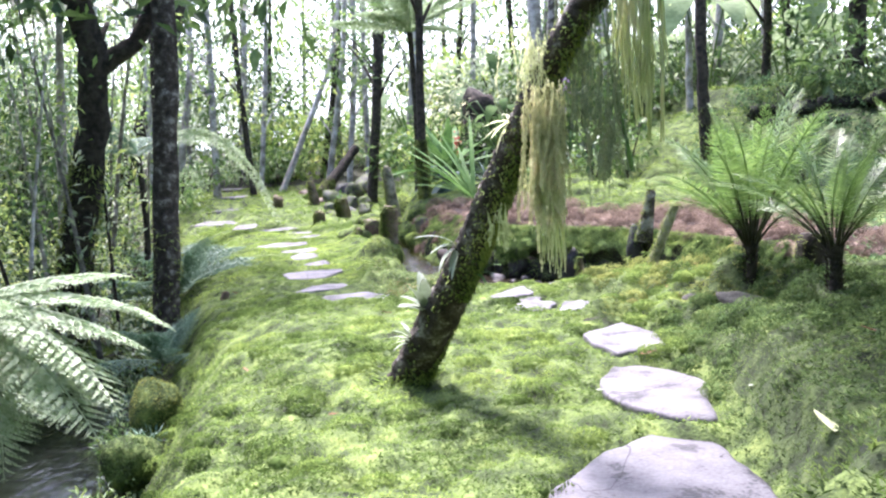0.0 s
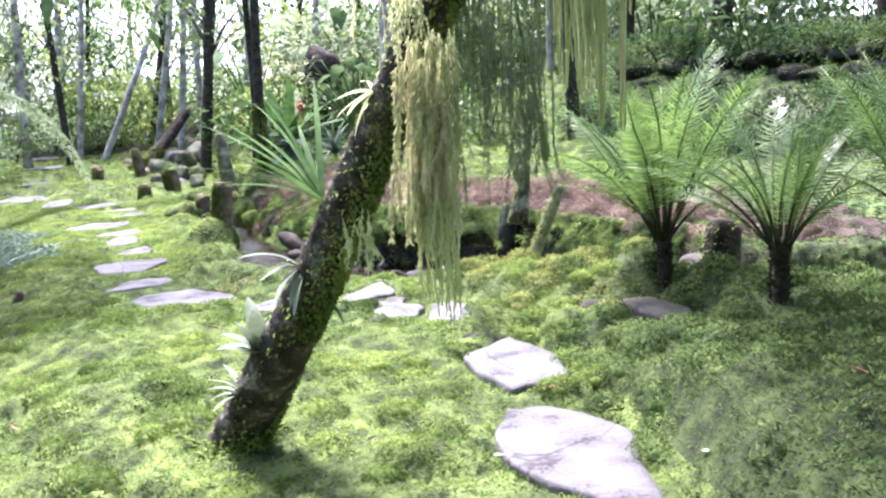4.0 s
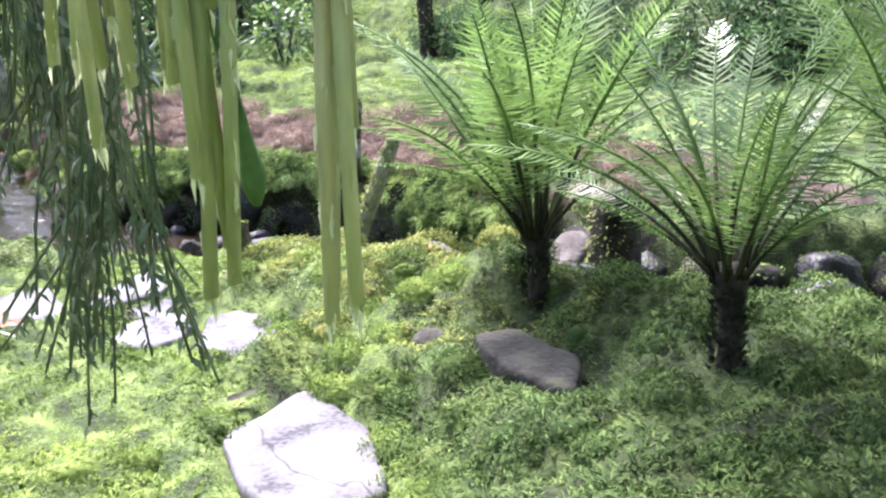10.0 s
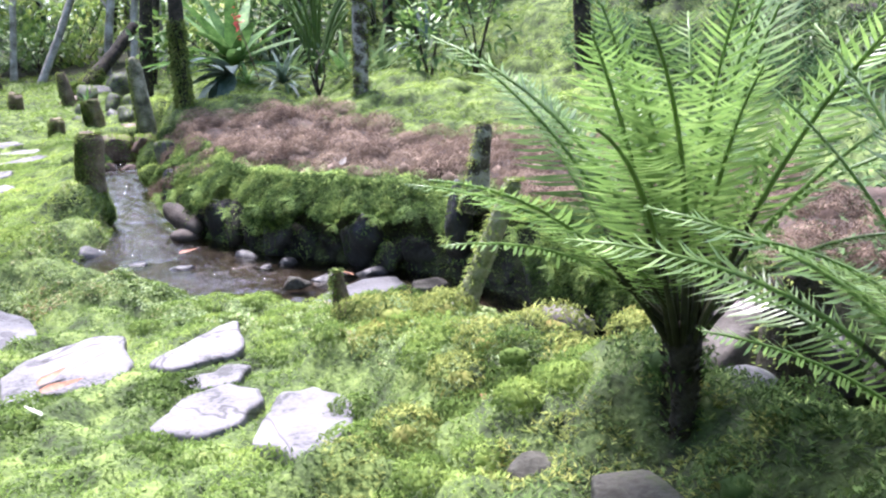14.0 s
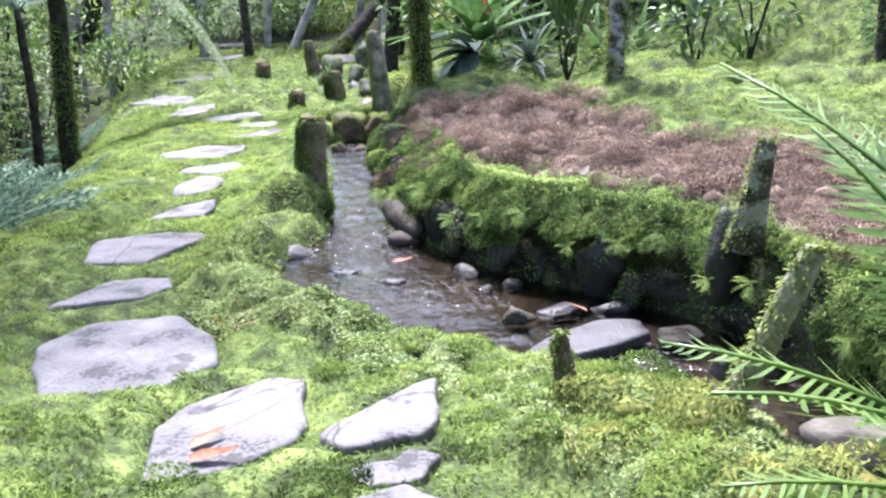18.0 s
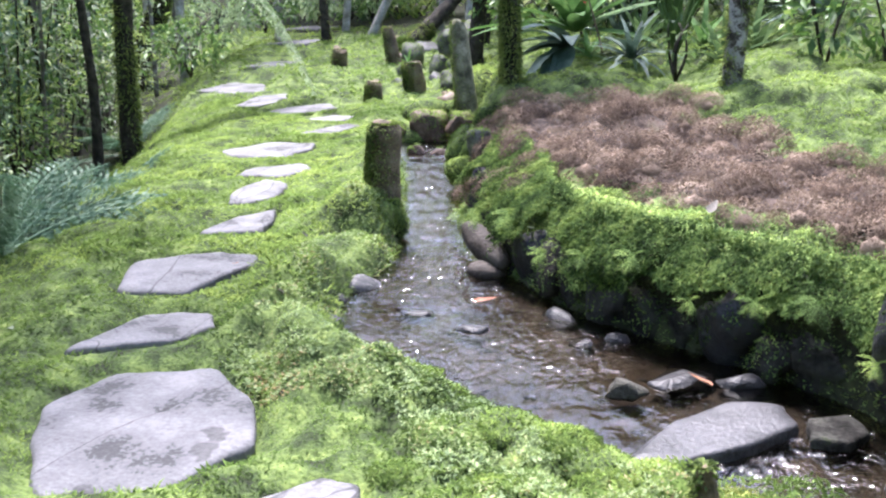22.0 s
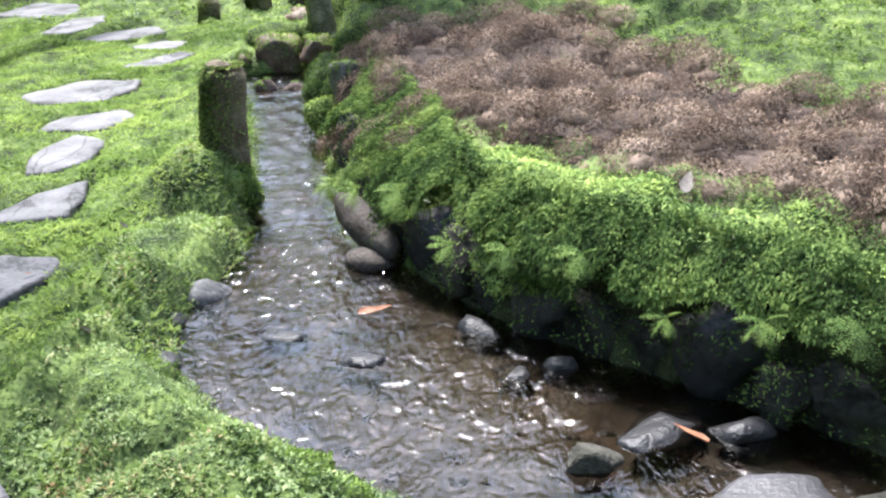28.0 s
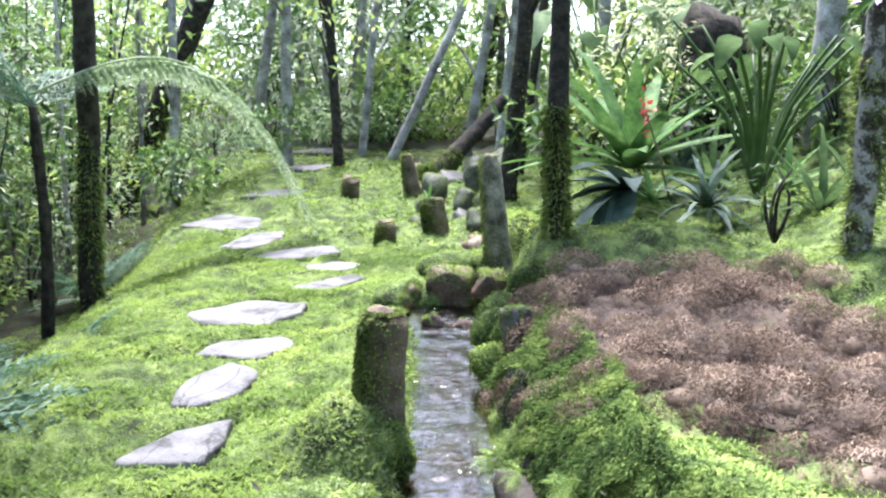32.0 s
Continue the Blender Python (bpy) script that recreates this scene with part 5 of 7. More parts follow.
# ---- ferns ----
def frond_mesh(L, pairs, leaf, width, arch, seed, start=0.16, lift=0.25):
    """A feather-shaped frond along +x: a midrib with narrow paired leaflets, shorter towards both ends."""
    r = np.random.RandomState(seed)
    t = np.linspace(0, 1, 12)
    X = L * (t - 0.18 * arch * t**2)
    Z = -arch * L * 0.42 * t**2.2
    rib = np.stack([X, 0 * t, Z], 1)
    v, f = tube(rib, np.interp(t, [0, 1], [0.009, 0.0025]), 5, 0, seed)
    k = np.linspace(start, 0.985, pairs)
    k = np.repeat(k, 2) + r.uniform(-0.004, 0.004, 2 * pairs)
    side = np.tile([1.0, -1.0], pairs)
    ln = leaf * (np.sin(np.pi * np.clip((k - start) / (1 - start) * 0.86 + 0.12, 0, 1)) ** 0.7) * r.uniform(0.8, 1.1, 2 * pairs) * np.where(r.uniform(size=2 * pairs) < 0.06, 0.45, 1)
    c = np.stack([np.interp(k, t, X), 0 * k, np.interp(k, t, Z)], 1)
    tx, tz = np.interp(k, t, np.gradient(X)), np.interp(k, t, np.gradient(Z))
    T = np.stack([tx, 0 * k, tz], 1)
    T /= np.linalg.norm(T, axis=1)[:, None]
    N = np.cross(T, np.array([0, 1.0, 0])) * -1
    sw = np.interp(k, [0, 1], [0.25, 0.9])
    d = side[:, None] * np.array([0, 1.0, 0]) + sw[:, None] * T + lift * N + r.normal(size=(2 * pairs, 3)) * 0.1
    d /= np.linalg.norm(d, axis=1)[:, None]
    w = np.cross(d, N)
    w /= np.linalg.norm(w, axis=1)[:, None]
    Ln, Wd = ln[:, None], width * (0.5 + 0.5 * ln[:, None] / leaf)
    a, b1, b2, m1, m2, e = c - w * Wd * 0.3, c + w * Wd * 0.3, None, c + d * Ln * 0.5 + w * Wd * 0.5 - N * Ln * 0.02, c + d * Ln * 0.5 - w * Wd * 0.5 - N * Ln * 0.02, c + d * Ln - N * Ln * 0.16
    lv = np.stack([a, b1, m1, e, m2], 1).reshape(-1, 3)
    o = len(v)
    lf = [(o + 5 * i, o + 5 * i + 1, o + 5 * i + 2, o + 5 * i + 4) for i in range(2 * pairs)] + [(o + 5 * i + 4, o + 5 * i + 2, o + 5 * i + 3) for i in range(2 * pairs)]
    return np.vstack([v, lv]), f + lf


def fern_frond(L, arch, seed, leaf=0.13):
    v, f = frond_mesh(L, 40, leaf, 0.0088, arch, seed, start=0.2, lift=0.3)
    me = raw("frond", v, f, M_FERN)
    me.materials.append(M_STALK)
    k = np.zeros(len(f), np.int32)
    k[:20] = 1
    me.polygons.foreach_set("material_index", k)
    return me


FRONDS = [fern_frond(0.95 * s, a, 60 + i) for i, (s, a) in enumerate([(1.0, 0.6), (0.92, 0.85), (0.85, 0.55), (1.0, 1.1), (0.85, 1.25)])]


def trunk_fern(at, height, n, seed, label, size=1.0, extra=(), wide=30):
    r = np.random.RandomState(seed)
    ob = thing("trunk_fern", at, label, "fern", "trunk ferns")
    x, y, z = at
    P = smooth_line([(x, y, z - 0.06), (x + 0.01, y, z + height * 0.5), (x, y, z + height)], 10)
    v, f = tube(P, np.interp(np.linspace(0, 1, 10), [0, 0.25, 0.7, 1], [0.046, 0.03, 0.032, 0.05]), 14, 0.12, seed)
    part("trunk", v, f, M_BARK, ob)
    nb = 240
    k, a = r.uniform(0.05, 1, nb), r.uniform(0, 6.283, nb)
    c = np.stack([x + np.cos(a) * 0.034, y + np.sin(a) * 0.034, z + k * height], 1)
    v, f = blades(c, np.stack([np.cos(a) * 0.7, np.sin(a) * 0.7, 0.9 + 0 * a], 1), r.uniform(0.015, 0.035, nb), 0.010, seed=seed)
    part("bark_scale", v, f, M_BARK, ob, "dark frond bases covering the trunk")
    for i in range(n):
        ring = i / n
        az = i * 137.5 + r.uniform(-12, 12)
        el = 87 - wide * ring + r.uniform(-5, 5)
        m = Matrix.Translation((0.035 * math.cos(radians(az)), 0.035 * math.sin(radians(az)), height - 0.03)) @ Euler((radians(r.uniform(-55, 55)), radians(-el), radians(az))).to_matrix().to_4x4() @ Matrix.Scale(size * r.uniform(0.88, 1.1), 4)
        put("frond", FRONDS[(i * 3 + seed) % 5] if ring > 0.3 else FRONDS[(0, 2)[i % 2]], ob, m)
    for az, el, s in extra:
        put("frond", FRONDS[1], ob, Matrix.Translation((0, 0, height - 0.03)) @ Euler((0, radians(-el), radians(az))).to_matrix().to_4x4() @ Matrix.Scale(s, 4))
    return ob


trunk_fern((1.40, 6.13, 0.425), 0.27, 28, 1, "lush green fern on a short dark shaggy trunk", 1.03, extra=((186, 56, 0.9), (203, 50, 0.82), (222, 58, 0.75)))
trunk_fern((1.62, 5.28, gz(1.62, 5.28, False) - 0.0), 0.30, 26, 2, "glossy green fern on a short blackish trunk", 0.74, wide=42)
trunk_fern((2.25, 5.35, gz(2.25, 5.35, False) - 0.02), 0.34, 20, 3, "bright green fern beside the other trunk ferns", 0.9)


# ---- lacy ferns ----
def lacy_mesh(L, pairs, leaf, arch, seed, sub=9, start=0.12, hang=0.35, rise=0.0, fall=0.0):
    """A twice-divided frond along +x."""
    r = np.random.RandomState(seed)
    t = np.linspace(0, 1, 14)
    X = L * (t - 0.2 * arch * t**2)
    Z = -arch * L * 0.45 * t**2.0 + rise * t - fall * t**3
    v, f = tube(np.stack([X, 0 * t, Z], 1), np.interp(t, [0, 1], [0.012, 0.002]), 5, 0, seed)
    C, D, LN = [], [], []
    for k in np.linspace(start, 0.98, pairs):
        ln = leaf * math.sin(math.pi * min(1, (k - start) / (1 - start) * 0.8 + 0.2)) ** 0.8
        c = np.array([np.interp(k, t, X), 0, np.interp(k, t, Z)])
        for s in (1, -1):
            d = np.array([0.45, s, -hang + r.uniform(-0.1, 0.1)])
            d /= np.linalg.norm(d)
            for j in np.linspace(0.08, 1, sub):
                for s2 in (1, -1):
                    C.append(c + d * ln * j)
                    e = d * 0.6 + s2 * np.array([1.0, 0.0, -0.1])
                    D.append(e)
                    LN.append(ln * 0.26 * (1.05 - 0.8 * j))
    lv, lf = blades(np.array(C), np.array(D), np.array(LN), np.array(LN) * 0.5, seed=seed, fold_up=0.1)
    o = len(v)
    return np.vstack([v, lv]), f + [tuple(int(i) + o for i in q) for q in lf]


LACE = [raw("frond", *lacy_mesh(1.0, 20, 0.25, a, 80 + i, sub=13), M_LACE) for i, a in enumerate((0.5, 0.8))]
BLUE = [raw("frond", *lacy_mesh(1.0, 18, 0.24, a, 90 + i, sub=9), M_BLUEFERN) for i, a in enumerate((0.6, 0.9))]


def lacy_fern(at, n, size, seed, label, meshes, elev=(25, 70), facing=0, spread=360, stem=0.0, stem_mat=None):
    r = np.random.RandomState(seed)
    ob = thing("tree_fern" if stem > 0.4 else "fern", at, label, "fern")
    if stem:
        x, y, z = at
        v, f = tube(smooth_line([(x, y, z - 0.1), (x + 0.05, y, z + stem * 0.5), (x, y, z + stem)], 12), np.linspace(0.05, 0.035, 12), 10, 0.12, seed)
        part("trunk", v, f, stem_mat or M_BARK, ob)
    for i in range(n):
        az = facing + (i * 137.5 % spread) - spread / 2 + r.uniform(-8, 8)
        el = elev[0] + (elev[1] - elev[0]) * i / max(1, n - 1) + r.uniform(-6, 6)
        put("frond", meshes[i % 2], ob, Matrix.Translation((0, 0, stem)) @ Euler((radians(r.uniform(-12, 12)), radians(-el), radians(az))).to_matrix().to_4x4() @ Matrix.Scale(size * r.uniform(0.85, 1.12), 4))
    return ob


lacy_fern((-2.45, 4.55, 0.72), 8, 1.0, 1, "large pale green lacy fern leaning over the brook", LACE, (-38, 18), facing=0, spread=120)
lacy_fern((-3.6, 7.2, -0.45), 9, 0.8, 2, "pale lacy fern hanging over the brook bank", LACE, (5, 55), facing=20, spread=220)
lacy_fern((-2.75, 7.9, -0.3), 10, 0.7, 3, "dark green fern at the brook's edge", BLUE, (15, 60), facing=0, spread=300)
lacy_fern((-3.45, 10.6, -0.15), 14, 1.1, 4, "blue green lacy fern beside the moss path", BLUE, (15, 60), facing=-10, spread=260)
lacy_fern((-3.9, 12.2, -0.4), 10, 0.9, 5, "blue green fern under the trees", BLUE, (10, 60), facing=0, spread=300)
lacy_fern((-5.3, 14.8, -0.4), 10, 0.8, 6, "small dark fern under the trees", BLUE, (10, 60), facing=0, spread=300)
tf = lacy_fern((-4.9, 13.75, -0.5), 6, 1.0, 7, "slender tree fern with reddish stem and arching fronds", BLUE, (20, 60), facing=200, spread=200, stem=1.75)
put("frond", raw("frond", *lacy_mesh(2.4, 40, 0.30, 0.0, 99, sub=15, hang=1.1, rise=1.15, fall=3.2), M_LACE), tf, Matrix.Translation((0, 0, 1.84)) @ Euler((0, 0, radians(44))).to_matrix().to_4x4(), label="long pale arching frond")
lacy_fern((-1.22, 14.15, 0.35), 12, 1.3, 8, "slender tree fern with a thin dark stem", LACE, (15, 60), stem=2.4)


# ---- trees ----
def crown(c, rad, n, leaf, material, seed):
    r = np.random.RandomState(seed)
    d = ball(n, seed) * r.uniform(0.25, 1, (n, 1)) ** 0.5
    keep = waves(d[:, 0] * 3 + d[:, 2] * 2, d[:, 1] * 3 - d[:, 2], 2.2, seed) > -0.25
    p = np.array(c) + d * np.array(rad)
    return blades(p[keep], (r.normal(size=(n, 3)) + np.array([0, 0, -0.4]))[keep], r.uniform(0.7, 1.3, n)[keep] * leaf, r.uniform(0.35, 0.5, n)[keep] * leaf, seed=seed)


def tree_at(pts, r0, r1, label, material=None, seed=1, moss=0, leaves=0, leaf=0.12, leaf_mat=None, limbs=2, flare=1.5, group="", sides=12, low=0.5):
    r = np.random.RandomState(seed)
    P = smooth_line(pts, 22)
    R = np.interp(np.linspace(0, 1, 22), [0, 0.05, 1], [r0 * flare, r0, r1])
    P[1:-1, :2] += r.normal(size=(20, 2)) * r0 * 0.07
    ob = thing("tree", tuple(P[0]), label, "tree", group)
    v, f = tube(P, R, sides, 0.06, seed)
    part("trunk", v, f, material or M_PALE, ob)
    if moss:
        v, f = trunk_moss(P, R, moss, seed, 0.0, 0.35, centre=r.uniform(0, 6), spread=2.0, size=(0.03, 0.06))
        part("moss", v, f, M_BARKMOSS, ob, "green moss on the lower trunk")
        a, q = r.uniform(0, 6.283, moss), r.uniform(1.0, 3.2, moss)
        c = np.stack([P[0, 0] + np.cos(a) * r0 * flare * q * 0.6, P[0, 1] + np.sin(a) * r0 * flare * q * 0.6, P[0, 2] + 0.02 + 0.3 * np.exp(-q) * r.uniform(0.5, 1.3, moss) + 0.0 * a], 1)
        v, f = blades(c, np.stack([np.cos(a), np.sin(a), 0.8 + 0 * a], 1), 0.06, 0.02, seed=seed)
        part("moss_collar", v, f, M_TUFT, ob)
    tops = []
    for i in range(limbs):
        k = r.uniform(low, 0.92 if low > 0.4 else 0.5)
        s = np.array([np.interp(k, np.linspace(0, 1, 22), P[:, j]) for j in range(3)])
        a = r.uniform(0, 6.283)
        e = s + np.array([math.cos(a) * 0.9, math.sin(a) * 0.9, 1.0]) * r.uniform(0.5, 1.0)
        v, f = tube(smooth_line([s, (s + e) / 2 + np.array([0, 0, 0.12]), e], 8), np.linspace(r1 * 0.6, r1 * 0.2, 8), 6, 0.05, seed + i)
        part("limb", v, f, material or M_PALE, ob)
        tops.append(e)
    if leaves:
        tops.append(P[-1])
        pcs = [crown(t, (0.9, 0.9, 0.6), leaves // len(tops), leaf, None, seed * 7 + i) for i, t in enumerate(tops)]
        o, V, F = 0, [], []
        for v, f in pcs:
            V.append(v)
            F.append(f + o)
            o += len(v)
        part("crown", np.vstack(V), np.vstack(F), leaf_mat or M_LEAF, ob)
    return ob


tree_at([(0.53, 12.85, 0.45), (0.55, 12.88, 1.5), (0.64, 12.9, 3.0), (0.62, 12.95, 6)], 0.068, 0.055, "slim grey lichen-spotted tree on the mossy bank", M_LICHEN, 1, moss=1200, leaves=200, limbs=2)
tree_at([(-1.02, 13.32, 0.2), (-1.07, 13.36, 1.2), (-1.02, 13.4, 3.0), (-1.02, 13.5, 6)], 0.06, 0.045, "dark slim tree with moss swollen round its foot", M_BARK, 2, moss=4500, leaves=200, limbs=2, flare=2.0)
tree_at([(-4.78, 14.1, -0.5), (-4.74, 14.15, 1.0), (-4.7, 14.15, 3.0), (-4.6, 14.2, 6)], 0.085, 0.07, "dark mossy tree beside the path", M_BARK, 3, moss=2500, leaves=200, limbs=2)
tree_at([(-3.12, 9.12, -0.6), (-3.06, 9.15, 0.6), (-2.98, 9.2, 2.0), (-2.9, 9.2, 5)], 0.125, 0.10, "dark tree with pale lichen patches by the brook", M_TRUNK, 4, moss=500, leaves=200, limbs=1)
tree_at([(-4.3, 9.6, -0.6), (-4.0, 9.5, 0.6), (-3.75, 9.4, 1.5), (-3.65, 9.35, 2.2), (-3.85, 9.3, 3.0), (-4.4, 9.3, 4.2)], 0.17, 0.10, "gnarled dark mossy tree leaning over the brook", M_BARK, 5, moss=3000, leaves=250, limbs=3)
tree_at([(-3.65, 9.35, 2.1), (-3.3, 9.5, 2.35), (-2.9, 9.6, 3.2), (-2.7, 9.7, 4.4)], 0.09, 0.05, "mossy bough of the gnarled tree", M_BARK, 6, limbs=0, flare=1.0)
tree_at([(-7.3, 18.0, -0.5), (-6.6, 18.3, 1.3), (-5.8, 18.5, 3.2), (-5.4, 18.6, 5)], 0.15, 0.11, "thick mossy tree leaning over the path", M_BARK, 7, moss=3500, leaves=250, limbs=2)
tree_at([(0.5, 16.6, 0.5), (0.55, 16.7, 2.2), (0.5, 16.7, 7)], 0.13, 0.09, "mossy grey tree behind the broad-leaved plants", M_PALETRUNK, 8, moss=700, leaves=250, limbs=2)
tree_at([(0.8, 16.2, 0.6), (0.8, 16.3, 2.2), (0.9, 16.4, 6)], 0.06, 0.05, "thin dark tree on the bank", M_BARK, 9, leaves=500, limbs=1)
tree_at([(2.45, 12.9, 0.6), (2.4, 12.9, 2.0), (2.4, 13.0, 6)], 0.08, 0.06, "slim dark tree on the mossy slope", M_BARK, 10, moss=300, leaves=200, limbs=1)
tree_at([(-0.38, 17.0, 0.4), (-0.4, 17.0, 1.6), (-0.4, 17.0, 1.9)], 0.28, 0.26, "thick dark stump-like trunk among leaves", M_BARK, 11, moss=400, limbs=0, flare=1.1)
# dense crowns added above the terrace to shade its wall
for i, (x, y) in enumerate([(5.6, 11.6), (4.6, 14.2), (6.6, 9.8), (6.2, 13.2)]):
    z = gz(x, y, False)
    tree_at([(x, y, z - 0.1), (x + 0.1, y, z + 1.6), (x, y + 0.1, z + 3.2)], 0.13, 0.09, "dense dark leafy tree above the terrace", M_BARK, 130 + i, moss=200, leaves=1500, leaf=0.17, leaf_mat=[M_DEEP, M_LEAF][i % 2], limbs=6)
_r = np.random.RandomState(33)
# the wood behind: slim pale trunks
_far = [(-4.2, 19.1, 0.45, 0.9), (-4.5, 18.4, -0.1, 0.2), (-4.6, 19.3, 0.1, 0.2), (-5.2, 18.5, 0.0, 0.1), (-5.95, 17.3, 0.0, 0.1), (-2.2, 16.9, 0.1, 0.0), (-3.4, 19.7, 0.2, 0.0), (-3.0, 19.8, 0.1, 0.2), (-2.7, 20.5, 0.0, 0.1),
        (-2.4, 18.2, 0.15, 0.1), (-1.8, 19.0, 0.1, 0.0), (-0.6, 19.9, 0.05, 0.1), (0.7, 20.0, 0.1, 0.0), (-3.8, 21.5, 0.2, 0.1), (-5.4, 21.0, 0.1, 0.1), (-6.4, 20.0, 0.2, 0.0), (-7.4, 19.0, 0.0, 0.0), (-1.0, 22.0, 0.1, 0.0),
        (1.8, 18.5, 0.0, 0.1), (2.7, 15.5, 0.0, 0.0), (3.3, 16.8, 0.1, 0.0), (3.7, 15.2, 0.05, 0.0), (4.3, 17.5, 0.0, 0.1), (5.2, 16.2, 0.05, 0.0), (5.2, 10.6, 0.0, 0.1), (6.4, 12.0, 0.1, 0.0)]
for i, (x, y, lx, ly) in enumerate(_far):
    r0 = _r.uniform(0.05, 0.085)
    z = gz(x, y, False)
    h = _r.uniform(6, 8.5)
    pale = i % 4 != 1
    tree_at([(x, y, z - 0.1), (x + lx * 2.2, y + ly, z + 2.5), (x + lx * 3.5 + _r.uniform(-0.2, 0.2), y + ly * 2, z + h)], r0, r0 * 0.6,
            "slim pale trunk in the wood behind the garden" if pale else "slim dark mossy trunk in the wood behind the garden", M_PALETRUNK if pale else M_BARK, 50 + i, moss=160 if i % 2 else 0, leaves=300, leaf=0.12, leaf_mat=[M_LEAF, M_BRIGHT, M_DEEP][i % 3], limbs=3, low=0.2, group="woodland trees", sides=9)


def wood_tree(x, y, h, wide, n, leaf, material, seed, label, group="woodland trees", base=0.12):
    """A tree leafed from low down: slim trunk, limbs, and many uneven clumps of small leaves."""
    r = np.random.RandomState(seed)
    z = gz(x, y, False)
    ob = thing("tree", (x, y, z), label, "tree", group)
    lean = r.normal(0, 0.3, 2)
    P = smooth_line([(x, y, z - 0.1), (x + lean[0] * 0.5, y + lean[1] * 0.5, z + h * 0.5), (x + lean[0], y + lean[1], z + h)], 14)
    v, f = tube(P, np.linspace(0.07, 0.02, 14), 8, 0.06, seed)
    part("trunk", v, f, [M_PALETRUNK, M_BARK, M_PALE][seed % 3], ob)
    C, D, L = [], [], []
    m = 16
    for i in range(m):
        k = base + (1 - base) * (i + r.uniform(0, 1)) / m
        s = np.array([np.interp(k, np.linspace(0, 1, 14), P[:, j]) for j in range(3)])
        a = i * 2.4 + r.uniform(-0.5, 0.5)
        e = s + np.array([math.cos(a), math.sin(a), r.uniform(0.0, 0.5)]) * wide * r.uniform(0.35, 1.0)
        if i % 3 == 0:
            v, f = tube(smooth_line([s, (s + e) / 2 + np.array([0, 0, 0.08]), e], 6), np.linspace(0.018, 0.006, 6), 5, 0, seed + i)
            part("limb", v, f, M_BARK, ob)
        q = n // m
        c = e + r.normal(size=(q, 3)) * np.array([0.42, 0.42, 0.26]) * wide * 0.6
        C.append(c)
        D.append(r.normal(size=(q, 3)) + np.array([0, 0, -0.5]))
        L.append(r.uniform(0.6, 1.4, q) * leaf)
    L = np.concatenate(L)
    v, f = blades(np.vstack(C), np.vstack(D), L, L * 0.42, seed=seed)
    part("crown", v, f, material, ob)
    return ob


_w = np.random.RandomState(77)
for i in range(26):
    x, y = -13 + 23 * (i % 13) / 12 + _w.uniform(-0.5, 0.5), (22.5, 27.0)[i // 13] + _w.uniform(-1.2, 1.2)
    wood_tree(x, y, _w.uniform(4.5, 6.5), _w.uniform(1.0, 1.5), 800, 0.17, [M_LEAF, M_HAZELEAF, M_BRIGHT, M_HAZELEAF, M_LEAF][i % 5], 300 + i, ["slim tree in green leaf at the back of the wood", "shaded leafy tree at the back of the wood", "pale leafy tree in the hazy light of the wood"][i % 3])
for i in range(16):
    y = 9.5 + 11.5 * i / 15 + _w.uniform(-0.3, 0.3)
    x = float(np.interp(y, EDGE_Y, EDGE_X)) - _w.uniform(2.6, 5.4)
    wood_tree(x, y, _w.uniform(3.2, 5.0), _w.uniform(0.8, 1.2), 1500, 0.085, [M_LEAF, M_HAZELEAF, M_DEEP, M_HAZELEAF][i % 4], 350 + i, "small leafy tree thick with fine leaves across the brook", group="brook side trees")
for i, (x, y) in enumerate([(3.6, 20.0), (2.0, 19.6), (5.0, 18.6), (6.6, 17.4), (-6.0, 21.6), (7.8, 15.0)]):
    wood_tree(x, y, _w.uniform(4.5, 6), _w.uniform(0.9, 1.3), 1700, 0.14, [M_DEEP, M_LEAF, M_DEEP, M_BRIGHT][i % 4], 380 + i, "leafy tree standing behind the planted bed")
# broad-crowned trees added out of view, to shade fern slope and brook side
for i, (x, y, h) in enumerate([(4.4, 3.4, 4.6), (3.9, 5.0, 4.8), (3.3, 2.0, 4.4), (5.6, 6.6, 5.0), (-4.7, 10.6, 4.8), (-5.0, 8.0, 4.8)]):
    wood_tree(x, y, h, 2.3, 2300, 0.21, M_DEEP, 395 + i, "broad dark-leaved tree added out of view to shade the garden", group="shade trees", base=0.68)


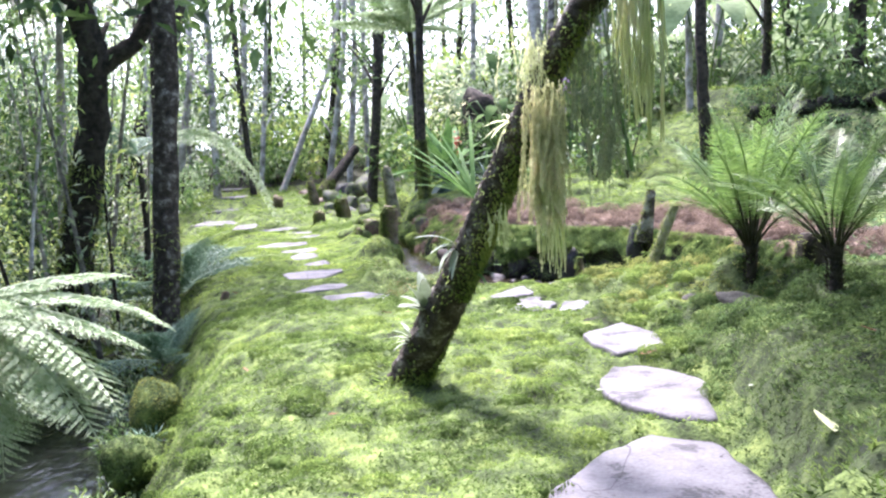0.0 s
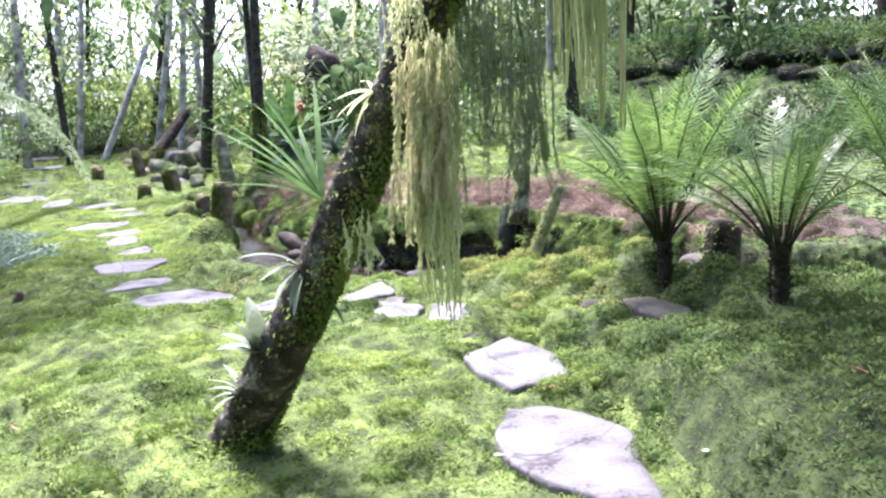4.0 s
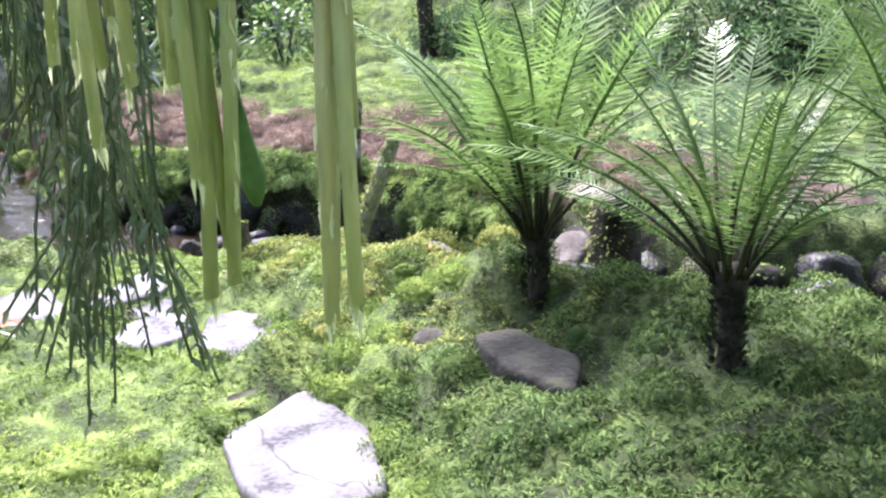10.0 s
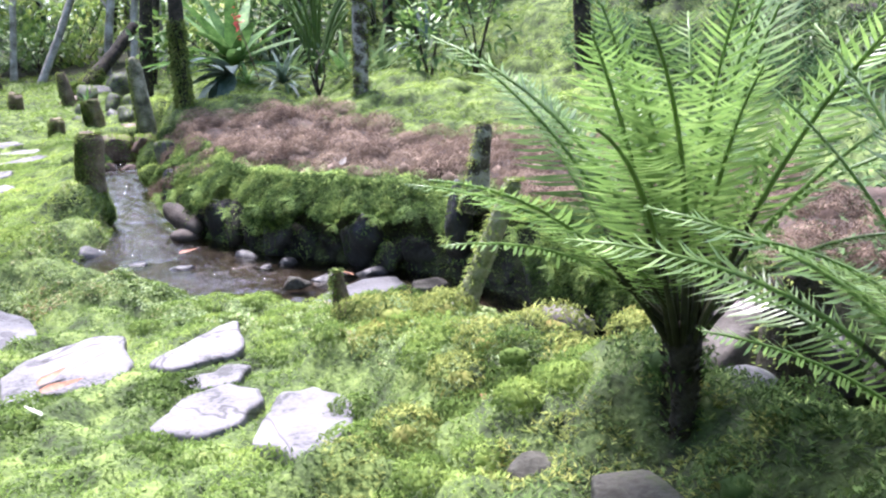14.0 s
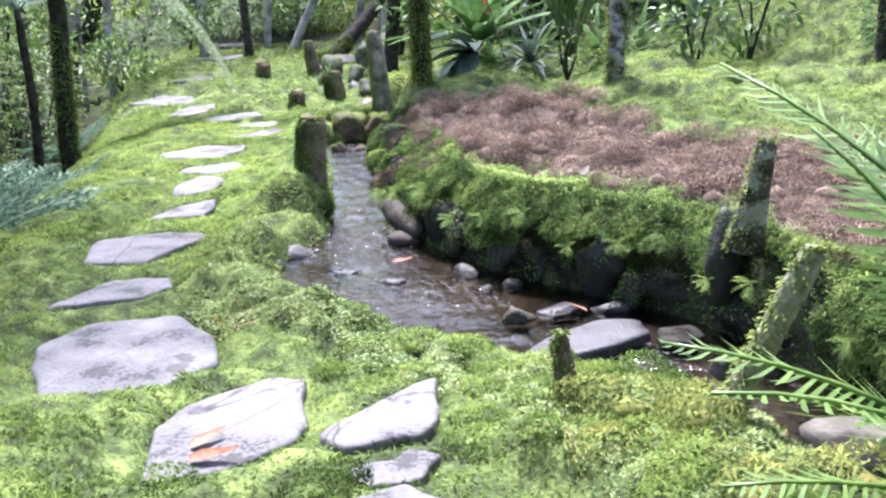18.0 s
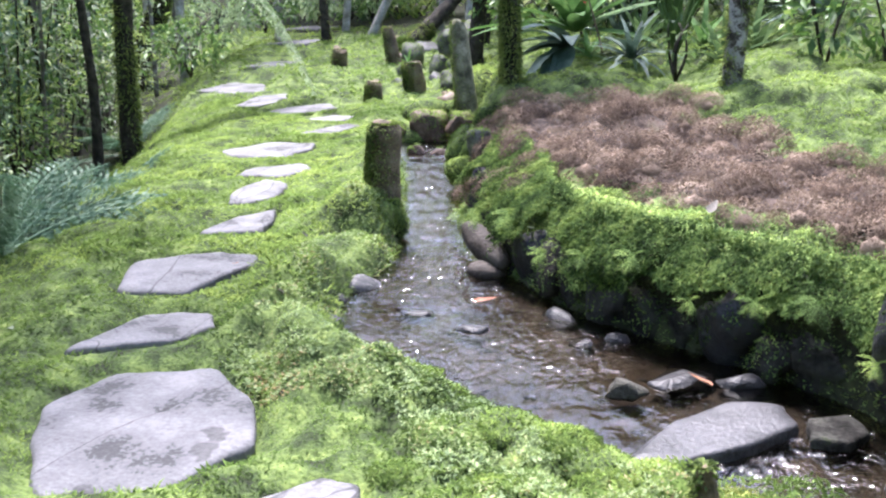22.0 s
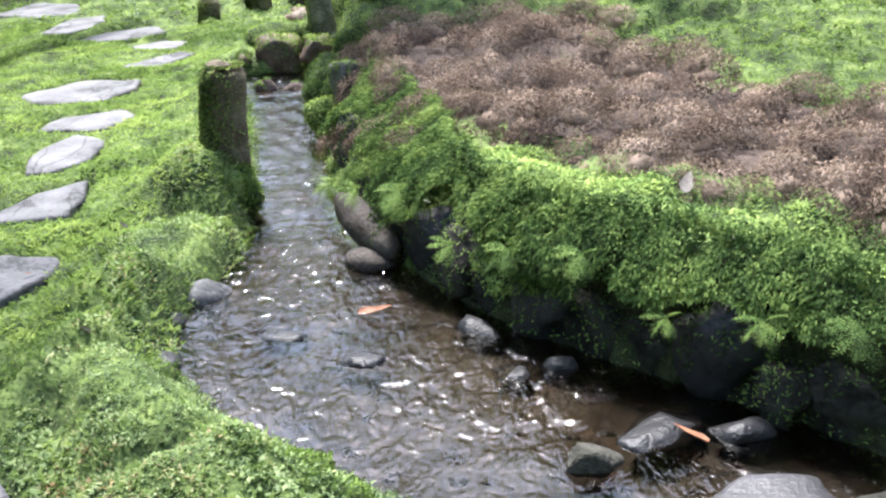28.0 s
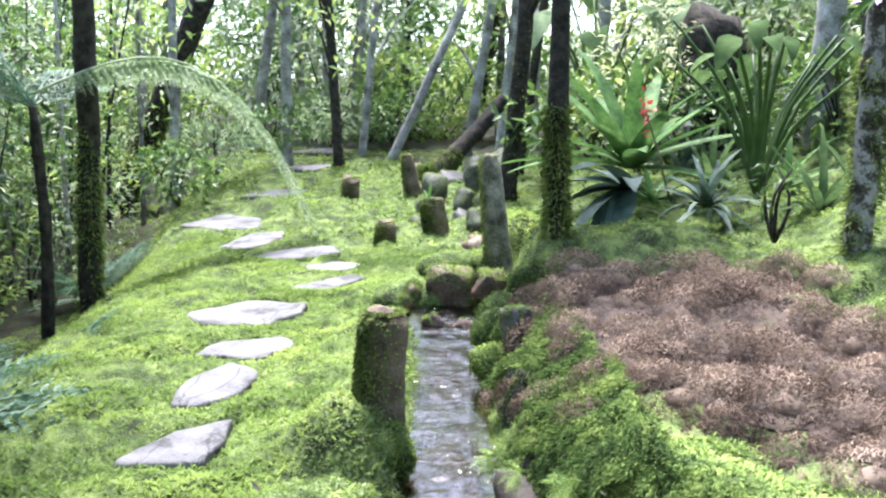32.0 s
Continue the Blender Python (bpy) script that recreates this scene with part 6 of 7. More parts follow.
# ---- saplings and thin stems on the brook side ----
for i in range(64):
    y = _r.uniform(8.2, 21)
    e = float(np.interp(y, EDGE_Y, EDGE_X))
    x = e - _r.uniform(0.5, 3.6)
    z = gz(x, y, False)
    h = _r.uniform(2.2, 4.5)
    ob = thing("sapling", (x, y, z), "thin grey sapling with sparse leaves by the brook", "sapling", "saplings")
    lean = _r.normal(0, 0.35, 2)
    P = smooth_line([(x, y, z - 0.05), (x + lean[0] * 0.4, y + lean[1] * 0.4, z + h * 0.5), (x + lean[0], y + lean[1], z + h)], 10)
    v, f = tube(P, np.linspace(_r.uniform(0.015, 0.04), 0.008, 10), 6, 0.06, i)
    part("stem", v, f, [M_PALETRUNK, M_PALE, M_BARK][i % 3], ob)
    n = 190
    k = _r.uniform(0.25, 1, n)
    c = np.stack([np.interp(k, np.linspace(0, 1, 10), P[:, j]) for j in range(3)], 1) + _r.normal(0, 0.2, (n, 3))
    v, f = blades(c, _r.normal(size=(n, 3)) + np.array([0, 0, -0.3]), _r.uniform(0.06, 0.13, n), _r.uniform(0.02, 0.045, n), seed=i)
    part("leaves", v, f, [M_LEAF, M_HAZELEAF, M_BRIGHT][i % 3], ob)


# ---- shrubs ----
def shrub(at, rad, n, leaf, material, seed, label, name="shrub", slim=0.4, group=""):
    r = np.random.RandomState(seed)
    ob = thing(name, at, label, name, group)
    for i in range(4):
        a = r.uniform(0, 6.283)
        e = np.array(at) + np.array([math.cos(a) * rad[0] * 0.6, math.sin(a) * rad[1] * 0.6, rad[2] * r.uniform(1.0, 1.8)])
        v, f = tube(smooth_line([np.array(at) - np.array([0, 0, 0.08]), (np.array(at) + e) / 2 + r.normal(size=3) * 0.06, e], 6), np.linspace(0.014, 0.005, 6), 5, 0, seed + i)
        part("stem", v, f, M_BARK, ob)
    d = ball(n, seed) * r.uniform(0.3, 1, (n, 1)) ** 0.5
    k = waves(d[:, 0] * 3 + d[:, 2] * 2, d[:, 1] * 3 - d[:, 2], 2.6, seed) > -0.35
    c = np.array(at) + np.array([0, 0, rad[2]]) + d * np.array(rad)
    v, f = blades(c[k], (d + r.normal(size=(n, 3)) * 0.7 + np.array([0, 0, -0.1]))[k], (r.uniform(0.6, 1.3, n) * leaf)[k], (r.uniform(0.8, 1.2, n) * leaf * slim)[k], seed=seed)
    part("foliage", v, f, material, ob)
    return ob


_i = 0
for y in np.arange(7.2, 22, 0.85):
    e = float(np.interp(y, EDGE_Y, EDGE_X))
    for off, hh, lf in ((0.9, 0.5, 0.07), (2.3, 1.0, 0.10), (4.0, 1.7, 0.14)):
        if off < 1 and y < 8.6:
            continue
        x = e - off - _r.uniform(0, 0.6)
        yy = y + _r.uniform(-0.3, 0.3)
        _i += 1
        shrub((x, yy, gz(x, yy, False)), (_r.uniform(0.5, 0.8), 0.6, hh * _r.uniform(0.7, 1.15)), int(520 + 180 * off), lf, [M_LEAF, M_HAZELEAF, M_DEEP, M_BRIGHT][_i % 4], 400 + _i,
              ["green leafy shrub in the shade by the brook", "pale leafy shrub by the brook", "dense dark undergrowth by the brook", "light green leafy shrub with sunlight put into its tone"][_i % 4], group="brook side shrubs")
for i in range(14):
    y = 8.4 + i * 0.62
    x = float(np.interp(y, EDGE_Y, EDGE_X)) - 2.2 - _r.uniform(0, 0.7)
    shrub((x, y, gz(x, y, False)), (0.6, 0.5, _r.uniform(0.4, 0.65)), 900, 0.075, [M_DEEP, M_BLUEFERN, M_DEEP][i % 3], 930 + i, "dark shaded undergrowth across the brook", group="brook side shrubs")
for i in range(10):
    x, y = _r.uniform(-8.6, -5.6), _r.uniform(11.5, 17.5)
    shrub((x, y, gz(x, y, False)), (0.9, 0.8, _r.uniform(1.3, 1.9)), 1500, 0.10, [M_LEAF, M_DEEP, M_BLUEFERN][i % 3], 960 + i, "tall airy leafy shrub in the brook side wood", group="brook side shrubs")
for i in range(84):
    x, y = _r.uniform(-12, 9), _r.uniform(20.5, 28)
    hh = _r.uniform(0.3, 0.75) if x > -5.5 else _r.uniform(0.9, 1.7)
    if i < 16:
        x, y, hh = _r.uniform(-2.0, 6.5), _r.uniform(16.8, 21), _r.uniform(0.35, 0.8)
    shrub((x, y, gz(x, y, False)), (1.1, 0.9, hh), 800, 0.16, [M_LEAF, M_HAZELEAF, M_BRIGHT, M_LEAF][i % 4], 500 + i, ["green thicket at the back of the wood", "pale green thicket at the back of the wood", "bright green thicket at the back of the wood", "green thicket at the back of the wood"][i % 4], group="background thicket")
shrub((1.15, 13.6, 0.72), (0.34, 0.3, 0.36), 240, 0.12, M_LEAF, 560, "thin-stemmed leafy bush on the mossy slope", slim=0.4)
shrub((1.6, 14.0, 0.75), (0.4, 0.3, 0.42), 260, 0.12, M_LEAF, 561, "leafy bush with thin stems on the slope", slim=0.4)
shrub((0.15, 13.2, 0.7), (0.12, 0.12, 0.2), 60, 0.08, M_DEEP, 562, "small leafy plant beside the lichen tree")
shrub((-0.95, 16.6, 0.6), (0.5, 0.4, 0.9), 500, 0.10, M_PALESTRAND, 563, "pale feathery bush behind the bromeliads", slim=0.1)
# steep green bank on the far side
for i in range(26):
    s = i / 25
    x, y = 2.6 + 3.6 * s + _r.uniform(-0.3, 0.3), 12.9 - 4.6 * s + _r.uniform(-0.4, 0.5)
    shrub((x, y, gz(x, y, False) - 0.05), (0.46, 0.44, 0.2), 1100, 0.06, [M_SLOPE, M_SLOPE, M_DEEP][i % 3], 600 + i, "low deep green fern growth covering the steep bank", name="ground_fern", slim=0.35, group="bank growth")
# terrace wall blocks, tree shade put into their dark rock
for i in range(48):
    s, row = (i % 16) / 15, i // 16
    x, y = 3.1 + 3.8 * s + _r.uniform(-0.12, 0.12) + 0.13 * row, 13.35 - 5.0 * s + _r.uniform(-0.1, 0.1) + 0.09 * row
    z = gz(3.1 + 3.8 * s, 13.35 - 5.0 * s, False)
    mossy_rock((x, y, z - 0.1 + 0.2 * row), (_r.uniform(0.25, 0.42), 0.24, _r.uniform(0.10, 0.17)), 700 + i, "mossy block of the terrace wall, darkened for tree shade", M_SHADEROCK, turn=-53 + _r.uniform(-20, 20), name="terrace_stone", group="terrace stones", facets=20, cover=0.95, moss=M_WALLMOSS, rough=0.2, n=900)
for i in range(22):
    s = i / 21
    x, y = 3.5 + 3.8 * s + _r.uniform(-0.2, 0.2), 13.7 - 5.0 * s + _r.uniform(-0.2, 0.2)
    shrub((x, y, gz(x, y, False) + 0.05), (0.5, 0.42, 0.26), 1000, 0.065, [M_SLOPE, M_FEATHER][i % 2], 760 + i, "moss and small ferns capping the terrace wall", name="ground_fern", slim=0.35, group="bank growth")
for i in range(9):
    x, y = _r.uniform(4.2, 10), _r.uniform(12.5, 17)
    shrub((x, y, gz(x, y, False)), (0.9, 0.8, _r.uniform(0.5, 1.1)), 800, 0.16, [M_DEEP, M_LEAF, M_DEEP][i % 3], 800 + i, "dark leafy thicket above the terrace", group="background thicket")

for i in range(16):
    y = 4.4 + i * 0.42
    x = float(np.interp(y, EDGE_Y, EDGE_X)) - _r.uniform(0.35, 0.8)
    shrub((x, y, gz(x, y, False)), (0.22, 0.25, 0.14), 420, 0.055, [M_DEEP, M_BLUEFERN, M_LEAF][i % 3], 900 + i, "small green leafy growth on the brook's bank", name="bank_plant", slim=0.3, group="brook bank plants")

# ---- large rosettes at the back ----
rosette("bromeliad", (-0.85, 15.2, 0.8), 20, 1.2, 0.17, M_STRAP, "big glossy green bromeliad with broad pointed leaves", (8, 70), 0.45, 20)
rosette("agave", (-0.72, 14.0, 0.78), 10, 0.75, 0.17, M_BLUELEAF, "drooping bluish broad-leaved plant by the moss lawn", (-25, 45), 0.9, 21, facing=215, spread=160)
rosette("bromeliad", (-0.25, 14.2, 0.66), 34, 0.52, 0.05, M_BLUELEAF, "spiky grey green bromeliad on the moss", (5, 80), 0.9, 22)
rosette("bromeliad", (-0.62, 14.4, 0.66), 12, 0.34, 0.05, M_STRAP, "smaller green bromeliad on the moss", (10, 80), 0.8, 23)
rosette("bromeliad", (-2.5, 15.48, 0.45), 7, 0.22, 0.03, M_STRAP, "small green bromeliad on a stump", (20, 80), 0.6, 24)
rosette("bromeliad", (-6.2, 18.9, 0.2), 14, 0.45, 0.06, M_BRIGHT, "yellow green bromeliad beside the path", (10, 75), 0.8, 25)
for i, (x, y) in enumerate([(0.25, 15.6), (0.7, 15.1), (1.2, 15.4), (1.0, 16.0), (-0.3, 15.7), (-0.55, 16.1), (1.8, 15.8), (0.45, 14.5)]):
    rosette("bromeliad", (x, y, gz(x, y, False) + 0.05), 16, 0.6 + 0.12 * (i % 3), 0.06, [M_STRAP, M_BROAD, M_BLUELEAF][i % 3], "dark green strap-leaved bromeliad in the planted bed", (15, 80), 0.7, 30 + i, group="planted bed")
for i in range(12):
    x, y = _r.uniform(-0.6, 3.4), _r.uniform(15.2, 17.0)
    shrub((x, y, gz(x, y, False)), (0.45, 0.4, _r.uniform(0.3, 0.6)), 420, 0.12, [M_DEEP, M_LEAF, M_DEEP][i % 3], 860 + i, "dark leafy plants filling the planted bed", group="planted bed")
ob = thing("flower_spike", (-0.5, 14.35, 0.7), "red bromeliad flower spike on an arching stem", "flower")
v, f = tube(smooth_line([(-0.5, 14.35, 0.7), (-0.58, 14.33, 1.0), (-0.66, 14.3, 1.25)], 8), np.linspace(0.009, 0.006, 8), 6)
part("stem", v, f, M_WOOD, ob)
_c = np.array([(-0.66, 14.3, 1.25)]) + np.random.RandomState(2).normal(size=(40, 3)) * np.array([0.02, 0.02, 0.06])
v, f = blades(_c, np.random.RandomState(3).normal(size=(40, 3)) + np.array([0, 0, 0.6]), 0.045, 0.02, seed=4)
part("petals", v, f, M_RED, ob)
ob = thing("orchid", (0.56, 12.8, 2.0), "lilac orchid flowers on the lichen tree", "flower")
_c = np.array([(0.64, 12.75, 1.92)]) + np.random.RandomState(5).normal(size=(60, 3)) * np.array([0.07, 0.05, 0.1])
v, f = blades(_c, np.random.RandomState(6).normal(size=(60, 3)), 0.06, 0.045, seed=7)
part("petals", v, f, M_LILAC, ob)
v, f = blades(np.array([(0.57, 12.8, 1.9)] * 14) + 0.0, np.random.RandomState(8).normal(size=(14, 3)) + np.array([0, 0, -0.5]), 0.3, 0.02, seed=8)
part("leaves", v, f, M_STRAP, ob)


def broadleaf(at, n, h, leaf, seed, label):
    """Large heart-shaped leaves on long stalks."""
    r = np.random.RandomState(seed)
    ob = thing("broad_leaved_plant", at, label, "plant")
    for i in range(n):
        a, el = i * 2.4, r.uniform(0.4, 1.0)
        e = np.array([math.cos(a) * h * 0.6 * el, math.sin(a) * h * 0.6 * el, h * r.uniform(0.7, 1.05)])
        v, f = tube(smooth_line([(0, 0, 0), e * np.array([0.35, 0.35, 0.6]), e], 7), np.linspace(0.02, 0.010, 7), 6)
        put("stalk", raw("stalk", v, f, M_DEEP), ob)
        L = leaf * r.uniform(0.8, 1.15)
        sv, sf = strap_mesh(L, L * 0.62, 1.0, seed + i, crease=0.12, taper=0.7)
        put("leaf", raw("leaf", sv, sf, M_PALEBROAD if leaf > 0.8 or (leaf > 0.45 and i % 2) else M_BROAD), ob, Matrix.Translation(e) @ Euler((radians(r.uniform(-20, 20)), radians(r.uniform(-5, 35)), a)).to_matrix().to_4x4())
    return ob


broadleaf((0.05, 14.9, 0.65), 18, 1.15, 0.27, 1, "tall dark-stalked plant with broad green leaves")
broadleaf((3.0, 16.0, 0.9), 9, 2.4, 0.9, 2, "huge grey green broad leaves on tall stalks")
broadleaf((4.1, 15.4, 1.2), 9, 2.4, 0.9, 3, "huge drooping broad leaves on tall stalks")
broadleaf((-1.6, 18.5, 0.5), 9, 1.8, 0.5, 4, "tall plant with sunlit broad leaves")
broadleaf((-0.2, 18.8, 0.6), 9, 2.2, 0.55, 5, "tall plant with broad leaves in the wood")
for i, (x, y, z, s) in enumerate([(-3.1, 18.0, 0.4, 0.3), (-3.5, 18.4, 0.4, 0.25), (-2.8, 18.6, 0.45, 0.35), (-2.4, 16.2, 0.25, 0.2), (-2.0, 15.3, 0.2, 0.2), (-1.3, 14.6, 0.3, 0.16), (-2.1, 14.6, 0.15, 0.17), (-3.2, 17.3, 0.35, 0.22)]):
    mossy_rock((x, y, z - 0.08), (s, s * 0.9, s * 0.7), 720 + i, "mossy dark rock by the upper stream", [M_ROCK, M_BROWNROCK, M_WETROCK][i % 3], turn=30 * i, tilt=8, group="upper stream rocks")
ob = tree_at([(-3.3, 17.9, 0.35), (-3.0, 18.4, 0.75), (-2.7, 18.9, 1.2)], 0.10, 0.08, "fallen mossy log leaning across the upper stream", M_BARK, 90, moss=2600, limbs=0, flare=1.0)

for i, (x, y) in enumerate([(-5.25, 16.2), (-5.45, 17.3), (-5.3, 18.3), (-5.0, 19.3), (-4.4, 19.9)]):
    shrub((x, y, gz(x, y) + 0.2), (0.42, 0.5, 0.26), 420, 0.10, [M_LEAF, M_PALEBROAD][i % 2], 590 + i, "low leafy bush along the edge of the mossy slope", slim=0.4, group="edge bushes")

# ---- fallen leaves ----
_r = np.random.RandomState(44)


def dry_leaf(x, y, z, L, az, seed, material=None, label="dry curled orange brown leaf fallen on the ground"):
    v, f = strap_mesh(L, L * 0.42, -0.5, seed, crease=0.6, taper=0.6)
    put("fallen_leaf", raw("fallen_leaf", v, f, material or M_DRY), m=Matrix.Translation((x, y, z)) @ Euler((radians(12), 0, radians(az))).to_matrix().to_4x4(), label=label, category="leaf", group="fallen leaves")


dry_leaf(-0.55, 7.56, 0.125, 0.12, 60, 1, label="dry orange leaf lying on a stepping stone")
dry_leaf(-0.52, 7.48, 0.125, 0.14, 20, 2, label="dry orange leaf lying on a stepping stone")
dry_leaf(0.64, 5.30, 0.21, 0.09, 20, 3)
dry_leaf(1.03, 3.36, gz(1.03, 3.36) + 0.03, 0.14, 100, 4, M_PALESTRAND, "long pale dry leaf on the moss")
dry_leaf(0.48, 9.72, 0.54, 0.11, 80, 5, M_PALEROCK, "pale curled dry leaf on the mossy bank")
dry_leaf(-0.52, 10.0, 0.015, 0.10, 10, 6, label="dry orange leaf drifting in the stream")
dry_leaf(0.53, 9.28, 0.02, 0.09, 150, 7, label="orange leaf caught among stream stones")
dry_leaf(0.42, 6.1, gz(0.42, 6.1) + 0.03, 0.09, 10, 8, M_SLABROCK, "small grey curled leaf on the moss")
for i in range(46):
    x, y = _r.uniform(-3.2, 2.4), _r.uniform(3.2, 13.5)
    if inside(np.array([[x, y]]), STREAM)[0]:
        continue
    dry_leaf(x, y, gz(x, y) + 0.03, _r.uniform(0.035, 0.075), _r.uniform(0, 360), 20 + i, [M_DRY, M_SLABROCK, M_PALELEAF][i % 3], ["small dry orange leaf on the moss", "small dry brown leaf on the moss", "small pale leaf on the moss"][i % 3])

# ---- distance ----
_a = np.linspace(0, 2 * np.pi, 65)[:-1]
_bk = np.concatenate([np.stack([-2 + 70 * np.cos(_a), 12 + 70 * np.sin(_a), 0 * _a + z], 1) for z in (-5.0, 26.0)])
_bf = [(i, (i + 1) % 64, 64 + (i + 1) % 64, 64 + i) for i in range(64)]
# unseen arc behind and beside the view, added to cut low sky light
_wa = np.linspace(radians(165), radians(350), 60)
_wx, _wy = -1 + 13 * np.cos(_wa), 5 + 13 * np.sin(_wa)
_wv = np.concatenate([np.stack([_wx, _wy, 0 * _wa + z], 1) for z in (-2.0, 3.0, 9.0)])
_wf = [(r0 * 60 + i, r0 * 60 + i + 1, r0 * 60 + 61 + i, r0 * 60 + 60 + i) for r0 in (0, 1) for i in range(59)]
put("backdrop_screen", raw("backdrop_screen", _wv, _wf, M_DEEP), kind="structure", label="plain dark green screen out of view, added to block low sky light", category="backdrop")
# the ring glows in place of bright sky, for tree gaps and water reflections
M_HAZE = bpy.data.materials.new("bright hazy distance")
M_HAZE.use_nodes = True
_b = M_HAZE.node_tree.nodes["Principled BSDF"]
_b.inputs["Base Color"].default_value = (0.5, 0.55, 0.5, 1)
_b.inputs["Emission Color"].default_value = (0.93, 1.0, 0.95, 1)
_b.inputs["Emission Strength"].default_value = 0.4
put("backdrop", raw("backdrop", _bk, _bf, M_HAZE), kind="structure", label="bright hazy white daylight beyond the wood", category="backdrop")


# ---- moss, as tufts over the ground ----
def brown_here(x, y):
    p = np.stack([x, y], 1)
    dr = fold(p, BANK_R)
    right = inside(p, BANK_R + [(30, 5.0), (30, 60), (-1.62, 60)])
    edge = 0.12 * waves(x, y, 4.0, 31) + 0.08 * waves(x, y, 11.0, 32)
    return right & (dr > 0.16 + 0.36 * step(-0.6, -0.2, x) * step(1.6, 1.0, x) + edge * 0.8) & (dr < 1.62 + edge * 1.5) & (y < 12.9 + edge) & (y > 6.0)


# the brown bed itself and the bank's earth face, darkened for shaded hollows
def patch(name, where, lift, material, x0, x1, y0, y1, label, category):
    X, Y = np.meshgrid(np.arange(x0, x1, 0.04), np.arange(y0, y1, 0.04))
    ok = where(X.ravel(), Y.ravel()).reshape(X.shape)
    n = np.arange(X.size).reshape(X.shape)
    q = np.stack([n[:-1, :-1], n[:-1, 1:], n[1:, 1:], n[1:, :-1]], -1)
    k = ok[:-1, :-1] & ok[1:, 1:] & ok[1:, :-1] & ok[:-1, 1:]
    put(name, raw(name, np.stack([X, Y, np.maximum(ground_z(X, Y), mesh_z(X, Y)) + lift], -1).reshape(-1, 3), q[k], material), kind="structure", label=label, category=category)


# Floor darker than its moss: crease shade between cushions is in this tone
M_BROWNSOIL = mat("brown moss floor", [(0.016, 0.011, 0.008), (0.038, 0.026, 0.02), (0.07, 0.05, 0.04), (0.06, 0.054, 0.03)], 8, 0.95, 0.8, 45)
patch("moss_bed", lambda x, y: brown_here(x, y) & brown_here(x - 0.1, y - 0.1) & brown_here(x + 0.08, y + 0.08) & brown_here(x - 0.1, y + 0.04), 0.006, M_BROWNSOIL, -1.2, 3.4, 6.0, 12.7, "dry brown moss bed behind the stream wall", "ground")


def soil_here(x, y):
    w = 0.05 * waves(x, y, 9.0, 41) + 0.03 * waves(x, y, 23.0, 42)
    return (np.abs(x - np.interp(y, [3.0, 4.0, 5.4, 5.9], [1.0, 0.98, 0.93, 0.86])) < 0.055 + w) & (y > 3.4) & (y < 5.6) | (np.hypot(x - 0.02, y - 7.25) < 0.13 + w) | (np.hypot(x + 0.13, y - 7.75) < 0.08 + w)


# dark sheet behind the wall stones: shade of the hollows in its colour
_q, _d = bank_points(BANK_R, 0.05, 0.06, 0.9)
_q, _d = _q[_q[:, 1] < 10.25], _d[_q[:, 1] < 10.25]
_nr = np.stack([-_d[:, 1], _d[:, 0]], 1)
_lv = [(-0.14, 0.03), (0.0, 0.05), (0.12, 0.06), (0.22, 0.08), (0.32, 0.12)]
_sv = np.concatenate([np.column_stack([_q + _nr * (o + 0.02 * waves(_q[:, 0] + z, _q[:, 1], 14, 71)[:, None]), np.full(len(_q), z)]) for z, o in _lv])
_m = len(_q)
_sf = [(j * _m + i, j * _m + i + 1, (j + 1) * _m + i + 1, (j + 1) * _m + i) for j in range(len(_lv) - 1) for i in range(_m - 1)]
put("bank_face", raw("bank_face", _sv, _sf, M_SOIL), kind="structure", label="earth face of the stream bank, darkened for its shaded hollows", category="bank")


def scatter(x0, x1, y0, y1, n, seed, bare=0.75):
    r = np.random.RandomState(seed)
    x, y = r.uniform(x0, x1, n), r.uniform(y0, y1, n)
    p = np.stack([x, y], 1)
    ok = ~inside(p, STREAM)
    for sz, poly in STONES:
        c = np.array(poly)
        near = (np.abs(x - c[:, 0].mean()) < 0.9) & (np.abs(y - c[:, 1].mean()) < 0.9)
        q = c.mean(0) + (c - c.mean(0)) * 0.99
        ok[near] &= ~inside(p[near], q)
    e = np.interp(y, EDGE_Y, EDGE_X)
    ok &= (x > e - 0.9) & ~(soil_here(x, y) & (r.uniform(size=n) < 0.35))
    # creases between the cushions stay bare
    soft = 0.5 + 0.5 * np.clip(waves(x, y, 1.6, 12), -1, 1)
    ok &= (billow(x, y, 0.19, 1) > 0.05 + 0.4 * r.uniform(size=n) * soft) | (r.uniform(size=n) > bare)
    return x[ok], y[ok]


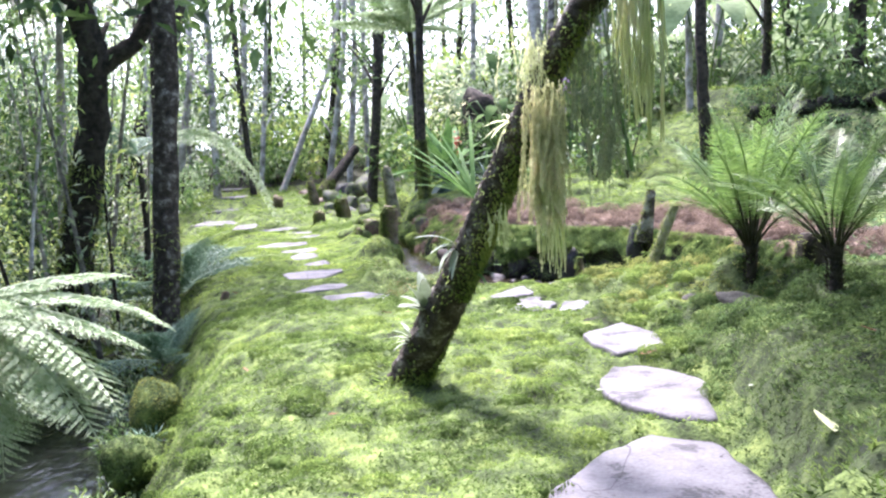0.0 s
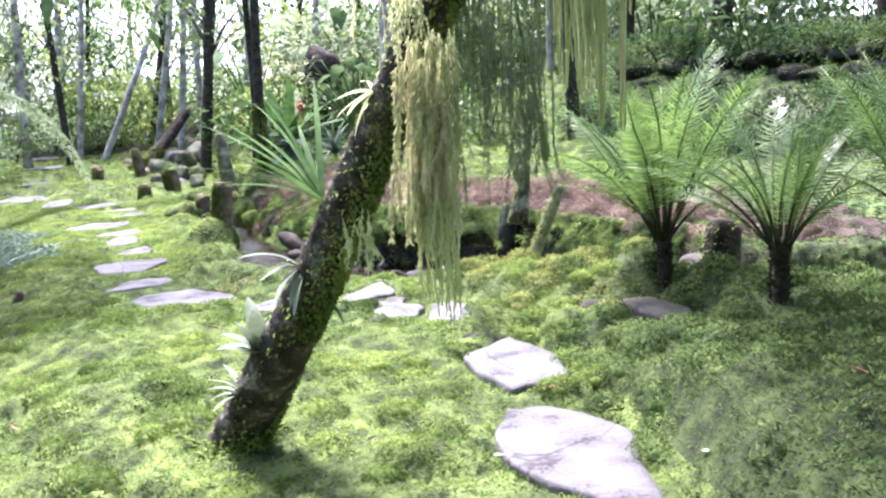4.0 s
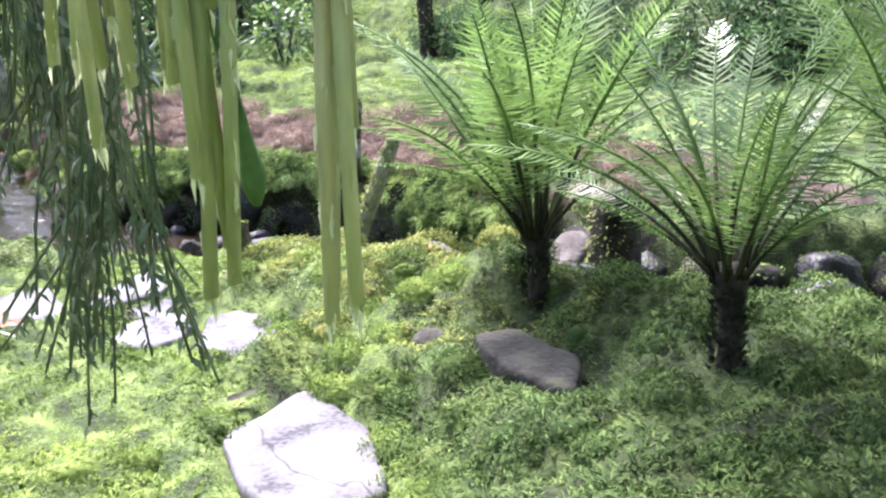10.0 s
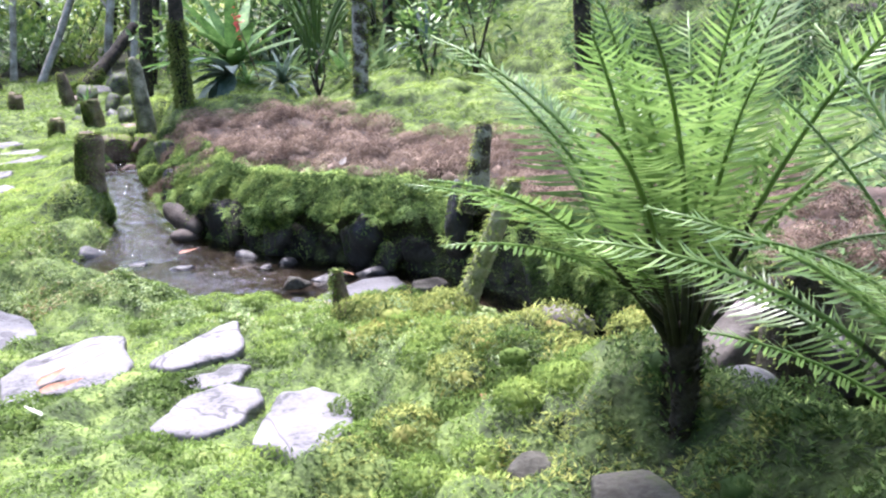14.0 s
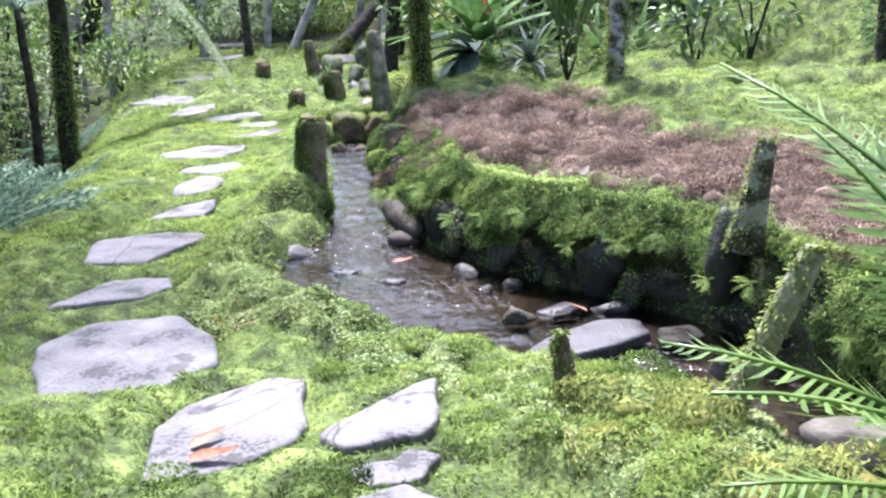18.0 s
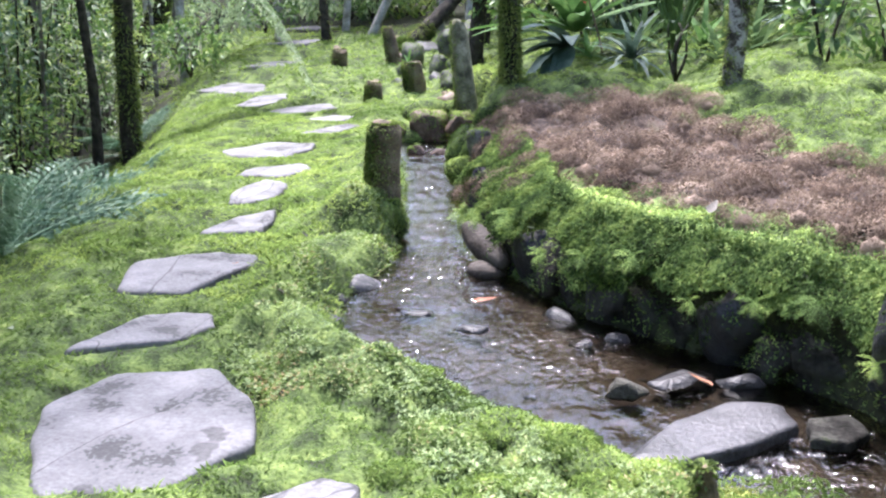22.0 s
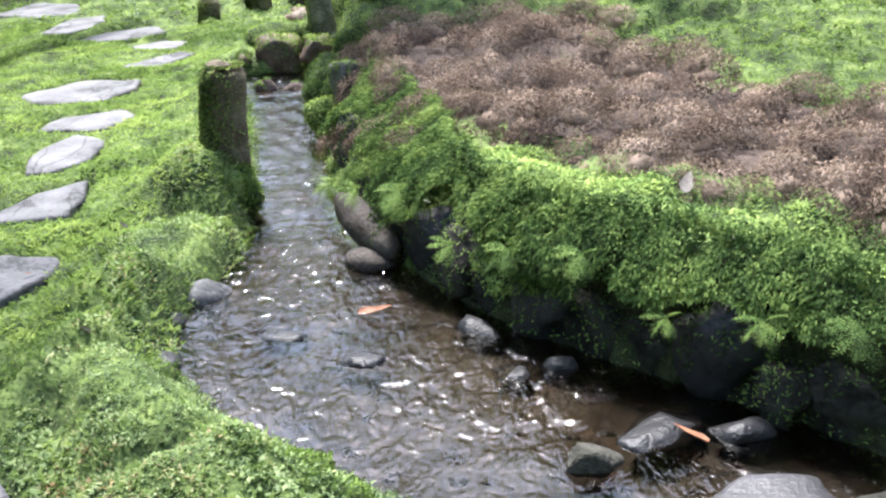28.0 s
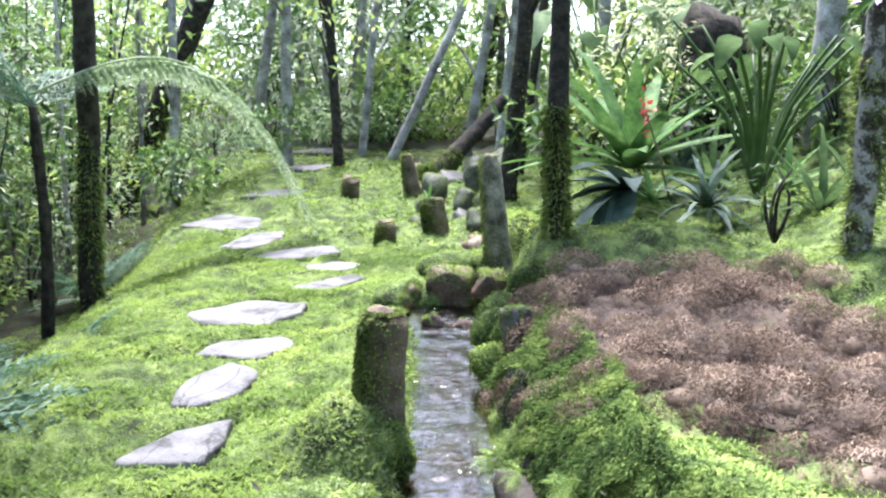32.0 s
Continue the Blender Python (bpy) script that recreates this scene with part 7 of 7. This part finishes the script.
def moss_tufts(name, label, x, y, size, per, material, seed, rise=0.75, width=0.28):
    r = np.random.RandomState(seed)
    z = np.maximum(ground_z(x, y), mesh_z(x, y))
    s = r.uniform(0.6, 1.4, len(x)) * size * (1 + 0.35 * waves(x, y, 7, 77))
    C, D, L = [], [], []
    for k in range(per):
        a = r.uniform(0, 6.283, len(x))
        D.append(np.stack([np.cos(a), np.sin(a), r.uniform(0.3, 1.6, len(x)) * rise], 1))
        C.append(np.stack([x, y, z - 0.004], 1) + r.normal(size=(len(x), 3)) * size * np.array([0.4, 0.4, 0.1]))
        L.append(s * r.uniform(0.7, 1.2, len(x)))
    L = np.concatenate(L)
    C = np.vstack(C)
    v, f = blades(C, np.vstack(D), L, L * width, seed=seed)
    i, j = np.clip(np.searchsorted(gx, x), 0, nx - 1), np.clip(np.searchsorted(gy, y), 0, ny - 1)
    lie = np.stack([-SLOPE_X[j, i], -SLOPE_Y[j, i], np.ones(len(x))], 1)
    return put(name, raw(name, v, f, material, normals=soft_normals(v, np.tile(lie, (per, 1)), 4)), kind="stuff", label=label, category="moss")


def cushions(name, label, x, y, rad, per, material, seed, blade=0.02, flat=0.75, kind="stuff"):
    """Round tufty cushions: little blades standing out all over low domes."""
    r = np.random.RandomState(seed)
    n = len(x)
    R = r.uniform(*rad, n)
    z = np.maximum(ground_z(x, y), mesh_z(x, y)) - 0.15 * R
    k = np.repeat(np.arange(n), per)
    d = ball(n * per, seed, flat=0.01)
    sq = np.stack([r.uniform(0.8, 1.25, n), r.uniform(0.8, 1.25, n), r.uniform(0.7, 1.15, n) * flat], 1)[k]
    c = np.stack([x[k], y[k], z[k]], 1) + d * sq * (R[k] * r.uniform(0.8, 1.08, n * per))[:, None]
    t = np.cross(d, r.normal(size=(n * per, 3)))
    t /= np.linalg.norm(t, axis=1)[:, None] + 1e-9
    v, f = blades(c, t + d * r.uniform(0.15, 0.9, (n * per, 1)), r.uniform(0.7, 1.4, n * per) * blade, r.uniform(0.24, 0.4, n * per) * blade, up=d, seed=seed)
    # the dense heart of each cushion
    hv = (_iv[None] * (sq[::per] * R[:, None] * 0.45)[:, None, :] + np.stack([x, y, z], 1)[:, None, :]).reshape(-1, 3)
    hf = (_if[None] + (np.arange(n) * len(_iv))[:, None, None]).reshape(-1, 3) + len(v)
    hn = np.tile(_iv, (n, 1))
    return put(name, raw(name, np.vstack([v, hv]), np.vstack([f, hf]), material, normals=np.vstack([soft_normals(v, d + np.array([0, 0, 0.25]), 4), hn])), kind=kind, label=label, category="moss")


def cushion_things(label, x, y, rad, per, material, seed, blade):
    """One moss cushion after another, each a thing of its own."""
    for i in range(len(x)):
        ob = cushions("moss_cushion", label, x[i : i + 1], y[i : i + 1], rad, per, material, seed + 100 * i, blade, kind="")
        c = Vector((x[i], y[i], 0.0))
        ob.data.transform(Matrix.Translation(-c))
        ob.location = c
        tagged(ob, label, "moss", "moss cushions")


def spots(x0, x1, y0, y1, gap, seed, keep=1.0):
    """Places on a jittered grid, off the stones and out of the water."""
    r = np.random.RandomState(seed)
    X, Y = np.meshgrid(np.arange(x0, x1, gap), np.arange(y0, y1, gap))
    p = np.stack([X.ravel(), Y.ravel()], 1) + r.uniform(-0.42, 0.42, (X.size, 2)) * gap
    ok = ~inside(p, STREAM) & (fold(p, BANK_R) > 0.12) & (r.uniform(size=len(p)) < keep) & (p[:, 0] > np.interp(p[:, 1], EDGE_Y, EDGE_X) - 0.3)
    for sz, poly in STONES:
        c = np.array(poly)
        ok &= ~inside(p, c.mean(0) + (c - c.mean(0)) * (1.12 if sz != 0.38 else 1.75))
    for fx, fy in ((1.40, 6.10), (1.62, 5.28), (2.25, 5.35)):
        ok &= np.hypot(p[:, 0] - fx, p[:, 1] - fy) > 0.11
    return p[ok, 0], p[ok, 1]


_cx, _cy = spots(-1.1, 2.9, 6.6, 13.2, 0.225, 91, 0.99)
_k = brown_here(_cx, _cy)
cushions("brown_cushion", "dry pinkish brown moss cushions crowding the walled bed", _cx[_k], _cy[_k], (0.10, 0.155), 1150, M_BROWN, 92, 0.016, 1.05)
_cx, _cy = spots(0.6, 2.3, 4.6, 8.2, 0.16, 93, 0.7)
_k = np.random.RandomState(94).uniform(size=len(_cx)) < 0.3
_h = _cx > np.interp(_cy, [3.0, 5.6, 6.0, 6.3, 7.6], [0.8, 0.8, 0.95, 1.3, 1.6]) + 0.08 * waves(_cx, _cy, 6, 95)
cushion_things("yellow brown moss cushion on the fern shoulder", _cx[_k & ~_h], _cy[_k & ~_h], (0.07, 0.13), 520, M_YELLOW, 95, 0.02)
cushion_things("fresh green moss cushion on the fern shoulder", _cx[~_k & ~_h], _cy[~_k & ~_h], (0.06, 0.13), 520, M_TUFT, 96, 0.02)
cushions("feather_cushion", "deep green feathery moss clumps round the trunk ferns, darkened for shade", _cx[_h], _cy[_h], (0.06, 0.12), 520, M_FEATHER, 97, 0.018)
_cx, _cy = spots(-2.2, 0.9, 3.2, 8.6, 0.22, 98, 0.5)
cushions("lawn_cushion", "low soft green moss cushions beside the path", _cx, _cy, (0.07, 0.13), 360, M_TUFT, 99, 0.02, 0.5)

_x, _y = scatter(-3.4, 2.6, 3.0, 9.6, 190000, 1)
_br = brown_here(_x, _y)
# feather moss zone: another moss, with the slope's shade in its colour
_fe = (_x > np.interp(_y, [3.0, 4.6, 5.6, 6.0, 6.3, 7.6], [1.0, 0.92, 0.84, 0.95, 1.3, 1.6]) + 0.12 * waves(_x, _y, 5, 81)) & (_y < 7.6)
moss_tufts("moss_tufts", "soft bright green moss tufts covering the near ground", _x[~_br & ~_fe], _y[~_br & ~_fe], 0.018, 2, M_TUFT, 1, width=0.26)
moss_tufts("feather_moss", "deep green feathery moss round the trunk ferns, darkened for shade", _x[~_br & _fe], _y[~_br & _fe], 0.022, 3, M_FEATHER, 10, width=0.22)
_x2, _y2 = [np.concatenate(k) for k in zip(scatter(-5.2, -0.9, 9.6, 15.0, 92000, 2, 0.5), scatter(-0.9, 3.6, 10.5, 15.0, 44000, 22, 0.5))]
_br2 = brown_here(_x2, _y2)
moss_tufts("moss_lawn", "yellow green moss lawn beside the path", _x2[~_br2], _y2[~_br2], 0.024, 2, M_LAWN, 2, width=0.28)
_x8, _y8 = scatter(-1.3, 2.2, 8.0, 12.4, 190000, 12)
_d8 = fold(np.stack([_x8, _y8], 1), BANK_R)
_k8 = (_d8 < 0.62) & ~brown_here(_x8, _y8) & inside(np.stack([_x8, _y8], 1), BANK_R + [(30, 5.0), (30, 60), (-1.62, 60)])
moss_tufts("bank_top_moss", "lush green moss along the top of the bank wall", _x8[_k8], _y8[_k8], 0.02, 2, M_WALLMOSS, 13)
_x3, _y3 = scatter(-7, 6, 15.0, 20.0, 30000, 3, 0.3)
moss_tufts("far_moss", "yellow green moss under the far trees", _x3, _y3, 0.04, 2, M_LAWN, 3, width=0.34)
_x7, _y7 = scatter(2.4, 8.0, 3.0, 15.0, 30000, 9)
moss_tufts("slope_moss", "deep green moss on the rising slope", _x7, _y7, 0.045, 2, M_SLOPE, 9, rise=0.6)
_x9, _y9 = scatter(-1.6, 3.0, 1.0, 3.0, 5000, 14)
moss_tufts("near_moss", "green moss round the start of the path", _x9, _y9, 0.05, 3, M_TUFT, 15)
_x4, _y4 = scatter(-1.2, 2.9, 6.6, 13.2, 80000, 4)
_b4 = brown_here(_x4, _y4)
_b4 &= (billow(_x4, _y4, 0.24, 3) > 0.2) | (np.random.RandomState(6).uniform(size=len(_x4)) < 0.3)
moss_tufts("brown_moss", "dry reddish brown moss cushions on the walled bed", _x4[_b4], _y4[_b4], 0.018, 3, M_BROWN, 4, rise=1.0, width=0.28)
# small-leaved cover along the stream's near bank
_x5, _y5 = scatter(-1.6, 1.9, 6.6, 11.2, 90000, 5)
_d5 = fold(np.stack([_x5, _y5], 1), BANK_L)
_k5 = (_d5 < 0.75) & (waves(_x5, _y5, 3.5, 9) + 0.6 - _d5 > 0) & (fold(np.stack([_x5, _y5], 1), BANK_R) > 0.3)
moss_tufts("ground_cover", "small-leaved pale green creeping plants on the bank", _x5[_k5], _y5[_k5], 0.0135, 4, M_COVER, 6, rise=0.8, width=0.5)

_x6, _y6 = scatter(0.55, 1.75, 5.3, 8.3, 40000, 7)
_k6 = (billow(_x6, _y6, 0.19, 1) > 0.5) & (waves(_x6, _y6, 8.5, 51) > 0.25) & (np.random.RandomState(3).uniform(size=len(_x6)) < 0.35) & (_y6 > 5.9)
moss_tufts("yellow_moss", "yellow brown moss cushions on the fern shoulder", _x6[_k6], _y6[_k6], 0.02, 4, M_YELLOW, 8)

# moss hanging over the bank wall
_r = np.random.RandomState(55)
_q, _d = bank_points(BANK_R, 0.004, 0.12, 0.61)
_n = 115000
_k = _r.randint(0, len(_q), _n)
_h = 0.04 + _r.beta(1.9, 1.2, _n) * 0.42
_nr = np.stack([-_d[:, 1], _d[:, 0]], 1)[_k]
_s = _k * 0.004
_lump = 0.65 * billow(_s, _h, 0.2, 5) + 0.35 * billow(_s, _h, 0.09, 6)
_m = (waves(_s, _h * 1.2, 4.0, 61) + 0.5 * waves(_s, _h * 2, 11, 62) + 4.6 * (_h - 0.25) > -0.1) & ((_lump > 0.2) | (_r.uniform(size=_n) < 0.3))
_off = 0.045 - 0.105 * _lump + 0.17 * step(0.24, 0.46, _h) + 0.30 * _h / 0.45 * step(10.1, 10.8, _q[_k, 1]) + _r.uniform(-0.02, 0.02, _n)
_c = np.stack([_q[_k, 0] + _nr[:, 0] * _off, _q[_k, 1] + _nr[:, 1] * _off, _h + 0.02], 1)[_m]
_dd = (np.stack([-_nr[:, 0], -_nr[:, 1], -0.5 + 2.2 * (_h - 0.3)], 1) + _r.normal(size=(_n, 3)) * 0.5)[_m]
_up = np.stack([-_nr[:, 0], -_nr[:, 1], 0.25 + 2.5 * np.clip(_h - 0.25, 0, 1)], 1)[_m]
_v, _f = blades(_c, _dd, _r.uniform(0.01, 0.024, len(_c)), _r.uniform(0.005, 0.009, len(_c)), up=_up, seed=9)
put("wall_moss", raw("wall_moss", _v, _f, M_WALLMOSS, normals=soft_normals(_v, _up, 4, 0.7)), kind="stuff", label="lush green moss and tiny ferns hanging over the bank wall", category="moss")


# small ferns rooted in the bank wall
TINY = [raw("frond", *lacy_mesh(1.0, 12, 0.3, a, 190 + i, sub=6), M_WALLMOSS) for i, a in enumerate((0.8, 1.1))]
_q, _d = bank_points(BANK_R, 0.27, 0.26, 0.6)
for i, (p, d) in enumerate(zip(_q, _d)):
    out = math.degrees(math.atan2(-d[0], d[1]))  # towards the water
    lacy_fern((p[0] + d[1] * 0.07, p[1] - d[0] * 0.07, 0.24 + 0.06 * (i % 3)), 7, 0.085 + 0.015 * (i % 3), 40 + i, "tiny green fern rooted in the mossy bank wall", TINY, (-40, 50), facing=out, spread=170)
